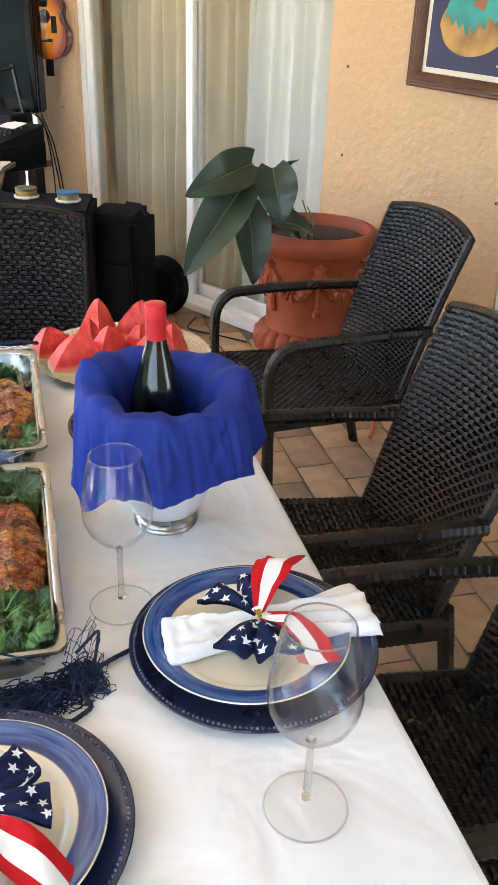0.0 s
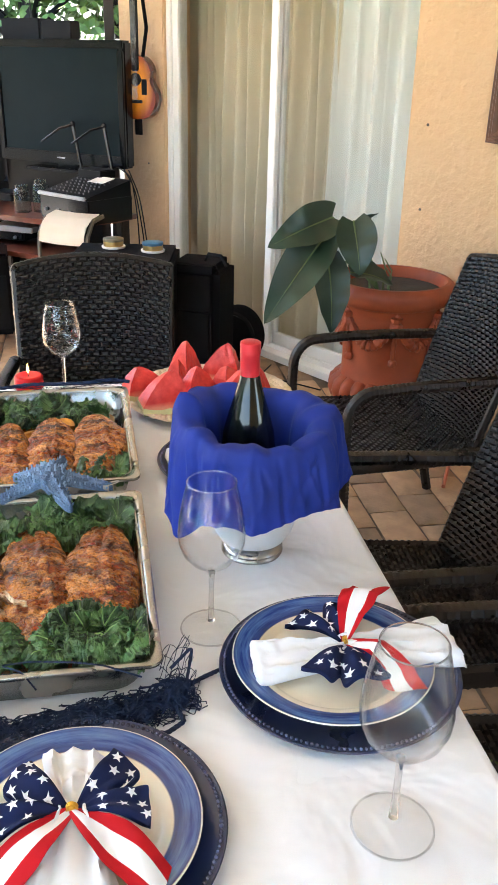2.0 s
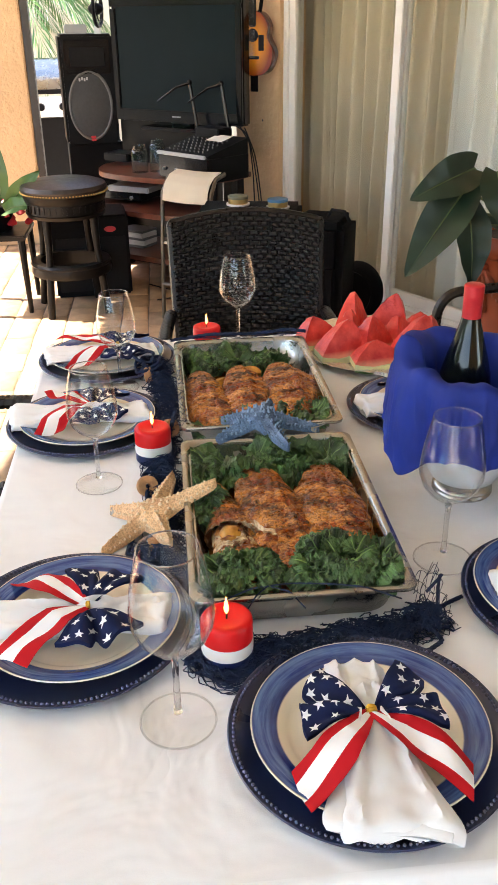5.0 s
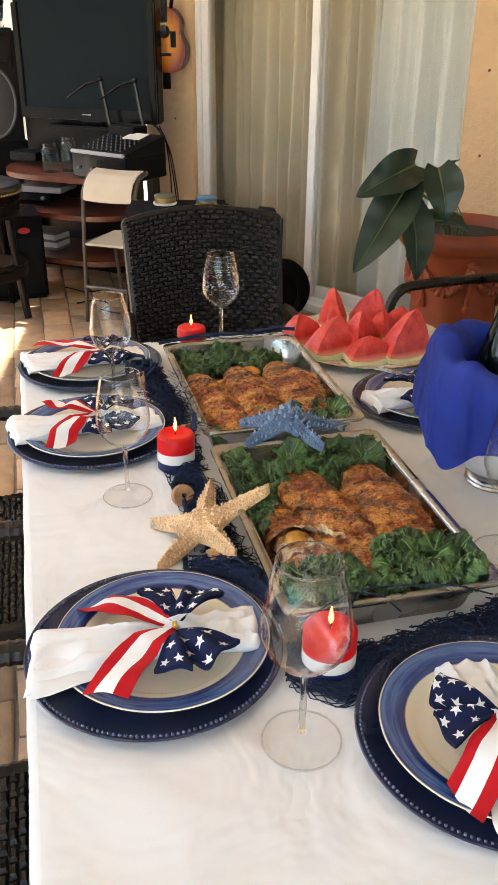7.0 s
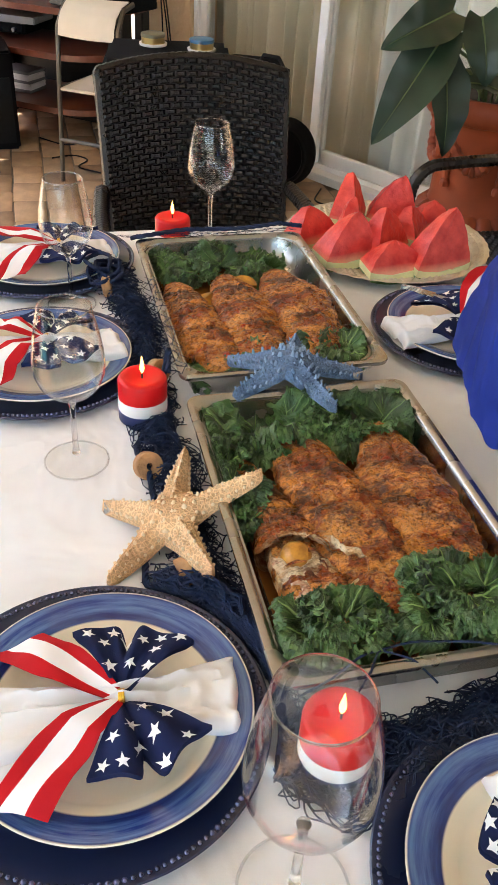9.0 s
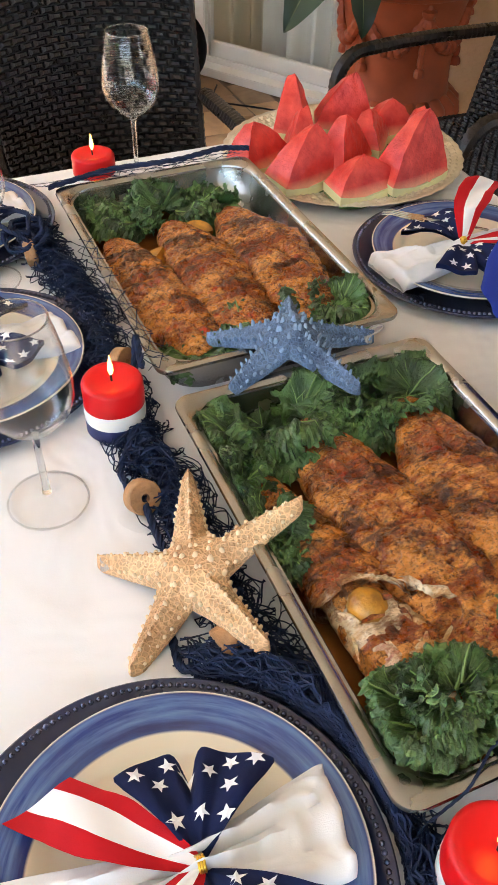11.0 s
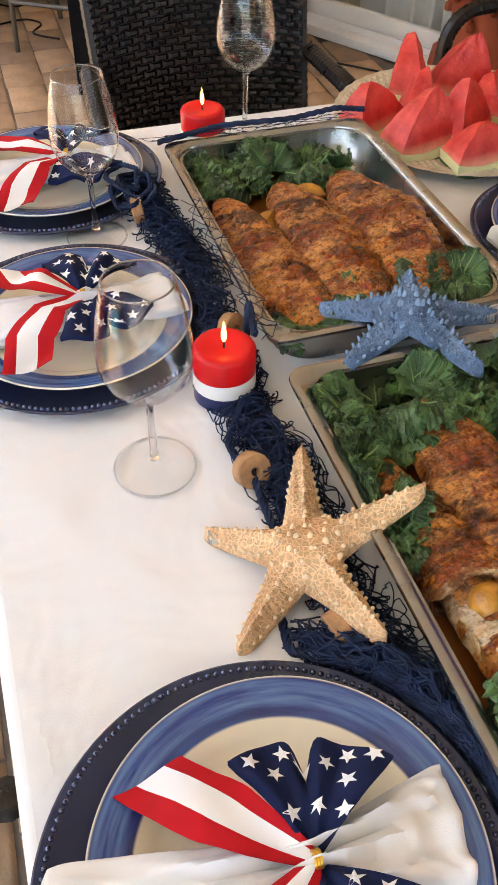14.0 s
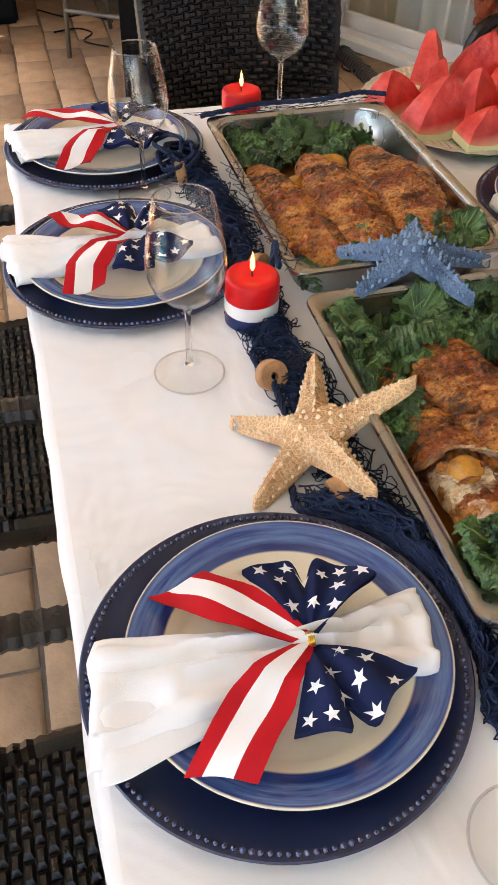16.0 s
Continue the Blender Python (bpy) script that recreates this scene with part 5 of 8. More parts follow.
# candles ------------------------------------------------------------------------
M_wax_red = mat("red_wax", (0.64, 0.008, 0.010), 0.35, spec=0.3, vary=0.08, scale=20, grain=0.03, grain_scale=60)
M_wax_white = mat("white_wax", (0.80, 0.77, 0.72), 0.4, vary=0.03, scale=20)
M_wax_blue = mat("navy_wax", (0.009, 0.017, 0.085), 0.35, vary=0.1, scale=20)
for m_, c_ in ((M_wax_red, (0.5, 0.02, 0.02)), (M_wax_white, (0.8, 0.7, 0.6))):
    nodes_of(m_)[2].inputs["Subsurface Weight"].default_value = 0.15
    nodes_of(m_)[2].inputs["Subsurface Radius"].default_value = (0.02, 0.006, 0.004)
M_wick = mat("burnt_wick", (0.02, 0.015, 0.012), 0.9, vary=0.2)
M_flame = glow("candle_flame", (1.0, 0.40, 0.06), 2.2)


def candle(x, y, seed):
    th = thing("pillar_candle", "lit red, white and navy striped pillar candle", "candle", x, y, TZ + 0.004, seed * 50, "pillar candles")
    r = 0.0365
    part("blue_band", Shape().lathe([(0, 0), (r - 0.002, 0), (r, 0.002), (r, 0.020), (0, 0.020)], 48), M_wax_blue, th, "navy wax band")
    part("white_band", Shape().lathe([(0, 0.020), (r, 0.020), (r + 0.0003, 0.022), (r + 0.0003, 0.039), (r, 0.040), (0, 0.040)], 48), M_wax_white, th, "white wax band")
    part("red_band", Shape().lathe([(0, 0.040), (r, 0.040), (r, 0.068), (r - 0.002, 0.0715), (r - 0.006, 0.0735), (r - 0.012, 0.0725), (0.012, 0.0695), (0, 0.069)], 48,
                                   bump=lambda a, q, z: q * (1 + 0.01 * math.sin(a * 3 + seed))), M_wax_red, th, "red wax band with a melted hollow")
    part("wick", Shape().tube([(0, 0, 0.068), (0.0005, 0, 0.076), (0.002, 0.001, 0.082)], 0.0013, 6), M_wick, th)
    part("flame", Shape().lathe([(0.0, 0.0775), (0.0019, 0.0795), (0.0035, 0.0845), (0.0034, 0.089), (0.0022, 0.096), (0.0009, 0.103), (0.0, 0.107)], 14), M_flame, th, "small yellow flame")


candle(-0.146, 0.860, 1)
candle(-0.250, 1.480, 2)
candle(-0.108, 2.085, 3)

# net, rope and corks -------------------------------------------------------------
M_net = mat("navy_net_cord", (0.014, 0.024, 0.060), 0.8, spec=0.2, vary=0.4, scale=60)
M_cork = mat("cork", (0.42, 0.22, 0.10), 0.85, vary=0.3, scale=60, grain=0.5, grain_scale=240)


def along(path, t):
    k = t * (len(path) - 1)
    i = min(int(k), len(path) - 2)
    return Vector(path[i]).lerp(Vector(path[i + 1]), k - i)


def net_heap():
    random.seed(41)
    th = thing("fishing_net", "navy decorative fishing net with cork floats beside the pans", "net")
    A = [(-0.245, 1.98, 0.03), (-0.235, 1.88, 0.035), (-0.225, 1.75, 0.03), (-0.225, 1.62, 0.032), (-0.235, 1.50, 0.025), (-0.232, 1.40, 0.024), (-0.225, 1.28, 0.022), (-0.225, 1.15, 0.03), (-0.215, 1.05, 0.034), (-0.205, 0.95, 0.03),
         (-0.180, 0.865, 0.022), (-0.10, 0.860, 0.024), (0.0, 0.868, 0.02), (0.09, 0.885, 0.018), (0.165, 0.915, 0.02)]

    def clear(p):
        """Push a cord outside the charger of the nearest setting."""
        d = Vector((p.x + 0.369, p.y - 0.948, 0))
        r = 0.184 + 0.022 * abs(wob(p.x * 70, p.y * 70, 2))
        return p + d.normalized() * (r - d.length) if 0.05 < d.length < r else p

    def wide(t):
        return (0.032 if t < 0.30 else 0.030 if t < 0.5 else 0.034 if t < 0.72 else 0.030)

    def strand(sh, t0, t1, n, rad, amp, seed):
        pts = []
        a1, a2, a3 = [random.uniform(0, 6.28) for _ in range(3)]
        ox, oz = random.gauss(0, 0.5), random.random() ** 1.6
        for k in range(n):
            t = min(1, max(0, t0 + (t1 - t0) * k / (n - 1)))
            c = along(A, t)
            w = wide(t)
            q = along(A, min(1, t + 0.02)) - along(A, max(0, t - 0.02))
            s = Vector((-q.y, q.x, 0)).normalized()
            e = amp * (math.sin(k * 0.42 + a1) + 0.9 * wob(k * 0.25 + a2, seed)) + ox * w * 1.0
            f = amp * (math.sin(k * 0.36 + a3) + wob(k * 0.28 + a3, seed + 5))
            p = c + s * max(-w * 1.5, min(w * 1.5, e)) + q.normalized() * f
            p.z = TZ + 0.004 + max(0.0, (c.z) * oz * (1 - 0.35 * abs(e / w)) + 0.004 * math.sin(k * 0.5 + a2))
            pts.append(clear(p))
        sh.tube(pts, rad, 3, caps=False)
    fine = Shape()
    for i in range(900):
        t0 = random.random()
        strand(fine, t0, t0 + random.uniform(0.03, 0.11) * random.choice((-1, 1)), random.randint(34, 60), random.uniform(0.0007, 0.0011), random.uniform(0.007, 0.017), i)
    tagged(part("cord_tangle", fine, M_net, th, "tangled thin navy cord", 0), kind="stuff")
    # open meshes, some over the rims of the pans
    def patch(origin, ex, ey, nx, ny, sag, seed):
        o, ex, ey = Vector(origin), Vector(ex), Vector(ey)
        veil = Shape()

        def p(i, j):
            u, v = i / nx, j / ny
            return o + ex * (u + 0.16 * wob(i * 1.7, j * 1.3, seed)) + ey * (v + 0.16 * wob(i * 1.1 + 9, j * 1.9, seed)) + Vector((0, 0, sag * (math.sin(u * 7 + seed) * 0.5 + wob(u * 3, v * 3, seed))))
        for i in range(nx):
            for j in range(ny):
                a, b = p(i, j), p(i + 1, j + (1 if (i + j) % 2 else -0.15))
                veil.tube([a, (a + b) / 2 + Vector((0, 0, 0.002)), b], 0.0006, 3, caps=False)
                c = p(i, j + 1)
                veil.tube([p(i + 1, j), (p(i + 1, j) + c) / 2 + Vector((0, 0, -0.001)), c], 0.0006, 3, caps=False)
        part("open_mesh", veil, M_net, th, "open meshes draped over a pan's rim", 0)
    patch((-0.215, 2.0, TZ + 0.070), (0.34, 0, 0.0), (0.0, 0.035, -0.01), 15, 2, 0.006, 1)
    patch((-0.205, 1.48, TZ + 0.072), (0.03, 0.0, 0.004), (-0.01, 0.33, 0.0), 2, 13, 0.006, 2)
    patch((0.13, 0.93, TZ + 0.062), (0.05, 0.03, 0.010), (0.01, -0.06, -0.05), 6, 7, 0.006, 6)

    def rope(pts, r, name="rope"):
        P = [along(pts, k / (len(pts) * 16)) for k in range(len(pts) * 16 + 1)]
        # smooth the corners
        for _ in range(12):
            P = [P[0]] + [(P[i - 1] + P[i] * 2 + P[i + 1]) / 4 for i in range(1, len(P) - 1)] + [P[-1]]
        sh = Shape()
        n = len(P)
        for ph in (0, 2.094, 4.189):
            q = []
            for i in range(n):
                d = (P[min(i + 1, n - 1)] - P[max(i - 1, 0)]).normalized()
                s = d.orthogonal().normalized()
                u = d.cross(s)
                s = Vector((0, 0, 1)).cross(d).normalized() if abs(d.z) < 0.9 else s
                u = d.cross(s)
                a = ph + i * 0.55
                q.append(P[i] + s * (r * 0.55 * math.cos(a)) + u * (r * 0.55 * math.sin(a)))
            sh.tube(q, r * 0.62, 5)
        part(name, sh, M_net, th, "twisted navy rope", 70)
    Z = TZ
    rope([(-0.21, 1.49, Z + 0.075), (-0.20, 1.545, Z + 0.085), (-0.215, 1.51, Z + 0.05), (-0.24, 1.44, Z + 0.02), (-0.272, 1.395, Z + 0.010), (-0.268, 1.36, Z + 0.008), (-0.262, 1.338, Z + 0.018), (-0.262, 1.30, Z + 0.010), (-0.262, 1.25, Z + 0.01),
          (-0.288, 1.17, Z + 0.008), (-0.295, 1.125, Z + 0.009), (-0.262, 1.108, Z + 0.012), (-0.235, 1.112, Z + 0.03), (-0.215, 1.09, Z + 0.03)], 0.0042)
    def skein(pts, n, spread, r, seed, name, label):
        """Many thin cords lying side by side along pts, crossing and looping a little."""
        rng, sh = random.Random(seed), Shape()
        for k in range(n):
            o, h, ph, f1 = rng.gauss(0, spread), rng.random() ** 1.4, rng.uniform(0, 6.28), rng.uniform(3, 7)
            t0, t1 = rng.uniform(0, 0.35), rng.uniform(0.6, 1.0)
            path = []
            for q in range(70):
                t = t0 + (t1 - t0) * q / 69 + 0.030 * math.sin(q * 0.55 + ph)
                t = min(1, max(0, t))
                c = along(pts, t)
                w = along(pts, min(1, t + 0.03)) - along(pts, max(0, t - 0.03))
                side = Vector((-w.y, w.x, 0)).normalized()
                e = o * (0.5 + 0.9 * t) + 0.007 * math.sin(t * f1 * 5 + ph) + 0.013 * wob(t * 17, k)
                path.append(clear(Vector((c.x, c.y, Z + 0.003 + c.z * h * (1 - 0.5 * min(1, abs(e) / (spread * 2.5))))) + side * e + Vector((0, 0, 0.003 * math.sin(t * 11 + ph) ** 2))))
            sh.tube(path, r, 4, caps=False)
        tagged(part(name, sh, M_net, th, label, 60), kind="stuff")
    skein([(-0.285, 1.150, 0.014), (-0.262, 1.118, 0.030), (-0.228, 1.088, 0.046), (-0.205, 1.045, 0.046), (-0.200, 0.990, 0.036), (-0.203, 0.930, 0.026), (-0.195, 0.865, 0.014)], 150, 0.017, 0.00095, 3, "cord_skein", "skein of thin navy cords")
    skein([(-0.205, 0.900, 0.02), (-0.185, 0.850, 0.016), (-0.150, 0.812, 0.014), (-0.105, 0.822, 0.014), (-0.060, 0.850, 0.016), (0.0, 0.868, 0.018), (0.08, 0.884, 0.018)], 90, 0.014, 0.0009, 4, "cord_skein", "loose navy cords round a candle")
    for k in range(7):
        a = k * 0.9
        c = Vector((-0.262 + 0.012 * math.sin(a * 2), 1.935 + 0.018 * math.cos(a), Z + 0.020 + 0.005 * k))
        rope([c + Vector((0.026 * math.cos(j * 1.05 + a), 0.040 * math.sin(j * 1.05 + a), 0.007 * math.sin(j * 2 + a))) for j in range(7)], 0.0036)
    rope([(-0.205, 1.995, Z + 0.072), (-0.10, 2.012, Z + 0.078), (0.02, 2.008, Z + 0.076), (0.10, 2.014, Z + 0.082), (0.145, 2.004, Z + 0.078)], 0.0042)
    rope([(0.10, 0.86, Z + 0.008), (0.135, 0.835, Z + 0.009), (0.165, 0.855, Z + 0.01), (0.150, 0.890, Z + 0.012), (0.115, 0.885, Z + 0.012), (0.112, 0.862, Z + 0.016), (0.14, 0.90, Z + 0.012), (0.195, 0.94, Z + 0.008), (0.225, 0.955, Z + 0.008)], 0.0032)
    rope([(0.150, 0.905, Z + 0.06), (0.178, 0.925, Z + 0.074), (0.185, 0.955, Z + 0.05), (0.172, 0.915, Z + 0.02), (0.13, 0.885, Z + 0.012)], 0.0022)
    rope([(-0.175, 0.90, Z + 0.06), (-0.14, 0.905, Z + 0.073), (-0.10, 0.93, Z + 0.070), (-0.04, 0.94, Z + 0.066), (0.02, 0.925, Z + 0.07), (0.06, 0.905, Z + 0.076), (0.11, 0.893, Z + 0.06)], 0.0012)
    rope([(-0.12, 0.892, Z + 0.05), (-0.10, 0.905, Z + 0.074), (-0.08, 0.935, Z + 0.068), (-0.05, 0.915, Z + 0.070), (-0.03, 0.893, Z + 0.055)], 0.0011)
    for (x, y, z, tilt, rz) in ((-0.262, 1.338, 0.020, 62, 15), (-0.246, 1.128, 0.018, 75, 100), (-0.262, 1.893, 0.022, 80, 80), (-0.215, 1.565, 0.03, 70, 40)):
        c = part("cork_float", Shape().lathe([(0.005, -0.0085), (0.0185, -0.0085), (0.0198, -0.007), (0.0198, 0.007), (0.0185, 0.0085), (0.005, 0.0085)], 28, close=True), M_cork, th, "round cork float")
        c.matrix_basis = pose(x, y, TZ + z, tilt, 0, rz)


net_heap()

# wine bucket ----------------------------------------------------------------------
M_bucket = mat("frosted_white_metal", (0.72, 0.72, 0.72), 0.38, 0.35, vary=0.05, scale=10)
M_blue_cloth = mat("royal_blue_cloth", (0.010, 0.026, 0.21), 0.7, vary=0.2, scale=12, grain=0.12, grain_scale=900, spec=0.25)
M_bottle = mat("dark_bottle_glass", (0.004, 0.006, 0.004), 0.14, vary=0.1, spec=0.5, rvary=0.02)
M_capsule = mat("red_foil_capsule", (0.55, 0.02, 0.03), 0.35, 0.25, vary=0.1, scale=40)


def bucket():
    bx, by = 0.334, 1.290
    th = thing("wine_bucket", "white metal wine bucket on a banded steel foot", "bucket", bx, by, TZ + 0.003)
    part("bowl", Shape().lathe([(0.0, 0.022), (0.040, 0.022), (0.060, 0.032), (0.073, 0.055), (0.082, 0.09), (0.088, 0.15), (0.096, 0.21), (0.103, 0.236), (0.106, 0.238), (0.102, 0.240), (0.094, 0.212), (0.085, 0.15), (0.078, 0.09), (0.06, 0.04), (0.0, 0.03)], 64), M_bucket, th)
    part("foot", Shape().lathe([(0.0, 0), (0.055, 0.0), (0.0565, 0.004), (0.054, 0.008), (0.056, 0.012), (0.053, 0.018), (0.046, 0.022), (0.0, 0.022)], 64), M_steel, th, "banded polished steel foot")
    # cloth
    def fn(u, v):
        a = u * 2 * math.pi
        drop = 0.126 + 0.048 * math.exp(-((a - 3.55) / 0.32) ** 2) + 0.026 * math.exp(-((a - 5.95) / 0.30) ** 2) + 0.02 * math.sin(a / 2) ** 8 + 0.005 * wob(a * 1.5)
        fold = 0.9 * math.sin(a * 6 + 1.1 * math.sin(a * 2 + 1)) + 0.45 * math.sin(a * 11 + 1 + math.sin(a * 3)) + 0.5 * wob(math.cos(a) * 3, math.sin(a) * 3, v * 2.0)
        fold = math.copysign(abs(fold) ** 1.3, fold)
        # a few pressed creases run down the hanging part
        crease = sum(w * max(0.0, 1 - abs(a - c - 0.10 * (v - 0.35)) / 0.055) for c, w in ((3.75, 0.7), (4.15, 1.0), (4.52, 0.8), (4.80, 1.0), (5.35, 0.6), (5.72, 0.9), (6.05, 0.6)))
        rim_r = 0.131 + 0.005 * math.sin(a * 3 + 1)
        rim_z = 0.268 + 0.012 * math.sin(a) + 0.006 * math.sin(a * 3 + 0.7) + 0.010 * wob(math.cos(a) * 3.4, math.sin(a) * 3.4, 2) + 0.030 * math.exp(-((a - 2.85) / 0.16) ** 2) + 0.010 * math.exp(-((a - 3.5) / 0.3) ** 2)
        if v < 0.35:
            q = v / 0.35
            r = 0.072 + 0.032 * q + (rim_r - 0.104) * q ** 5
            z = 0.150 + (rim_z - 0.150) * math.sin(q * math.pi / 2) ** 0.8
            r += 0.005 * math.sin(a * 11 + 2) * (1 - q) - 0.005 * (1 + math.sin(a * 6)) * math.sin(q * 3)
        else:
            q = (v - 0.35) / 0.65
            r = rim_r + 0.012 * min(1, q * 7) ** 0.6 + 0.018 * q + (0.011 * q + 0.003) * fold - 0.0042 * crease * min(1, q * 5) + 0.0015 * wob(a * 9, q * 6) - 0.004 * max(0, 1 - 5 * abs(wob(a * 2.2, q * 1.1 + 3))) * min(1, q * 4) + 0.003 * max(0, 1 - 5 * abs(wob(a * 3.1 + 5, q * 0.8))) * min(1, q * 4)
            z = rim_z * (1 - q) + (0.266 - drop) * q - 0.004 * min(1, q * 6) * (1 - q) + 0.002 * math.sin(q * 3) * fold
        return (r * math.cos(a), r * math.sin(a), z)
    sh = Shape().surf(fn, 360, 46, True, False)
    solo("cloth_napkin", sh, M_blue_cloth, "royal blue cloth draped over the wine bucket's rim", "cloth", bx, by, TZ + 0.003, 0, smooth=70)
    bt = thing("wine_bottle", "dark wine bottle with a red capsule standing in the bucket", "bottle", bx - 0.006, by + 0.030, TZ + 0.034)
    part("bottle_body", Shape().lathe([(0.0, 0.0), (0.042, 0.0), (0.047, 0.005), (0.048, 0.10), (0.048, 0.165), (0.045, 0.195), (0.036, 0.230), (0.0255, 0.265), (0.0180, 0.292), (0.0160, 0.305), (0.0, 0.305)], 48), M_bottle, bt, "nearly black glass")
    part("capsule", Shape().lathe([(0.0, 0.300), (0.0170, 0.300), (0.0172, 0.338), (0.0178, 0.340), (0.0172, 0.342), (0.0178, 0.345), (0.0172, 0.348), (0.0179, 0.352), (0.0175, 0.358), (0.0145, 0.360), (0.0, 0.360)], 32), M_capsule, bt, "red foil capsule")


bucket()

# watermelon tray --------------------------------------------------------------------
M_tray = mat("champagne_gilt_tray", (0.62, 0.54, 0.40), 0.36, 0.55, vary=0.12, scale=30, second=(0.74, 0.68, 0.55))
M_melon = mat("watermelon_flesh", (0.56, 0.011, 0.013), 0.36, vary=0.15, scale=30, grain=0.45, grain_scale=150, second=(0.82, 0.095, 0.065), spec=0.4)
M_rind = mat("pale_melon_rind", (0.74, 0.72, 0.38), 0.4, vary=0.1, scale=20)
M_skin = mat("green_melon_skin", (0.07, 0.16, 0.035), 0.4, vary=0.4, scale=30)
# the flesh pales towards the rind
_n, _l, _b = nodes_of(M_melon)
_tc, _sp, _mr, _mx = _n.new("ShaderNodeTexCoord"), _n.new("ShaderNodeSeparateXYZ"), _n.new("ShaderNodeMapRange"), _n.new("ShaderNodeMix")
_l.new(_tc.outputs["Object"], _sp.inputs[0])
_l.new(_sp.outputs[2], _mr.inputs["Value"])
_mr.inputs["From Min"].default_value, _mr.inputs["From Max"].default_value = 0.040, 0.020
_mx.data_type = "RGBA"
_l.new(_mr.outputs["Result"], _mx.inputs["Factor"])
_l.new(_b.inputs["Base Color"].links[0].from_socket, _mx.inputs["A"])
_mx.inputs["B"].default_value = (0.85, 0.42, 0.26, 1)
_l.new(_mx.outputs["Result"], _b.inputs["Base Color"])
nodes_of(M_melon)[2].inputs["Subsurface Weight"].default_value = 0.12
nodes_of(M_melon)[2].inputs["Subsurface Radius"].default_value = (0.012, 0.003, 0.002)


def tray():
    th = thing("serving_tray", "round champagne-coloured tray with a woven embossed rim", "tray", 0.352, 2.045, TZ + 0.003)
    def bump(a, r, z):
        return r * (1 + (0.006 * math.sin(a * 42) if r > 0.19 else 0))
    part("dish", Shape().lathe([(0.0, 0.0), (0.13, 0.0), (0.15, 0.004), (0.215, 0.018), (0.222, 0.0205), (0.223, 0.022), (0.220, 0.0235), (0.213, 0.022), (0.15, 0.0085), (0.135, 0.0045), (0.0, 0.0042)], 168, bump=bump), M_tray, th)
    rim = Shape()
    for ring, (r, z) in enumerate(((0.160, 0.0112), (0.172, 0.0138), (0.184, 0.0164), (0.196, 0.0190), (0.208, 0.0215))):
        n = 84
        for k in range(n):
            a = (k + 0.5 * (ring % 2)) / n * 2 * math.pi
            c, s = math.cos(a), math.sin(a)
            L, W = 0.0062, r * math.pi / n * 0.92
            P = lambda dr, dt, dz: ((r + dr) * c - dt * s, (r + dr) * s + dt * c, z + dz)
            b = len(rim.v)
            rim.v += [P(-L, -W, -0.002), P(L, -W, 0.0), P(L, W, 0.0), P(-L, W, -0.002), P(0, 0, 0.0032)]
            rim.f += [(b, b + 1, b + 4), (b + 1, b + 2, b + 4), (b + 2, b + 3, b + 4), (b + 3, b, b + 4)]
            rim.m += [0] * 4
    part("embossed_rim", rim, M_tray, th, "basket-weave embossing", 30)


tray()


def melon_wedge(x, y, rz, h, w, d, lean, seed):
    """A wedge that stands on its curved rind: two cut faces rise to a peak."""
    th = thing("watermelon_wedge", "red watermelon wedge standing on its pale rind", "watermelon", x, y, TZ + 0.0095, rz, "watermelon wedges")
    random.seed(seed)
    n = 15

    def base(u, zz, k=1.0):
        q = u * 2 - 1
        return (q * w / 2 * k, -d / 2 * k * (1 - 0.1 * q * q), zz + 0.010 * q * q), (q * w / 2 * k * 0.9, d / 2 * k, zz + 0.012 * q * q)
    tip = Vector((lean, 0.004 * math.sin(seed), h))
    tip2 = tip + Vector((random.uniform(-0.006, 0.006), 0.012, -0.006))
    fl, rd, sk = Shape(), Shape(), Shape()

    def side(sel, a):
        def fn(u, v):
            p = Vector(base(u, 0.021)[sel])
            top = tip if sel == 0 else tip2
            e = v ** 0.9
            full = (1 - v) ** 0.68 - (1 - v)
            bow = 0.10 * math.sin(v * math.pi) * (u - 0.5) * w
            q = p.lerp(top, e) + Vector((bow * 0.6 + (p.x - top.x) * full, (p.y - top.y) * full * 0.7, 0)) + Vector((wob(u * 4 + seed, v * 5, sel), wob(u * 5, v * 4 + seed, sel + 3), 0.6 * wob(u * 7, v * 7, seed))) * 0.0028 * math.sin(min(1, v * 1.6) * 1.57) + Vector((wob(u * 11, v * 13, seed + sel), wob(u * 13, v * 11, seed), 0)) * 0.0006
            return q
        return fn
    f0, f1 = side(0, 0), side(1, 0)
    fl.surf(f0, n, 18)
    fl.surf(f1, n, 18, flip=True)
    fl.surf(lambda u, v: Vector(f0(0, v)).lerp(f1(0, v), u), 5, 18, flip=True)
    fl.surf(lambda u, v: Vector(f0(1, v)).lerp(f1(1, v), u), 5, 18)
    part("flesh", fl, M_melon, th, "red cut flesh", 35)
    for sh, z0, z1, k0, k1 in ((rd, 0.006, 0.0212, 1.0, 1.004), (sk, 0.0, 0.0062, 0.97, 1.0)):
        ring = []
        for zz, kk in ((z0, k0), (z1, k1)):
            a = [base(j / 8, zz, kk)[0] for j in range(9)]
            b = [base(j / 8, zz, kk)[1] for j in range(8, -1, -1)]
            ring.append(a + b)
        sh.quadgrid(ring[0] + ring[1], 2, 18, False, True, flip=True)
        sh.face(ring[1])
        sh.face(list(reversed(ring[0])))
    part("rind", rd, M_rind, th, "pale green rind", 30)
    part("skin", sk, M_skin, th, "dark green skin", 30)


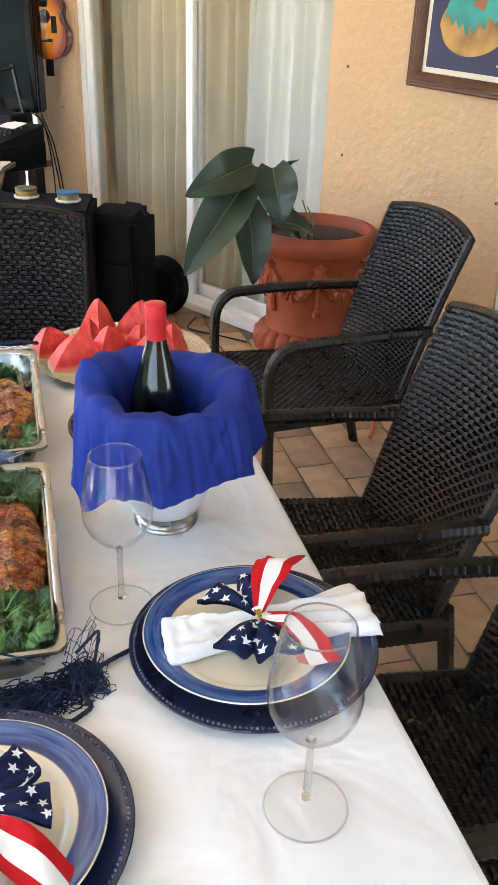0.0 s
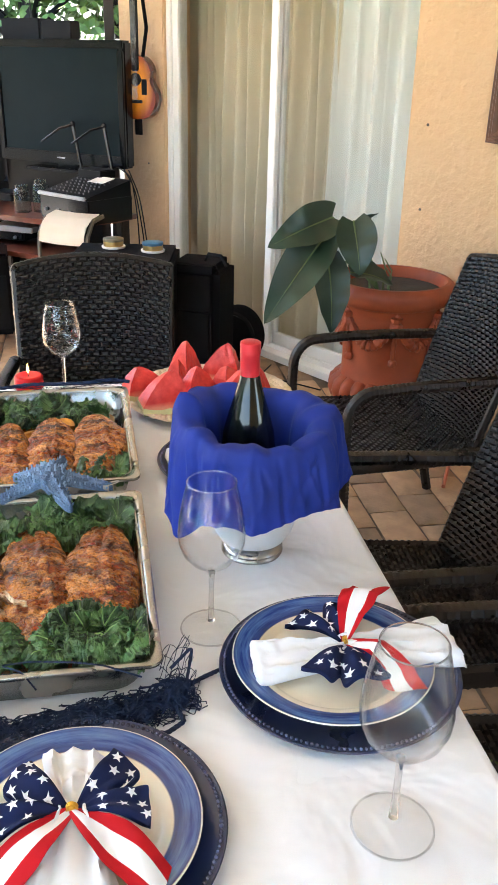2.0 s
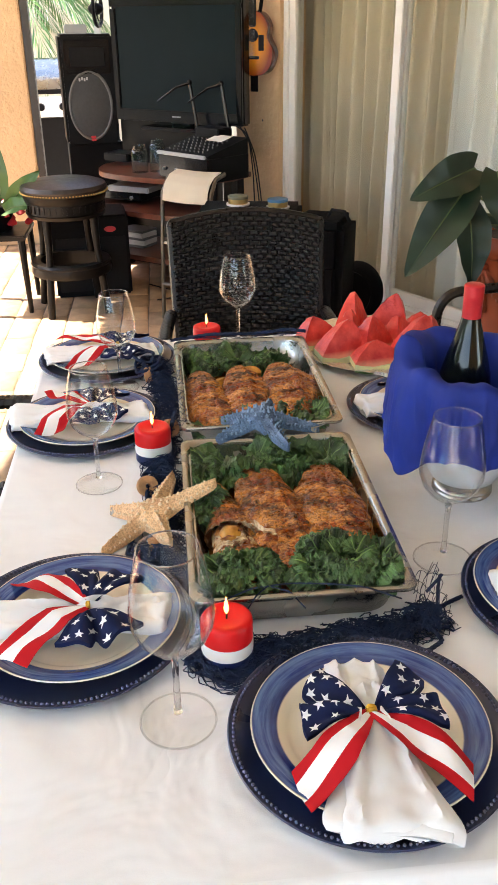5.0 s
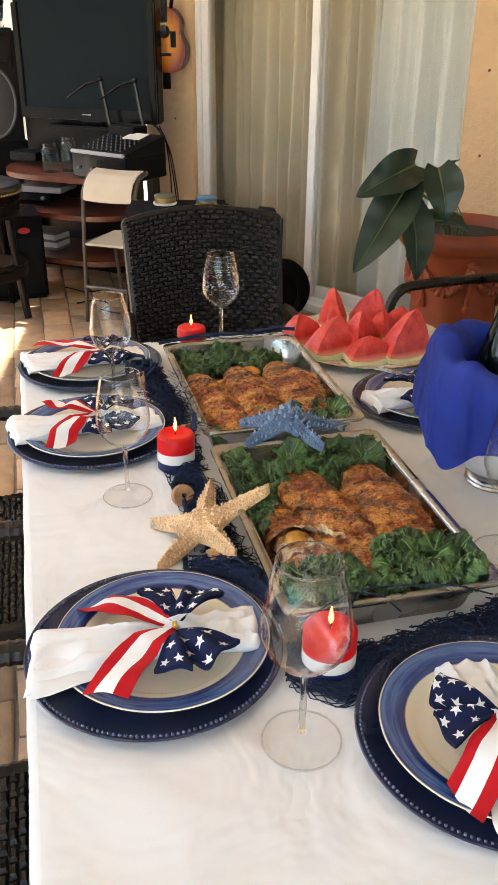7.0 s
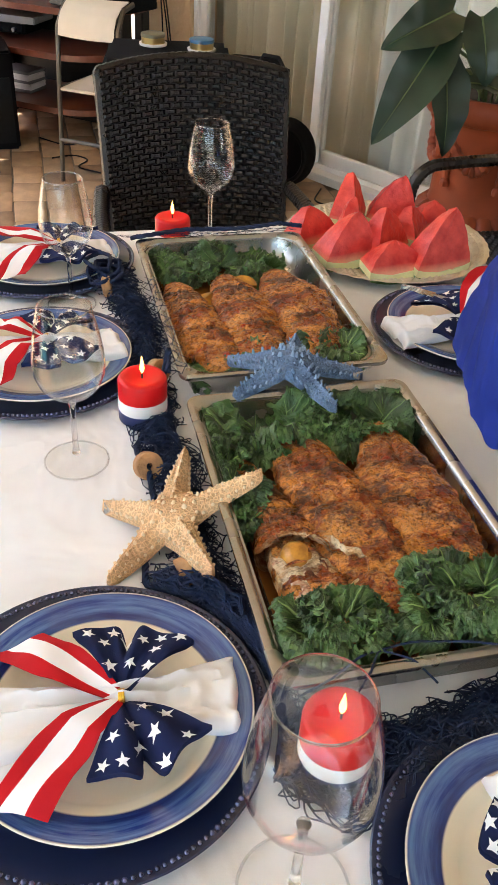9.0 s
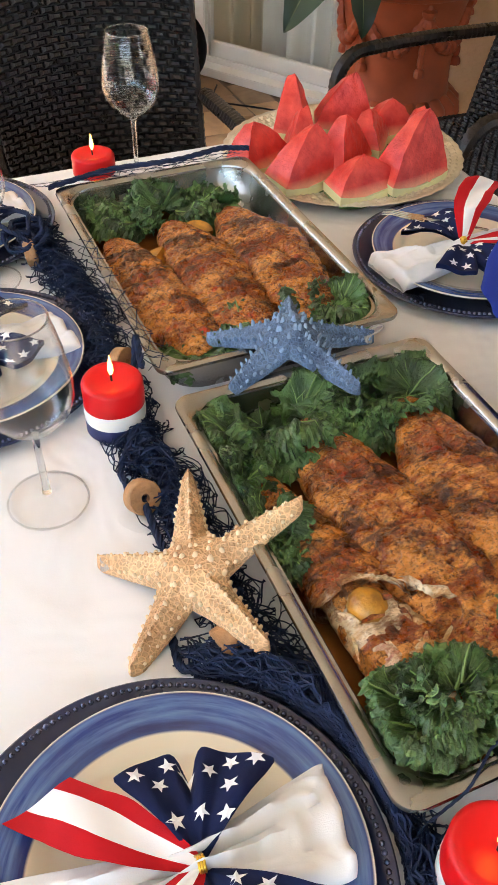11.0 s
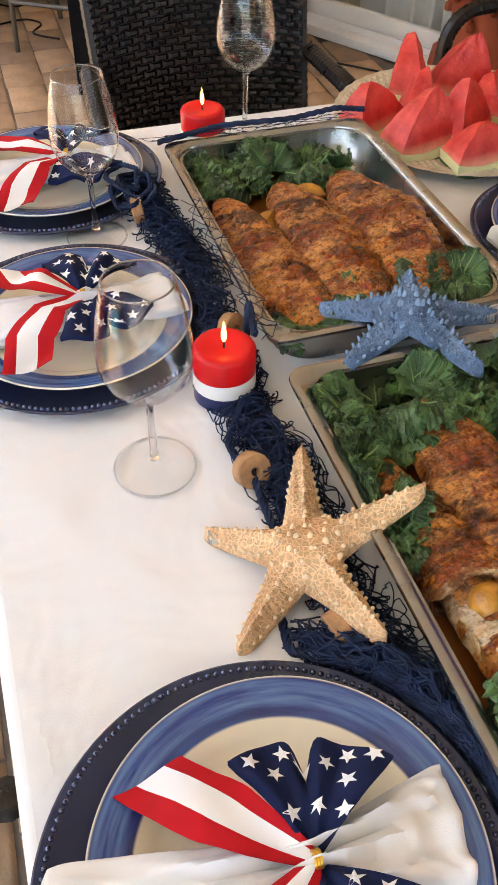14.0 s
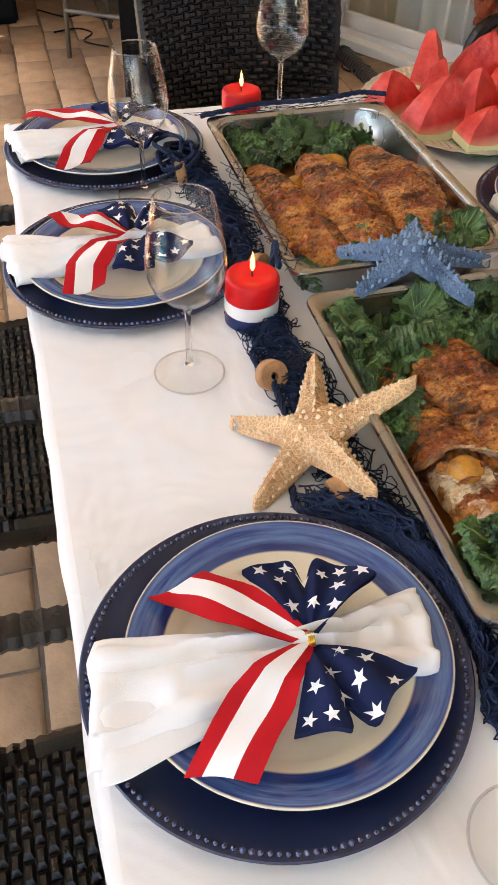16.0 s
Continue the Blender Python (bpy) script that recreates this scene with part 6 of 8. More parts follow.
for i, a in enumerate(((0.185, 2.050, 25, 0.088, 0.095, 0.045, -0.012), (0.300, 2.150, 60, 0.112, 0.085, 0.05, 0.02), (0.225, 1.955, 15, 0.105, 0.10, 0.05, 0.028), (0.268, 2.04, 70, 0.105, 0.075, 0.045, 0.0),
                       (0.398, 2.140, -20, 0.115, 0.09, 0.05, 0.02), (0.315, 1.975, 35, 0.108, 0.09, 0.05, -0.005), (0.305, 1.885, 8, 0.075, 0.105, 0.045, 0.0), (0.405, 2.040, 50, 0.085, 0.08, 0.045, -0.01),
                       (0.400, 1.890, 12, 0.128, 0.105, 0.05, 0.03), (0.462, 1.965, 60, 0.105, 0.085, 0.045, 0.0), (0.472, 2.085, -10, 0.078, 0.075, 0.045, 0.0))):
    x, y, rz, h, w, d, lean = a
    melon_wedge(x, y, rz, h * 1.06, w * 1.22, d * 1.4, lean, i + 1)

# fork on the far plate
fk = Shape().tube([(0, 0.0, 0.004), (0.0, -0.09, 0.002), (0.0, -0.105, 0.001)], 0.003, 8, flat=0.5)
fk.box((0, 0.008, 0.004), (0.020, 0.026, 0.002), 0.0009)
for q in (-0.008, -0.0027, 0.0027, 0.008):
    fk.tube([(q, 0.015, 0.004), (q, 0.045, 0.006), (q, 0.06, 0.004)], lambda t: 0.0015 * (1 - 0.5 * t), 6)
solo("fork", fk, M_steel, "small steel fork resting on a napkin", "fork", 0.315, 1.715, TZ + 0.052, 50)

# pot and plant ---------------------------------------------------------------------


def terracotta_pot(x, y):
    th = thing("terracotta_pot", "large terracotta urn with garlands and a lobed base by the door", "pot", x, y, 0)
    part("foot", Shape().lathe([(0.0, 0.0), (0.165, 0.0), (0.17, 0.02), (0.155, 0.05), (0.12, 0.09), (0.115, 0.14), (0.14, 0.17), (0.0, 0.17)], 48), M_terracotta, th)

    def lobes(a, r, z):
        return r * (1 + 0.10 * abs(math.sin(a * 11)) ** 0.8 - 0.06)
    part("lobed_bowl", Shape().lathe([(0.0, 0.16), (0.12, 0.16), (0.175, 0.175), (0.222, 0.21), (0.235, 0.25), (0.228, 0.29), (0.200, 0.315), (0.19, 0.32), (0.0, 0.32)], 176, bump=lobes), M_terracotta, th, "row of rounded lobes")
    part("body", Shape().lathe([(0.0, 0.31), (0.195, 0.31), (0.188, 0.34), (0.186, 0.40), (0.192, 0.50), (0.208, 0.60), (0.222, 0.645), (0.235, 0.655), (0.0, 0.655)], 64), M_terracotta, th)
    part("rim", Shape().lathe([(0.222, 0.645), (0.25, 0.655), (0.268, 0.68), (0.272, 0.705), (0.266, 0.728), (0.25, 0.742), (0.235, 0.742), (0.225, 0.73), (0.22, 0.70), (0.21, 0.66)], 72,
                              bump=lambda a, r, z: r * (1 + 0.008 * math.sin(a * 40 + z * 30))), M_terracotta, th, "rolled rim")
    part("soil", Shape().lathe([(0.0, 0.70), (0.12, 0.705), (0.222, 0.695), (0.222, 0.66), (0.0, 0.66)], 32), M_soil, th)
    for k in range(6):
        a0, a1 = k * math.pi / 3 + 0.35, (k + 1) * math.pi / 3 + 0.35
        swag = []
        for j in range(57):
            t = j / 56
            a = a0 + (a1 - a0) * t
            z = 0.60 - 0.11 * math.sin(t * math.pi)
            r = 0.202 + 0.10 * (z - 0.5)
            swag.append((r * math.cos(a), r * math.sin(a), z))
        part("garland", Shape().tube(swag, lambda t: (0.017 + 0.009 * math.sin(t * math.pi)) * (0.72 + 0.28 * abs(math.sin(t * 34))), 8), M_terracotta, th, "raised fruit garland")
        drop = []
        for j in range(41):
            z = 0.64 - 0.23 * j / 40
            r = 0.203 + 0.09 * (z - 0.5) if z > 0.5 else 0.199
            drop.append((r * math.cos(a0), r * math.sin(a0), z))
        part("ribbon_drop", Shape().tube(drop, lambda t: (0.026 if 0.05 < t < 0.28 else 0.013) * (0.7 + 0.3 * abs(math.sin(t * 18))) * (1 if t < 0.9 else 1.5), 8), M_terracotta, th, "raised ribbon and tassel")


terracotta_pot(1.315, 3.395)


def big_leaf(sh, root, base, tip, width, droop, up, seed):
    base, tip = Vector(base), Vector(tip)
    d = tip - base
    L = d.length
    side = d.cross(Vector(up)).normalized()
    nrm = side.cross(d).normalized()
    if nrm.z < 0:
        nrm = -nrm

    def fn(u, v):
        q = v * 2 - 1
        w = width * (math.sin(math.pi * min(1, (u * 0.92 + 0.08))) ** 0.62) * (1.18 - 0.62 * u)
        heart = -0.06 * L * (1 - u) ** 3 * abs(q) * 2
        return base + d * (u + heart / L) + side * (q * w * 0.5) + nrm * (droop * math.sin(u * math.pi) + 0.18 * w * abs(q) ** 1.3 + 0.004 * math.sin(u * 20 + seed) * abs(q))
    sh.surf(fn, 22, 13)
    sh.tube([base + d * (t / 10) + nrm * (droop * math.sin(t / 10 * math.pi) + 0.0015) for t in range(10)], lambda t: 0.004 * (1 - 0.8 * t), 5, slot=1)
    P = [Vector(root), Vector(root).lerp(base, 0.5) + Vector((0, 0, 0.05)), base]
    sh.tube([along(P, k / 10) for k in range(11)], 0.006, 6, slot=1)


M_stem = mat("leaf_stalk", (0.10, 0.14, 0.05), 0.5, vary=0.2)


def potted_plant():
    th = thing("philodendron", "broad-leaved dark green houseplant growing in the terracotta urn", "plant", 0, 0, 0)
    root = (1.24, 3.34, 0.70)
    for i, (b, t, w, dr, up) in enumerate((((0.985, 3.21, 1.025), (0.715, 3.12, 0.930), 0.165, 0.030, (0.1, -1, 0.55)),
                                           ((0.945, 3.17, 0.955), (0.698, 3.05, 0.655), 0.185, 0.030, (-0.3, -1, 0.4)),
                                           ((0.965, 3.24, 0.985), (0.745, 3.15, 0.680), 0.13, 0.020, (-0.5, -1, 0.2)),
                                           ((0.962, 3.15, 0.875), (0.968, 3.064, 0.605), 0.155, 0.020, (0.1, -1, 0.1)),
                                           ((1.045, 3.12, 1.025), (1.062, 3.04, 0.835), 0.165, 0.020, (-0.2, -1, 0.3)),
                                           ((1.078, 3.18, 0.945), (1.158, 3.169, 1.050), 0.08, 0.012, (0.8, -0.6, 0.0)),
                                           ((1.085, 3.24, 0.800), (1.245, 3.18, 0.760), 0.13, 0.018, (0.1, -0.5, 1)))):
        sh = Shape()
        big_leaf(sh, root, b, t, w, dr, up, i)
        part("leaf", sh, [M_leaf, M_stem], th, "", 70)
    st = Shape()
    for (dx, dy, h) in ((0.02, 0.0, 0.16), (0.05, 0.02, 0.13), (0.035, -0.03, 0.11), (-0.05, -0.04, 0.20)):
        st.tube([(root[0] + dx, root[1] + dy, 0.70), (root[0] + dx * 1.2, root[1] + dy, 0.70 + h * 0.6), (root[0] + dx * 0.9 - 0.02, root[1] + dy, 0.70 + h)], lambda t: 0.005 * (1 - 0.5 * t), 6)
    part("cut_stalk", st, M_stem, th)


potted_plant()

# picture on the wall ----------------------------------------------------------------
M_frame_wood = mat("carved_brown_wood", (0.11, 0.045, 0.022), 0.45, vary=0.3, scale=16, grain=0.4, grain_scale=120)
M_mat_board = mat("cream_mat_board", (0.78, 0.70, 0.58), 0.8, vary=0.03)
M_p_navy = mat("navy_paint", (0.018, 0.022, 0.075), 0.5, vary=0.15, scale=8)
M_p_teal = mat("teal_paint", (0.03, 0.30, 0.27), 0.5, vary=0.35, scale=7)
M_p_ochre = mat("ochre_paint", (0.20, 0.09, 0.03), 0.5, vary=0.3, scale=6, second=(0.72, 0.42, 0.10))
M_p_lime = mat("lime_paint", (0.50, 0.50, 0.13), 0.5, vary=0.2, scale=6)
M_p_pink = mat("pink_paint", (0.70, 0.16, 0.32), 0.5, vary=0.2, scale=8)
M_p_brown = mat("umber_paint", (0.27, 0.10, 0.05), 0.5, vary=0.3, scale=8)


def picture():
    th = thing("framed_picture", "abstract painting of coloured shapes in a carved brown frame", "picture")
    th.matrix_basis = wall_pose(1.287, -0.004, 1.288) @ pose(0, 0, 0, 3.0, 2.6, 0)
    w, h, b = 0.50, 0.62, 0.055
    fr = Shape()
    for (a0, a1) in (((0, 0), (w, 0)), ((w, 0), (w, h)), ((w, h), (0, h)), ((0, h), (0, 0))):
        dx, dz = a1[0] - a0[0], a1[1] - a0[1]
        L = math.hypot(dx, dz)
        ux, uz = dx / L, dz / L
        nx, nz = -uz, ux
        prof = [(0.0, 0.0), (0.0, 0.03), (0.006, 0.036), (0.014, 0.034), (0.018, 0.038), (0.026, 0.035), (0.030, 0.038), (0.038, 0.033), (0.044, 0.028), (b, 0.018), (b, 0.0)]
        pts = []
        for e in (0, 1):
            for o, d in prof:
                t = o if e == 0 else L - o
                pts.append((a0[0] + ux * t + nx * o, -d - 0.002, a0[1] + uz * t + nz * o))
        fr.quadgrid(pts, 2, len(prof), flip=True)
    part("frame", fr, M_frame_wood, th, "carved brown wooden frame", 30)
    part("mat_board", Shape().box((w / 2, -0.008, h / 2), (w - 0.09, 0.008, h - 0.09), 0), M_mat_board, th)
    cx, cz = w / 2, h / 2

    def flat(name, pts, y, m):
        sh = Shape().face([(px, y, pz) for px, pz in pts])
        sh.face([(px, y + 0.0008, pz) for px, pz in reversed(pts)])
        part(name, sh, m, th, "", 0)
    i0, i1, j0, j1 = 0.072, w - 0.072, 0.075, h - 0.072
    flat("canvas", [(i0, j0), (i1, j0), (i1, j1), (i0, j1)], -0.0135, M_p_navy)
    orb = [(cx + 0.02 + 0.148 * math.cos(a) * (1.05 if math.sin(a) > 0 else 1), 0.245 + 0.115 * math.sin(a) + 0.02 * math.cos(a)) for a in [k / 40 * 6.283 for k in range(40)]]
    flat("ochre_bowl", orb, -0.0150, M_p_ochre)
    flat("lime_oval", [(cx - 0.085 + 0.06 * math.cos(a), 0.42 + 0.11 * math.sin(a)) for a in [k / 30 * 6.283 for k in range(30)]], -0.0147, M_p_lime)
    top = [(cx + 0.01 + 0.125 * math.cos(a), 0.265 + 0.115 * math.sin(a)) for a in [math.pi * k / 20 for k in range(21)]]
    drip = [(-0.115, 0.245), (-0.10, 0.265), (-0.085, 0.225), (-0.068, 0.25), (-0.05, 0.215), (-0.035, 0.24), (-0.018, 0.195), (-0.002, 0.235), (0.02, 0.205), (0.03, 0.25), (0.06, 0.225), (0.07, 0.27), (0.10, 0.25), (0.125, 0.28)]
    flat("teal_splash", top + [(cx + px, pz) for px, pz in drip], -0.0156, M_p_teal)
    flat("umber_stroke", [(cx + 0.0, 0.30), (cx + 0.045, 0.285), (cx + 0.085, 0.42), (cx + 0.075, 0.50), (cx + 0.03, 0.50), (cx + 0.03, 0.39)], -0.0162, M_p_brown)
    flat("pink_patch", [(cx - 0.03, 0.40), (cx + 0.02, 0.42), (cx + 0.03, 0.52), (cx - 0.03, 0.53)], -0.0159, M_p_pink)
    flat("pink_patch", [(cx + 0.09, 0.40), (cx + 0.135, 0.43), (cx + 0.14, 0.53), (cx + 0.085, 0.53)], -0.0159, M_p_pink)
    sig = Shape()
    for k in range(4):
        sig.box((i1 - 0.045 + 0.009 * k, -0.0150, j0 + 0.035 + 0.003 * (k % 2)), (0.006, 0.0006, 0.007), 0)
    part("signature_bar", sig, M_mat_board, th)


picture()

# old screw holes in the wall
for (s, z) in ((0.958, 1.331), (0.961, 0.971), (1.747, 0.893), (-1.205, 0.962)):
    ob = solo("wall_screw", Shape().lathe([(0.0, 0.0), (0.007, 0.0), (0.006, 0.003), (0.0, 0.004)], 10), M_tan_metal, "small rusty screw head in the stucco", "screw", group="wall screws")
    ob.matrix_basis = wall_pose(s, -0.0005, z) @ pose(0, 0, 0, 90, 0, 0)

# guitar -------------------------------------------------------------------------------
M_sunburst = mat("amber_guitar_top", (0.70, 0.25, 0.02), 0.18, vary=0.15, scale=5, coat=0.6, rvary=0.03)
_n, _l, _b = nodes_of(M_sunburst)
_tc = _n.new("ShaderNodeTexCoord")
_mp = _n.new("ShaderNodeMapping")
_mp.inputs["Scale"].default_value = (8.6, 0.0, 5.4)
_l.new(_tc.outputs["Object"], _mp.inputs["Vector"])
_ln = _n.new("ShaderNodeVectorMath")
_ln.operation = "LENGTH"
_l.new(_mp.outputs[0], _ln.inputs[0])
_rp = _n.new("ShaderNodeValToRGB")
_rp.color_ramp.elements[0].position, _rp.color_ramp.elements[0].color = 0.45, (0.75, 0.27, 0.02, 1)
_rp.color_ramp.elements[1].position, _rp.color_ramp.elements[1].color = 1.0, (0.20, 0.02, 0.008, 1)
_l.new(_ln.outputs["Value"], _rp.inputs["Fac"])
_l.new(_rp.outputs["Color"], _b.inputs["Base Color"])
M_guitar_side = mat("dark_red_guitar_side", (0.09, 0.018, 0.01), 0.22, vary=0.2, coat=0.5)


def guitar():
    th = thing("guitar", "small amber sunburst acoustic guitar hanging on the stucco wall", "guitar")
    th.matrix_basis = wall_pose(-1.145, -0.075, 1.405, 28)
    def outline(k, n=56):
        a = k / n * 2 * math.pi
        z = 0.175 * math.sin(a)
        w = 0.128 - 0.022 * math.sin(a) - 0.030 * math.exp(-((z - 0.035) / 0.045) ** 2)
        return (w * math.copysign(abs(math.cos(a)) ** 0.75, math.cos(a)), z)
    O = [outline(k) for k in range(56)]
    rings = [(0.97, 0.0), (1.0, 0.003), (1.0, 0.077), (0.985, 0.08)]
    pts = []
    for s, d in rings:
        pts += [(x * s, -d, z * s) for x, z in O]
    sh = Shape().quadgrid(pts, 4, 56, False, True, flip=True)
    part("body", sh, M_guitar_side, th, "dark red sides", 40)
    top = Shape().face([(x * 0.985, -0.0802, z * 0.985) for x, z in O])
    part("soundboard", top, M_sunburst, th, "amber sunburst top", 0)
    # no opening is cut; a flat black disc paints the hole's inner shade
    ring = [(0.036 * math.cos(k / 24 * 6.283), -0.0812, 0.045 + 0.036 * math.sin(k / 24 * 6.283)) for k in range(24)]
    part("sound_hole", Shape().face(ring), M_black, th, "flat black disc standing in for the sound hole's shade", 0)
    part("pickguard", Shape().box((0.055, -0.0815, 0.005), (0.035, 0.002, 0.085), 0.0008, 0), M_black, th)
    part("bridge", Shape().box((0, -0.085, -0.075), (0.085, 0.010, 0.018), 0.003), M_black_wood, th)
    part("neck", Shape().box((0, -0.082, 0.30), (0.045, 0.024, 0.42), 0.006), M_black_wood, th)
    part("headstock", Shape().box((0, -0.074, 0.565), (0.06, 0.018, 0.12), 0.006), M_black_wood, th)
    stg = Shape()
    for k in range(6):
        stg.tube([(-0.016 + 0.0064 * k, -0.0925, -0.075), (-0.014 + 0.0056 * k, -0.0955, 0.51)], 0.0006, 4)
    part("string", stg, M_steel, th)
    part("strap", Shape().box((-0.01, -0.04, -0.215), (0.05, 0.006, 0.10), 0.002), M_black_cloth, th, "black strap end")
    part("strap", Shape().tube([(0.03, -0.04, 0.17), (0.055, -0.035, 0.32), (0.02, -0.03, 0.55), (0.0, -0.03, 0.62)], 0.012, 6, flat=0.3), M_black_cloth, th, "black strap")


guitar()

# television corner ---------------------------------------------------------------------
M_screen = mat("dark_tv_screen", (0.010, 0.016, 0.019), 0.16, vary=0.05, spec=0.10, rvary=0.02)
M_piano_black = mat("glossy_black", (0.006, 0.006, 0.007), 0.15, vary=0.1, spec=0.35)
M_grille = mat("dark_grille_cloth", (0.008, 0.008, 0.009), 0.6, vary=0.2, scale=40, grain=0.5, grain_scale=500, spec=0.15)
M_silver = mat("silver_plastic", (0.42, 0.42, 0.42), 0.35, 0.4, vary=0.1)
M_red_badge = mat("red_badge", (0.55, 0.03, 0.04), 0.4, vary=0.1)
M_paper = mat("white_paper", (0.75, 0.73, 0.70), 0.8, vary=0.05)
TVX0, TVY0, TVX1, TVY1 = -0.480, 5.93, 0.292, 5.33
TV_RZ = math.degrees(math.atan2(TVY1 - TVY0, TVX1 - TVX0))
TV_W = math.hypot(TVX1 - TVX0, TVY1 - TVY0)


def television():
    th = thing("television", "large black flat television with a dark screen on a stand", "television", (TVX0 + TVX1) / 2, (TVY0 + TVY1) / 2, 0.955, TV_RZ)
    w, h = TV_W, 0.70
    part("case", Shape().box((0, 0.045, h / 2), (w, 0.08, h), 0.012), M_piano_black, th)
    fr = Shape()
    fr.box((0, -0.002, 0.035), (w, 0.02, 0.07), 0.006).box((0, -0.002, h - 0.022), (w, 0.02, 0.044), 0.006).box((-w / 2 + 0.022, -0.002, h / 2), (0.044, 0.02, h - 0.114), 0.005).box((w / 2 - 0.022, -0.002, h / 2), (0.044, 0.02, h - 0.114), 0.005)
    part("bezel", fr, M_piano_black, th)
    part("screen", Shape().box((0, 0.002, h / 2 + 0.012), (w - 0.09, 0.006, h - 0.11), 0.001), M_screen, th, "dark switched-off screen")
    lg = Shape()
    for k in range(8):
        lg.box((-0.028 + 0.008 * k, -0.0125, 0.035), (0.005, 0.001, 0.008), 0)
    part("maker_mark", lg, M_silver, th, "small silver mark")
    part("stand", Shape().box((0, 0.05, -0.035), (0.5, 0.24, 0.02), 0.006).box((0, 0.06, 0.0), (0.16, 0.05, 0.08), 0.01), M_piano_black, th)
    return th


television()


def in_tv(x, y, z, rz=0):
    return pose((TVX0 + TVX1) / 2, (TVY0 + TVY1) / 2, 0, 0, 0, TV_RZ) @ pose(x, y, z, 0, 0, rz)


def box_thing(name, label, cat, m, size, mat_, r=0.006, group=""):
    ob = part(name, Shape().box((0, 0, size[2] / 2), size, r), mat_)
    ob.matrix_basis = m
    return tagged(ob, label, cat, group)


def boom_arm(x, tip):
    """A black jointed arm that rises behind the mixer and reaches across the screen."""
    th = thing("boom_arm", "thin black jointed boom arm, one of two standing for an arm and its screen reflection", "stand", group="boom arms")
    th.matrix_basis = in_tv(x, -0.075, 0.90)
    part("post", Shape().tube([(0.055, 0, 0.0), (0.05, 0, 0.04), (0.0, 0, 0.30)], 0.011, 8), M_piano_black, th)
    part("arm", Shape().tube([(0.005, 0, 0.295), (-0.09, -0.01, 0.27), (tip, -0.03, 0.19)], lambda t: 0.017 - 0.009 * t, 8, flat=0.6), M_piano_black, th)
    part("joint", Shape().ball((0.0, 0, 0.298), (0.017, 0.017, 0.017), 12, 8), M_piano_black, th)


# two solid arms: one stands in for the other's reflection in the screen
boom_arm(0.155, -0.22)
boom_arm(0.385, -0.22)

# boxes on top of and behind the television
box_thing("bookshelf_speaker", "black box loudspeaker behind the television's top", "speaker", in_tv(-0.33, 0.16, 1.53), (0.30, 0.16, 0.24), M_black)
box_thing("centre_speaker", "small black loudspeaker on top of the television", "speaker", in_tv(0.0, 0.06, 1.655), (0.22, 0.09, 0.10), M_black)
box_thing("equipment_cabinet", "tall black cabinet behind the television", "cabinet", in_tv(-0.18, 0.22, 0), (0.62, 0.16, 1.50), M_black_wood)


def media_rack():
    th = thing("media_rack", "black media rack with curved red-brown shelves", "shelf")
    th.matrix_basis = in_tv(-0.02, -0.10, 0)
    for z in (0.20, 0.47, 0.685):
        def fn(u, v):
            x = (u - 0.5) * 1.02
            y = -0.30 * (1 - (2 * u - 1) ** 4) - 0.02
            return x, y
        fr = [fn(k / 30, 0) for k in range(31)]
        ol = fr + [(0.51, 0.18), (-0.51, 0.18)]
        sh = Shape().face([(x, y, z) for x, y in ol]).face([(x, y, z - 0.03) for x, y in reversed(ol)])
        n = len(ol)
        for k in range(n):
            (a, b), (c, d) = ol[k], ol[(k + 1) % n]
            sh.face(((a, b, z - 0.03), (c, d, z - 0.03), (c, d, z), (a, b, z)))
        part("shelf", sh, M_red_wood, th, "curved red-brown shelf", 30)
    for x in (-0.46, 0.46):
        part("post", Shape().box((x, 0.1, 0.34), (0.05, 0.08, 0.68), 0.006), M_black_wood, th)
    part("back_panel", Shape().box((-0.12, 0.17, 0.475), (0.76, 0.02, 0.95), 0.004), M_black_wood, th)


media_rack()


def receiver(m, size, label, knobs=4):
    th = thing("audio_receiver", label, "receiver", group="audio devices")
    th.matrix_basis = m
    w, d, h = size
    part("case", Shape().box((0, 0, h / 2), size, 0.005), M_black, th)
    part("front_plate", Shape().box((0, -d / 2 - 0.004, h / 2), (w - 0.01, 0.01, h - 0.012), 0.003), M_piano_black, th)
    for k in range(knobs):
        kb = part("knob", Shape().lathe([(0, 0), (0.011, 0), (0.010, 0.014), (0, 0.014)], 14), M_grey, th)
        kb.matrix_basis = pose(-w / 2 + 0.06 + k * (w - 0.12) / max(1, knobs - 1), -d / 2 - 0.009, h * 0.4, 90, 0, 0)


receiver(in_tv(0.36, -0.24, 0.690, -11), (0.43, 0.33, 0.14), "black audio receiver on the media rack")
receiver(in_tv(-0.32, -0.15, 0.50, 5), (0.36, 0.25, 0.055), "silver disc player on a rack shelf", 2)
box_thing("set_top_box", "small black set-top box on the rack", "box", in_tv(-0.40, -0.08, 0.715), (0.2, 0.16, 0.05), M_black)
box_thing("disc_player", "grey disc player lying on the rack", "player", in_tv(-0.22, -0.18, 0.556, 8), (0.30, 0.22, 0.035), M_silver)


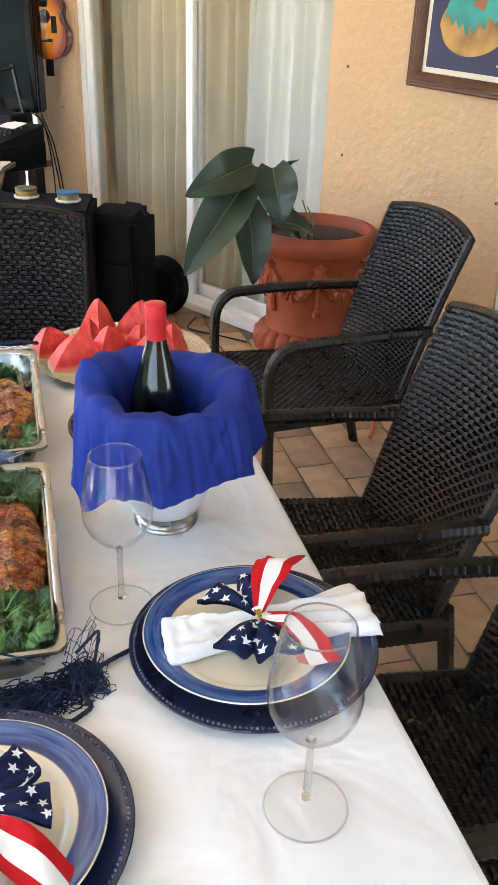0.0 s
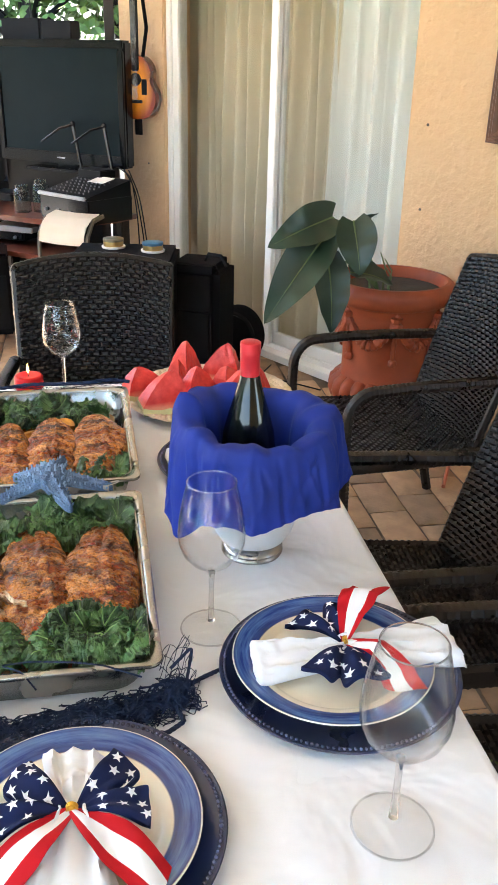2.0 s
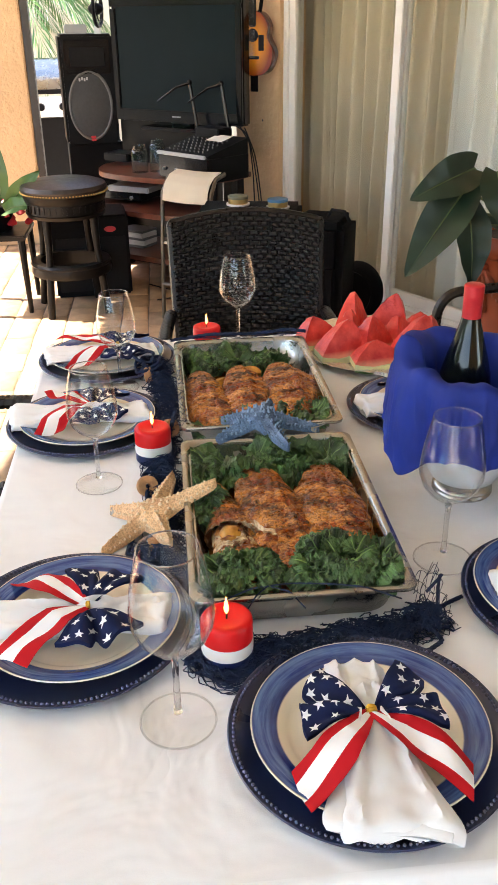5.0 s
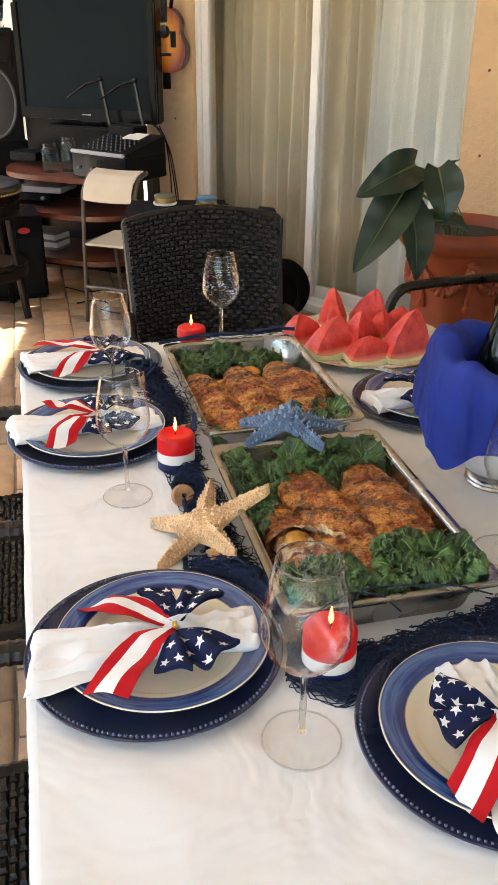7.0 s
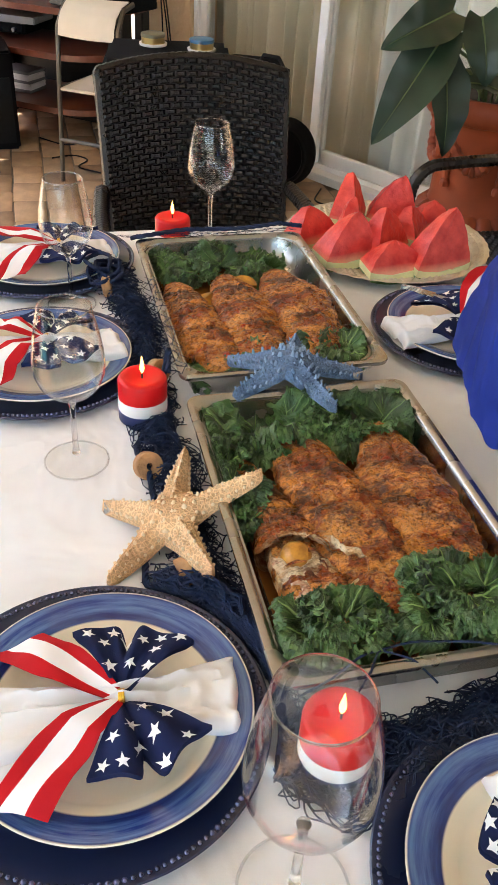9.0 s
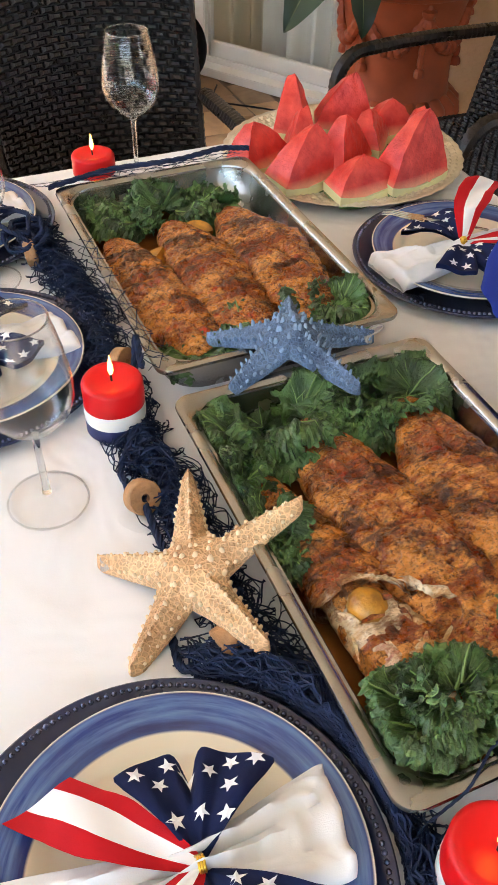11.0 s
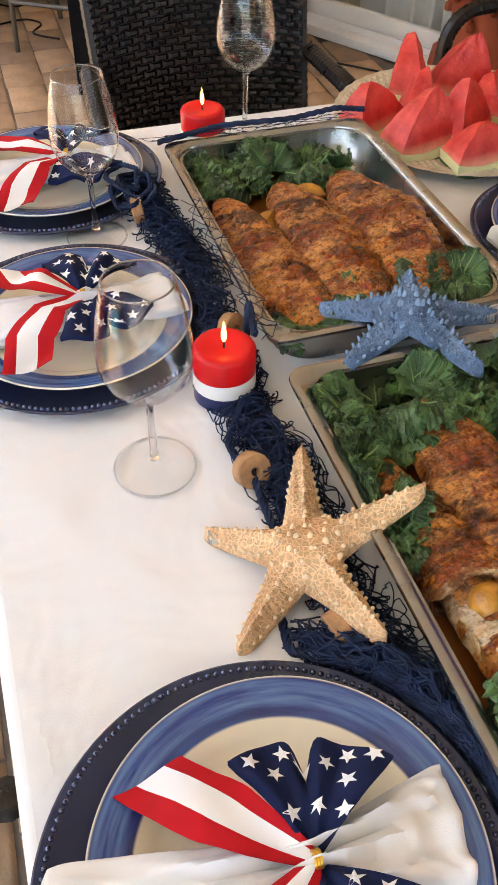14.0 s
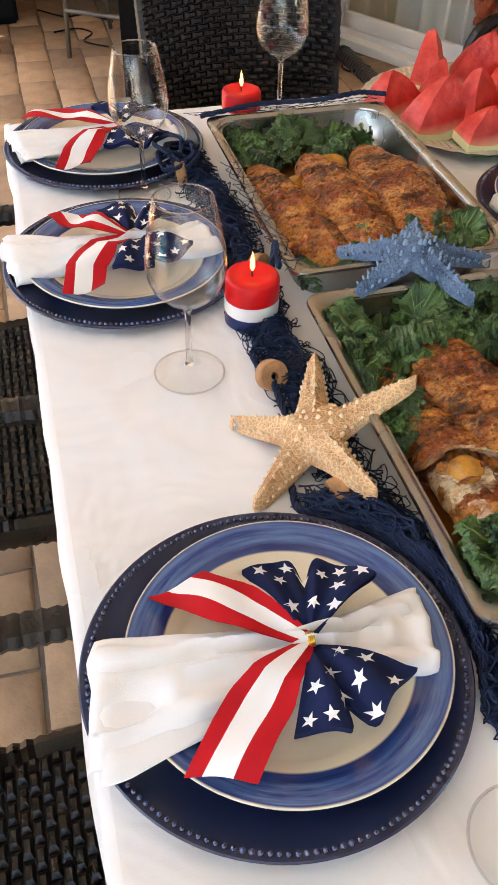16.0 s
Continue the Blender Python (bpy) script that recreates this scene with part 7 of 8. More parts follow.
def mixer(m):
    th = thing("audio_mixer", "grey audio mixing desk with rows of small knobs on a receiver", "mixer")
    th.matrix_basis = m
    w, d = 0.40, 0.34
    sh = Shape()
    a = [(-w / 2, -d / 2, 0.012), (w / 2, -d / 2, 0.012), (w / 2, d / 2, 0.085), (-w / 2, d / 2, 0.085)]
    b = [(x, y, 0.0) for x, y, z in a]
    sh.face(a).face(list(reversed(b)))
    for k in range(4):
        sh.face((b[k], b[(k + 1) % 4], a[(k + 1) % 4], a[k]))
    part("body", sh, M_black, th, "", 20)
    part("front_edge", Shape().box((0, -d / 2 - 0.012, 0.010), (w + 0.01, 0.03, 0.02), 0.008), M_silver, th, "silver front edge")
    for i in range(9):
        for j in range(6):
            x, y = -w / 2 + 0.04 + i * 0.035, -d / 2 + 0.05 + j * 0.04
            z = 0.012 + (y + d / 2) / d * 0.073
            part("knob", KNOB, None, th).matrix_basis = pose(x, y, z, 12, 0, 0)
    pp = part("paper_note", Shape().box((0.09, 0.06, 0.066), (0.13, 0.10, 0.001), 0), M_paper, th, "white note lying on the desk", 0)
    pp.matrix_basis = pose(0, 0, 0.008, 12, 0, 0)


KNOB = Shape().lathe([(0.0042, 0), (0.0042, 0.007), (0.003, 0.009), (0, 0.009)], 8).mesh("knob", M_grey)
mixer(in_tv(0.38, -0.27, 0.832, -11))
box_thing("adapter_box", "black plastic box on the back of the mixing desk", "box", in_tv(0.36, -0.13, 0.912, -11), (0.2, 0.12, 0.05), M_black)


def glass_jar(m, r, h, label, lidm=None):
    th = thing("glass_jar", label, "jar", group="jars")
    th.matrix_basis = m
    part("jar", Shape().lathe([(0, 0), (r, 0), (r * 1.02, h * 0.1), (r, h * 0.8), (r * 0.75, h * 0.9), (r * 0.8, h)], 24), M_jar, th)
    if lidm:
        part("lid", Shape().lathe([(0, h), (r * 0.95, h), (r * 0.95, h + 0.012), (0, h + 0.014)], 24), lidm, th)


glass_jar(in_tv(-0.10, -0.28, 0.688), 0.05, 0.16, "clear glass jar on the rack")
glass_jar(in_tv(-0.02, -0.20, 0.688), 0.05, 0.19, "clear glass vase on the rack")
for k in range(7):
    box_thing("compact_disc_case", "paper-sleeved disc case in a stack on the lowest shelf", "disc case", in_tv(-0.22, -0.2, 0.203 + 0.016 * k, 4 * math.sin(k)), (0.2, 0.15, 0.014), M_paper if k % 3 else M_grey, 0.002, "disc cases")


def pa_speaker():
    th = thing("loudspeaker", "tall black stage loudspeaker with an oval grille", "speaker", -0.672, 6.12, 0.80, 8)
    w, d, h = 0.345, 0.34, 0.66
    sh = Shape()
    sh.box((0, 0, h / 2), (w, d, h), 0.015)
    part("cabinet", sh, M_black, th)
    part("horn_panel", Shape().box((0, -d / 2 - 0.004, h * 0.80), (w - 0.06, 0.012, 0.20), 0.01), M_piano_black, th)
    part("horn", Shape().box((0, -d / 2 - 0.008, h * 0.80), (w - 0.12, 0.008, 0.12), 0.004), M_grille, th)
    ov = Shape()
    ring = [(0.134 * math.cos(a), -d / 2 - 0.003, h * 0.36 + 0.205 * math.sin(a)) for a in [k / 48 * 6.283 for k in range(48)]]
    ov.tube(ring, 0.009, 8, closed=True)
    part("grille_ring", ov, mat("dull_grey_ring", (0.10, 0.10, 0.10), 0.6), th, "grey oval ring")
    gr = Shape()
    gr.surf(lambda u, v: (0.13 * v * math.cos(u * 6.2832), -d / 2 - 0.004 - 0.012 * (1 - v * v), h * 0.36 + 0.20 * v * math.sin(u * 6.2832)), 40, 8, True, False)
    part("grille", gr, mat("speaker_grille", (0.035, 0.035, 0.037), 0.5, vary=0.15, scale=60, grain=0.5, grain_scale=500), th, "perforated oval grille")
    part("badge", Shape().box((0.0, -d / 2 - 0.008, h * 0.055), (0.032, 0.006, 0.032), 0.002), M_red_badge, th, "small red badge")
    lg = Shape()
    for k in range(4):
        lg.box((-0.06 + 0.016 * k, -d / 2 - 0.018, h * 0.60 + 0.006 * (k % 2)), (0.011, 0.003, 0.018), 0.001)
    part("maker_mark", lg, M_silver, th, "small silver mark")
    box_thing("speaker_pedestal", "black box pedestal under the loudspeaker", "pedestal", pose(-0.66, 6.15, 0, 0, 0, 8), (0.36, 0.34, 0.80), M_black_cloth)
    box_thing("small_box", "white plastic box on top of the loudspeaker", "box", pose(-0.72, 6.12, 1.46, 0, 0, 8), (0.14, 0.10, 0.055), M_silver)
    fn_ = thing("clip_fan", "small black round clip fan above the loudspeaker", "fan", -0.56, 6.0, 1.50, 78)
    part("guard", Shape().tube([(0.10 * math.cos(k / 24 * 6.283), 0, 0.10 + 0.10 * math.sin(k / 24 * 6.283)) for k in range(24)], 0.012, 6, closed=True).tube([(0.07 * math.cos(k / 24 * 6.283), -0.01, 0.10 + 0.07 * math.sin(k / 24 * 6.283)) for k in range(24)], 0.004, 5, closed=True), M_black, fn_)
    part("motor", Shape().ball((0, 0.01, 0.10), (0.035, 0.05, 0.035), 14, 10), M_black, fn_)
    part("clip", Shape().box((0, 0.01, -0.03), (0.04, 0.04, 0.08), 0.006), M_silver, fn_)


pa_speaker()


def floor_monitor(x, y, rz):
    th = thing("floor_speaker", "black floor loudspeaker with a red oval badge", "speaker", x, y, 0, rz)
    part("cabinet", Shape().box((0, 0, 0.245), (0.46, 0.36, 0.49), 0.012), M_black_cloth, th)
    part("badge", Shape().lathe([(0, 0), (0.036, 0), (0.034, 0.004), (0, 0.005)], 20), M_red_badge, th, "red oval badge").matrix_basis = pose(0.12, -0.182, 0.41, 90, 0, 0) @ Matrix.Diagonal((1, 0.5, 1, 1))
    part("grille", Shape().box((0, -0.182, 0.20), (0.42, 0.008, 0.33), 0.003), M_grille, th)


floor_monitor(-0.68, 5.33, 6)


def bar_stool(x, y):
    th = thing("bar_stool", "round black carved bar stool with a studded brown leather seat", "stool", x, y, 0)
    H = 0.745
    part("cushion", Shape().lathe([(0.0, H - 0.06), (0.235, H - 0.06), (0.243, H - 0.04), (0.232, H - 0.018), (0.19, H - 0.004), (0.1, H + 0.004), (0.0, H + 0.006)], 56), M_leather, th, "dark brown leather seat")
    part("apron", Shape().lathe([(0.19, H - 0.19), (0.215, H - 0.19), (0.225, H - 0.17), (0.218, H - 0.165), (0.218, H - 0.11), (0.228, H - 0.10), (0.236, H - 0.065), (0.19, H - 0.065)], 56), M_black_wood, th, "carved black apron")
    for k in range(40):
        a = k / 40 * 6.283
        part("flute", FLUTE, None, th).matrix_basis = pose(0.219 * math.cos(a), 0.219 * math.sin(a), H - 0.1375, 0, 0, math.degrees(a))
    st = Shape()
    for k in range(84):
        a = k / 84 * 6.283
        st.ball((0.243 * math.cos(a), 0.243 * math.sin(a), H - 0.056), (0.005, 0.005, 0.005), 6, 5)
    part("nail_trim", st, M_brass, th, "row of brass nail heads")
    for k in range(4):
        a = radians(45 + 90 * k + 14)
        c, s = math.cos(a), math.sin(a)
        P = [(0.185, H - 0.17), (0.19, 0.40), (0.205, 0.26), (0.235, 0.0)]
        part("leg", Shape().tube([(r * c, r * s, z) for r, z in P], lambda t: 0.026 - 0.008 * t + 0.004 * math.sin(t * 14), 10), M_black_wood, th)
    part("foot_ring", Shape().lathe([(0.175, 0.225), (0.225, 0.225), (0.232, 0.24), (0.225, 0.275), (0.232, 0.285), (0.225, 0.30), (0.175, 0.30)], 48, close=True), M_black_wood, th, "carved foot ring")


FLUTE = Shape().box((0, 0, 0), (0.008, 0.016, 0.040), 0.003).mesh("flute", M_black_wood)
bar_stool(-0.765, 4.93)


def sling_chair(x, y, rz):
    th = thing("sling_chair", "bronze tube chair with a beige sling back among the equipment", "chair", x, y, 0, rz)
    th.matrix_basis = th.matrix_basis @ Matrix.Diagonal((0.78, 1, 1, 1))
    for sx in (-1, 1):
        part("side_tube", Shape().tube([(sx * 0.2, -0.05, 0.0), (sx * 0.2, -0.02, 0.45), (sx * 0.195, 0.0, 0.70), (sx * 0.19, 0.06, 0.775), (sx * 0.19, 0.16, 0.79)], 0.013, 8), M_tan_metal, th)
        part("rear_tube", Shape().tube([(sx * 0.2, 0.38, 0.0), (sx * 0.2, 0.3, 0.42), (sx * 0.2, -0.02, 0.43)], 0.013, 8), M_tan_metal, th)
    part("cross_tube", Shape().tube([(-0.2, -0.04, 0.2), (0.2, -0.04, 0.2)], 0.010, 8), M_tan_metal, th)

    def cl(u, v):
        x = (u - 0.5) * 0.36
        P = [(-0.024, 0.665), (-0.014, 0.715), (0.01, 0.755), (0.06, 0.79), (0.14, 0.805)]
        k = v * 4
        i = min(3, int(k))
        y_, z_ = P[i][0] + (P[i + 1][0] - P[i][0]) * (k - i), P[i][1] + (P[i + 1][1] - P[i][1]) * (k - i)
        return (x, y_, z_ - 0.006 * math.sin(u * math.pi))
    sh = Shape().surf(cl, 10, 17)
    sh.surf(lambda u, v: Vector(cl(u, v)) + Vector((0, 0.004, -0.004)), 10, 17, flip=True)
    part("sling_back", sh, M_beige, th, "beige fabric sling", 60)
    part("seat_sling", Shape().box((0, 0.14, 0.43), (0.38, 0.34, 0.012), 0.004), M_beige, th)


sling_chair(-0.085, 4.62, -34)


def soft_case(x, y, rz):
    th = thing("equipment_bag", "tall black nylon equipment bag behind the head chair", "bag", x, y, 0, rz)
    part("body", Shape().box((0, 0, 0.315), (0.30, 0.34, 0.63), 0.04), M_black_cloth, th)
    part("front_pocket", Shape().box((0.0, -0.175, 0.25), (0.24, 0.03, 0.34), 0.014), M_black_cloth, th)
    part("handle", Shape().tube([(0.03, 0, 0.625), (0.05, 0, 0.665), (0.12, -0.01, 0.662), (0.15, -0.01, 0.61)], 0.009, 7), M_black, th)
    part("zip", Shape().tube([(-0.152, -0.1, 0.05), (-0.152, -0.1, 0.56), (-0.12, -0.1, 0.632), (0.12, -0.1, 0.632), (0.152, -0.1, 0.56)], 0.004, 5), M_black, th)


soft_case(0.60, 4.30, -25)
rb = thing("round_bag", "small round black bag on the floor by the door", "bag", 0.86, 4.52, 0, -40)
part("body", Shape().ball((0, 0, 0.165), (0.15, 0.075, 0.165), 24, 16), M_black_cloth, rb)
part("strap", Shape().tube([(0.12 * math.cos(a), -0.07, 0.165 + 0.13 * math.sin(a)) for a in [k / 24 * 6.283 for k in range(24)]], 0.012, 6, closed=True), M_black, rb)
box_thing("side_table", "low black equipment trunk behind the head chair", "trunk", pose(0.22, 4.25, 0, 0, 0, -10), (0.52, 0.42, 0.69), M_black_cloth, 0.02)


def tin(x, y, z, m, label, lid):
    th = thing("round_tin", label, "tin", x, y, z, 0, "round tins")
    part("base", Shape().lathe([(0, 0), (0.058, 0), (0.060, 0.004), (0.060, 0.010), (0, 0.010)], 28), M_paper, th)
    part("body", Shape().lathe([(0, 0.010), (0.050, 0.010), (0.050, 0.034), (0, 0.034)], 28), M_brass, th)
    part("lid", Shape().lathe([(0, 0.034), (0.052, 0.034), (0.052, 0.046), (0.048, 0.048), (0, 0.048)], 28), lid, th, m)


M_blue_lid = mat("blue_lid", (0.05, 0.16, 0.28), 0.4, vary=0.15)
M_olive_lid = mat("olive_lid", (0.16, 0.15, 0.09), 0.4, vary=0.15)
tin(0.36, 4.23, 0.692, "blue lid", "round brass tin with a blue lid on the trunk", M_blue_lid)
tin(0.17, 4.34, 0.692, "olive lid", "round brass tin with an olive lid on the trunk", M_olive_lid)

# cables on the floor and behind the mixer
for i, pts in enumerate((((-0.28, 5.0, 0.006), (-0.16, 5.05, 0.006), (-0.08, 4.95, 0.006), (-0.18, 4.85, 0.006), (-0.05, 4.75, 0.006)), ((-0.33, 5.35, 0.006), (-0.2, 5.2, 0.006), (-0.1, 5.25, 0.006), (0.02, 5.1, 0.006)),
                         ((1.02, 4.42, 0.006), (0.92, 4.25, 0.006), (1.08, 4.12, 0.006), (1.2, 4.0, 0.006)), ((0.30, 5.34, 0.95), (0.36, 5.28, 0.80), (0.40, 5.30, 0.5), (0.43, 5.33, 0.1)),
                         ((0.27, 5.30, 0.96), (0.33, 5.22, 0.86), (0.37, 5.25, 0.6), (0.40, 5.28, 0.3)), ((0.24, 5.28, 0.97), (0.31, 5.2, 0.93), (0.34, 5.22, 0.7), (0.35, 5.24, 0.4)))):
    P = [along(pts, k / 40) for k in range(41)]
    for _ in range(20):
        P = [P[0]] + [(P[j - 1] + P[j] * 2 + P[j + 1]) / 4 for j in range(1, 40)] + [P[-1]]
    solo("cable", Shape().tube(P, 0.004, 6), M_black, "thin black audio cable", "cable", group="cables")
solo("hose", Shape().tube([along(((1.05, 3.6, 0.012), (1.2, 3.75, 0.012), (1.5, 3.62, 0.012), (1.62, 3.3, 0.012), (1.55, 3.1, 0.012), (1.42, 2.85, 0.012)), k / 40) for k in range(41)], 0.008, 7), mat("orange_hose", (0.5, 0.12, 0.05), 0.5), "thin orange cord lying by the pot", "cord")

# the far end: pillar, screen posts, plants ------------------------------------------------
pl = part("pillar", Shape().box((0, 0, ROOF / 2), (1.1, 0.35, ROOF), 0.01), M_stucco)
pl.matrix_basis = pose(-1.675, 6.75, 0)
tagged(pl, "tan stucco pillar at the patio's open end", "pillar", "", "structure")
for nm, c, s in (("post_wall_end", (0.235, 5.98, ROOF / 2), (0.06, 0.09, ROOF)), ("post_pillar", (-1.095, 6.62, ROOF / 2), (0.05, 0.08, ROOF))):
    ob = part(nm, Shape().box(c, s, 0.004), M_bronze)
    tagged(ob, "dark bronze screen post", "post", "", "structure")


def poinsettia():
    th = thing("potted_plant", "red-flowered plant with a big green leaf in a dark pot", "plant", -1.22, 5.05, 0)
    part("stand", Shape().box((0, 0, 0.44), (0.44, 0.40, 0.03), 0.006), M_black_wood, th)
    for sx in (-1, 1):
        for sy in (-1, 1):
            part("leg", Shape().tube([(sx * 0.19, sy * 0.17, 0.43), (sx * 0.20, sy * 0.18, 0.0)], lambda t: 0.022 - 0.008 * t, 8), M_black_wood, th)
    part("planter", Shape().lathe([(0, 0.455), (0.12, 0.455), (0.15, 0.60), (0.14, 0.60), (0.0, 0.58)], 28), M_black, th)
    random.seed(5)
    fl = Shape()
    for k in range(90):
        a, r, z = random.uniform(0, 6.28), random.uniform(0.02, 0.20), random.uniform(0.42, 0.74)
        c = Vector((r * math.cos(a), r * math.sin(a), z))
        d = Vector((math.cos(a + random.uniform(-1, 1)), math.sin(a + random.uniform(-1, 1)), random.uniform(-0.3, 0.6))).normalized()
        s = d.orthogonal().normalized()
        L = random.uniform(0.05, 0.09)
        fl.surf(lambda u, v: c + d * (L * u) + s * ((v - 0.5) * 0.05 * math.sin(math.pi * min(1, u + 0.05))) + d.cross(s) * (0.008 * math.sin(u * 3)), 5, 4)
    part("red_bracts", fl, mat("red_bract", (0.42, 0.012, 0.018), 0.5, vary=0.3, scale=20), th, "crimson bracts", 60)
    for b, t in (((0.15, -0.1, 0.62), (0.34, -0.14, 0.80)), ((0.1, -0.1, 0.66), (0.06, -0.05, 1.05)), ((0.2, 0.02, 0.60), (0.42, -0.02, 0.66)), ((0.12, -0.12, 0.58), (0.30, -0.2, 0.62))):
        sh = Shape()
        big_leaf(sh, (0.05, -0.05, 0.58), b, t, 0.11, 0.03, (0.3, -0.8, 0.6), 1)
        part("green_leaf", sh, [M_leaf_bright, M_stem], th, "broad green leaf", 70)


M_leaf_bright = mat("green_leaf", (0.05, 0.12, 0.025), 0.4, vary=0.3, scale=8)
poinsettia()

# yard ------------------------------------------------------------------------------------


def grill(x, y, rz):
    th = thing("gas_grill", "black and steel gas grill standing in the yard", "grill", x, y, 0, rz)
    part("cart", Shape().box((0, 0, 0.40), (1.2, 0.5, 0.62), 0.01), M_black, th)
    part("control_panel", Shape().box((0, -0.27, 0.80), (1.3, 0.05, 0.18), 0.008), M_white_alu, th, "pale control panel")
    for k in range(6):
        kb = part("knob", Shape().lathe([(0, 0), (0.035, 0), (0.03, 0.035), (0, 0.035)], 16), M_black, th)
        kb.matrix_basis = pose(-0.5 + 0.2 * k, -0.295, 0.80, 90, 0, 0)
    part("work_shelf", Shape().box((0, 0, 0.93), (1.4, 0.55, 0.04), 0.006), M_black, th)
    part("hood", Shape().surf(lambda u, v: ((v - 0.5) * 1.25, -0.25 * math.cos(u * math.pi), 0.95 + 0.26 * math.sin(u * math.pi)), 14, 4), M_steel, th, "rounded steel hood")
    for sx in (-1, 1):
        for sy in (-1, 1):
            part("leg", Shape().box((sx * 0.55, sy * 0.2, 0.05), (0.05, 0.05, 0.1), 0.006), M_black, th)


grill(-1.25, 8.9, 8)


def fence_run(x0, y0, x1, y1, h):
    """A board fence from one point to the other."""
    L = math.hypot(x1 - x0, y1 - y0)
    rz = math.degrees(math.atan2(y1 - y0, x1 - x0))
    th = thing("board_fence", "pale painted board fence round the yard", "fence", x0, y0, 0, rz, "fences")
    n = int(L / 0.15)
    me = Shape().box((0, 0, h / 2), (0.142, 0.022, h), 0.003).mesh("board", M_fence)
    for k in range(n):
        part("board", me, None, th).matrix_basis = pose(0.075 + k * 0.15, 0.002 * (k % 3), 0.01 * math.sin(k * 1.7), 0, 0, 0)
    for z in (0.4, h - 0.3):
        part("rail", Shape().box((L / 2, 0.035, z), (L, 0.04, 0.09), 0.004), M_fence, th)


fence_run(-7.5, 11.6, 5.5, 11.6, 1.75)
fence_run(-7.5, -8.0, -7.5, 11.5, 1.75)


def tree(x, y, h, r, seed, m, nl=1500, leaf=1.0):
    rng = random.Random(seed)
    th = thing("tree", "leafy green tree behind the fence", "tree", x, y, 0, 0, "yard trees")
    limbs = []
    tr = Shape().tube([(0, 0, 0), (0.05, 0.02, h * 0.3), (0.0, 0.05, h * 0.62)], lambda t: 0.14 - 0.07 * t, 8)
    for k in range(7):
        a = k * 2.4 + rng.random()
        e = Vector((math.cos(a) * r * 0.75, math.sin(a) * r * 0.75, h * rng.uniform(0.55, 0.95)))
        b = Vector((0, 0.03, h * rng.uniform(0.3, 0.6)))
        tr.tube([b, b.lerp(e, 0.5) + Vector((0, 0, 0.2)), e], lambda t: 0.06 - 0.045 * t, 6)
        limbs += [e, b.lerp(e, 0.6)]
    part("trunk", tr, M_black_wood, th)
    lf = Shape()
    for k in range(nl):
        c = rng.choice(limbs) + Vector((rng.gauss(0, r * 0.30), rng.gauss(0, r * 0.30), rng.gauss(0, h * 0.11)))
        d = Vector((rng.uniform(-1, 1), rng.uniform(-1, 1), rng.uniform(-0.8, 0.4))).normalized()
        s = d.orthogonal().normalized()
        s = (s + d.cross(s) * rng.uniform(-1, 1)).normalized()
        L, w = rng.uniform(0.10, 0.20) * leaf, rng.uniform(0.035, 0.065) * leaf
        b = len(lf.v)
        lf.v += [tuple(c), tuple(c + d * L * 0.5 + s * w), tuple(c + d * L), tuple(c + d * L * 0.5 - s * w)]
        lf.f.append((b, b + 1, b + 2, b + 3))
        lf.m.append(0)
    tagged(part("crown", lf, m, th, "", 0), kind="stuff")


M_fol2 = mat("yellow_green_foliage", (0.15, 0.235, 0.05), 0.5, vary=0.45, scale=2.5)
for i, (x, y, h, r) in enumerate(((-2.6, 13.2, 4.6, 1.9), (-0.7, 13.0, 4.2, 1.8), (1.2, 13.4, 4.8, 2.0), (3.4, 13.0, 4.4, 1.9), (-4.8, 13.4, 5.0, 2.0), (-9.5, 9.5, 5.0, 2.2), (-9.6, 5.2, 4.6, 2.1), (-9.4, 1.0, 5.2, 2.2), (-9.6, -3.2, 4.8, 2.1), (-5.6, 15.6, 6.2, 2.4), (-3.4, 15.4, 6.0, 2.4), (-1.4, 15.8, 6.4, 2.4), (0.6, 15.4, 6.0, 2.4), (2.7, 15.7, 6.3, 2.4), (4.8, 15.4, 6.0, 2.4),
                                # four low unseen crowns, added to block bright sky in the door's reflection
                                (-9.3, 10.9, 2.9, 2.0), (-9.4, 7.4, 2.8, 2.0), (-9.2, 3.2, 2.9, 2.0), (-9.4, -1.1, 2.8, 2.0))):
    tree(x, y, h, r, i + 3, M_foliage if i % 2 else M_fol2, 1400 if 5 <= i < 9 else 2600, 1.0 if i < 9 else 2.1)


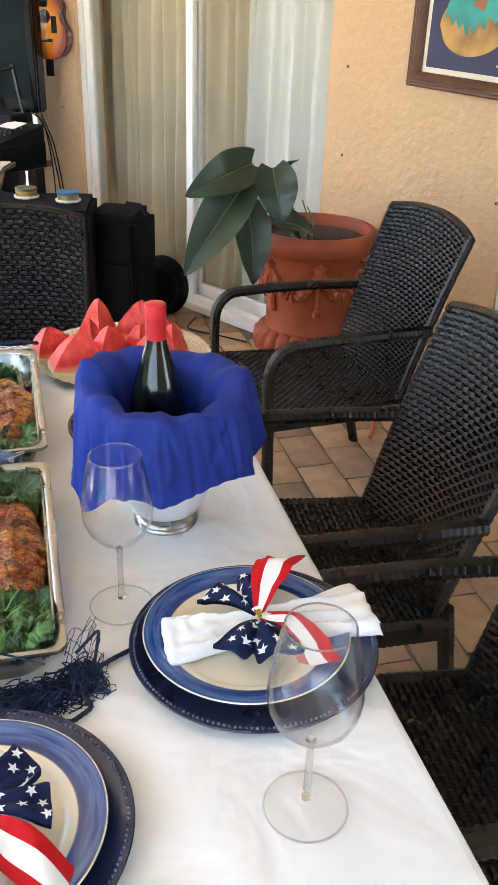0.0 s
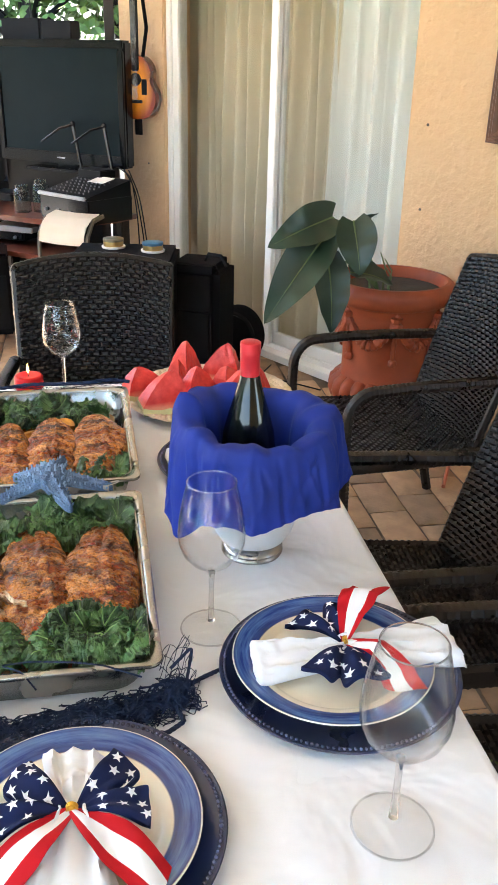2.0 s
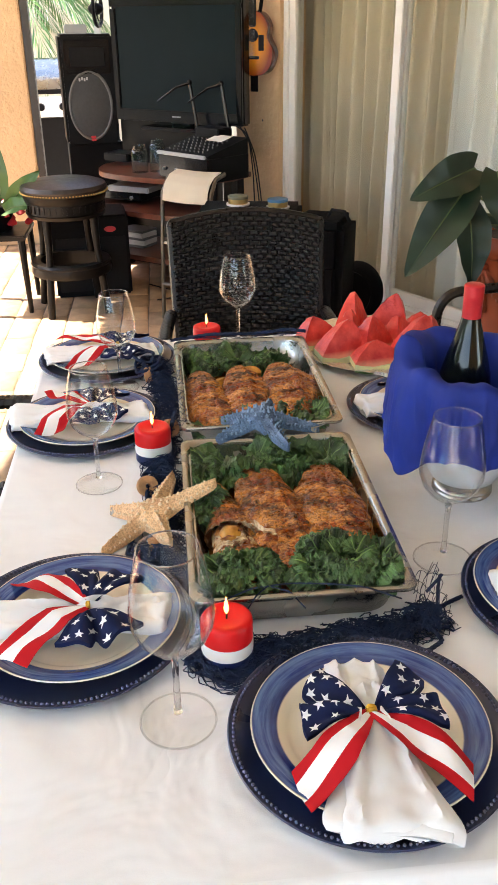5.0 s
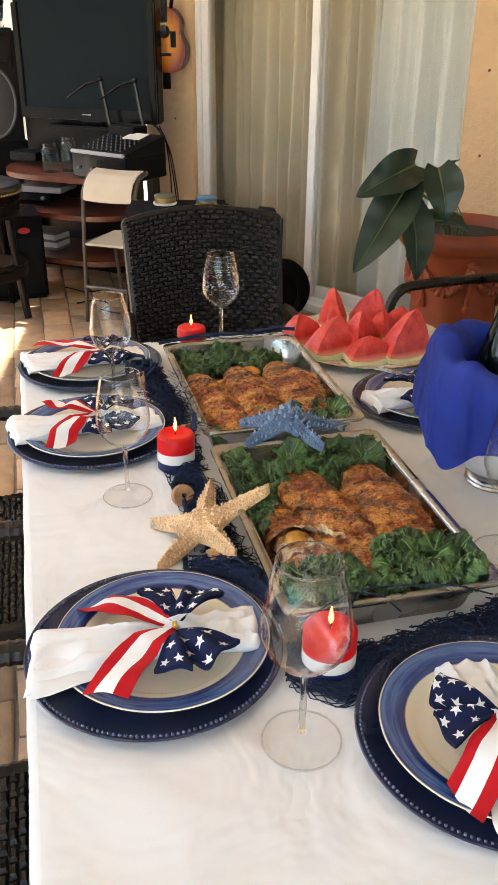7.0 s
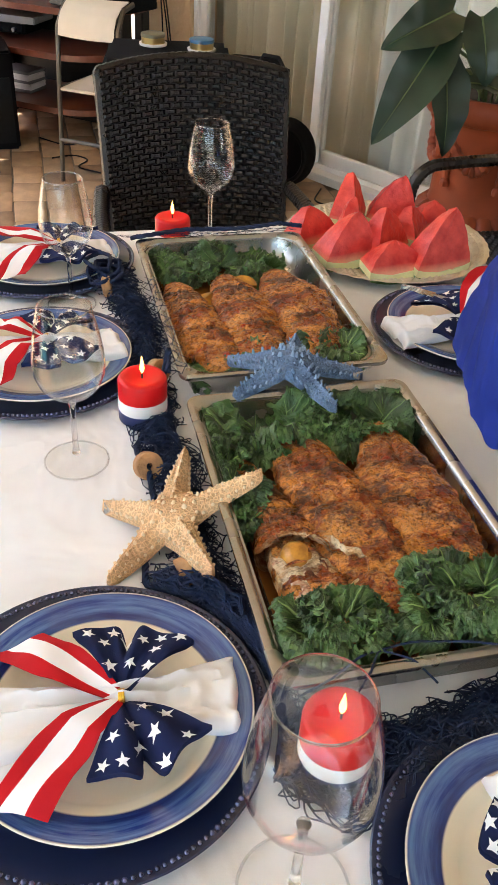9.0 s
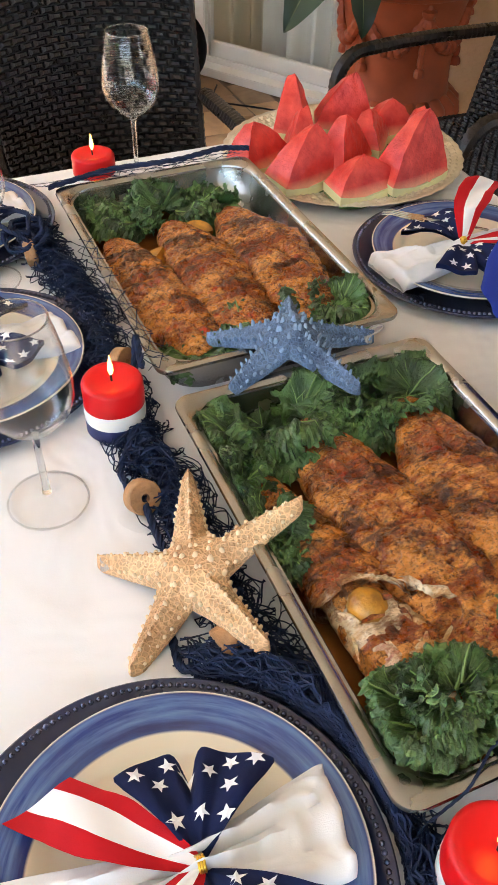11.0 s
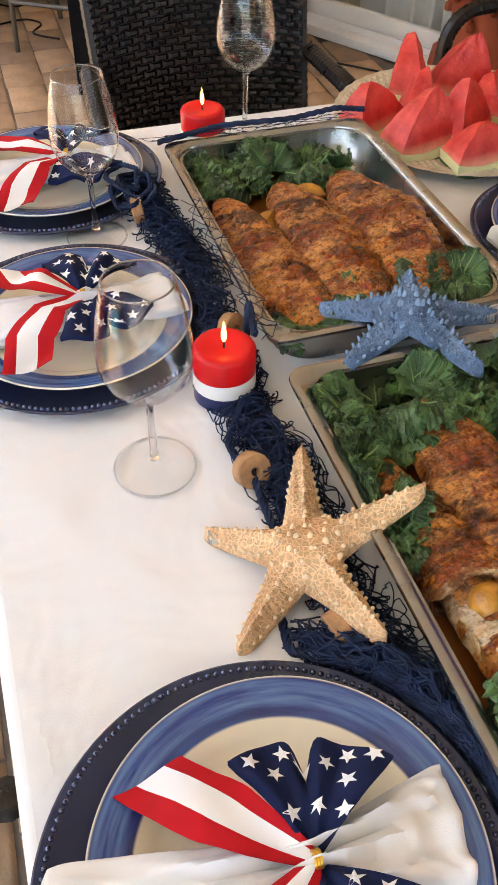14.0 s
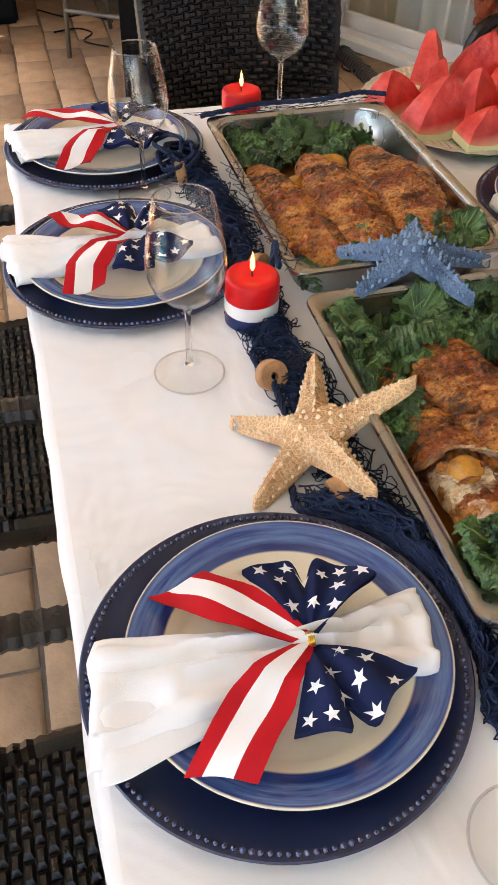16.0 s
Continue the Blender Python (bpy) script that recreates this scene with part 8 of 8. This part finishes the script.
def palm(x, y, h, seed):
    rng = random.Random(seed)
    th = thing("palm", "low fan palm with long drooping fronds by the fence", "palm", x, y, 0)
    part("trunk", Shape().tube([(0, 0, 0), (0.05, 0, h * 0.5), (0.0, 0, h)], lambda t: 0.12 - 0.03 * t, 8), M_black_wood, th)
    for k in range(14):
        a = k * 2.399
        sh = Shape()
        L = rng.uniform(0.8, 1.1)
        rise = rng.uniform(0.1, 0.6)
        mid = [Vector((math.cos(a) * L * t, math.sin(a) * L * t, h + rise * t - 0.9 * t * t)) for t in [j / 10 for j in range(11)]]
        sh.tube(mid, lambda t: 0.012 * (1 - 0.8 * t), 5)
        s = Vector((-math.sin(a), math.cos(a), 0))
        for j in range(2, 11):
            for sg in (-1, 1):
                for q in (0, 0.5):
                    c = mid[j] if q == 0 else (mid[j] + mid[j - 1]) / 2
                    tip = c + s * (sg * 0.30 * (1.1 - j / 14)) + (mid[j] - mid[j - 1]) * 2.2 + Vector((0, 0, -0.10))
                    d = (mid[j] - mid[j - 1]) * 0.22
                    sh.face((c - d, (c + tip) / 2 + Vector((0, 0, 0.03)) + d, tip, (c + tip) / 2 + Vector((0, 0, 0.03)) - d))
        part("frond", sh, M_foliage, th, "", 0)


palm(-1.75, 10.6, 1.9, 3)

# the pool whose light shows in the door's reflection
pool = thing("pool", "small blue swimming pool with a pale coping in the yard", "pool", -4.6, -1.2, 0)
M_water = mat("pool_water", (0.08, 0.36, 0.44), 0.05, vary=0.15, scale=1.2, grain=0.2, grain_scale=5, rvary=0.02)
part("water", Shape().box((0, 0, -0.03), (3.2, 5.0, 0.05), 0.0), M_water, pool, "blue pool water")
for c, s in (((0, 2.62, 0), (3.7, 0.25, 0.06)), ((0, -2.62, 0), (3.7, 0.25, 0.06)), ((1.72, 0, 0), (0.25, 5.0, 0.06)), ((-1.72, 0, 0), (0.25, 5.0, 0.06))):
    part("coping", Shape().box(c, s, 0.015), M_ceiling, pool)

# brick pavers -------------------------------------------------------------------------------
PW, PL = 0.155, 0.245


def paver_mesh(seed):
    rng = random.Random(seed)
    w, l, g = PW / 2 - 0.004, PL / 2 - 0.004, 0.010
    j = lambda: rng.uniform(-0.004, 0.004)
    base = [(-w + j(), -l + j(), -0.02), (w + j(), -l + j(), -0.02), (w + j(), l + j(), -0.02), (-w + j(), l + j(), -0.02)]
    mid = [(x, y, -0.007) for x, y, z in base]
    top = [(x * (1 - g / w) + j() * 0.4, y * (1 - g / l) + j() * 0.4, rng.uniform(-0.0015, 0.001)) for x, y, z in base]
    sh = Shape()
    sh.v = base + mid + top
    for k in range(4):
        n = (k + 1) % 4
        sh.f += [(k, n, 4 + n, 4 + k), (4 + k, 4 + n, 8 + n, 8 + k)]
    sh.f.append((8, 9, 10, 11))
    sh.m = [0] * len(sh.f)
    return sh


PAVERS = [paver_mesh(k) for k in range(6)]
PMESH = [p.mesh("paver", M_paver, 50) for p in PAVERS]
floor = part("floor", Shape().box((-0.2, 3.2, -0.024), (4.6, 8.2, 0.028), 0), M_sand)
tagged(floor, "tumbled brown brick pavers with sandy joints", "floor", "", "structure")
rest = Shape()
rng = random.Random(8)
for i in range(-16, 14):
    for jn in range(-4, 30):
        x = 0.055 + i * PW
        y = 0.02 + jn * PL + (0.5 * PL if i % 2 else 0) + 0.01 * math.sin(i * 2.3)
        if x < -2.4 or x > 2.05 or y < -0.8 or y > 7.2:
            continue
        # nothing under the house
        if (x - 1.05) * 0.862 + (y - 4.55) * 0.507 > 0.02:
            continue
        near = (0.50 < x < 1.65 and 1.3 < y < 4.0) or (-1.15 < x < 0.25 and 3.3 < y < 5.9) or (-1.0 < x < -0.4 and 0.6 < y < 2.2)
        k = rng.randrange(6)
        rot = 180 * rng.randrange(2) + rng.uniform(-0.8, 0.8)
        z = rng.uniform(-0.002, 0.0)
        if near:
            part("paver", PMESH[k], None, floor).matrix_basis = pose(x, y, z, 0, 0, rot)
        else:
            m = pose(x, y, z, 0, 0, rot)
            b = len(rest.v)
            rest.v += [tuple(m @ Vector(v)) for v in PAVERS[k].v]
            rest.f += [tuple(b + q for q in f) for f in PAVERS[k].f]
            rest.m += [0] * len(PAVERS[k].f)
tagged(part("outer_paving", rest, M_paver, floor, "", 50), kind="stuff")
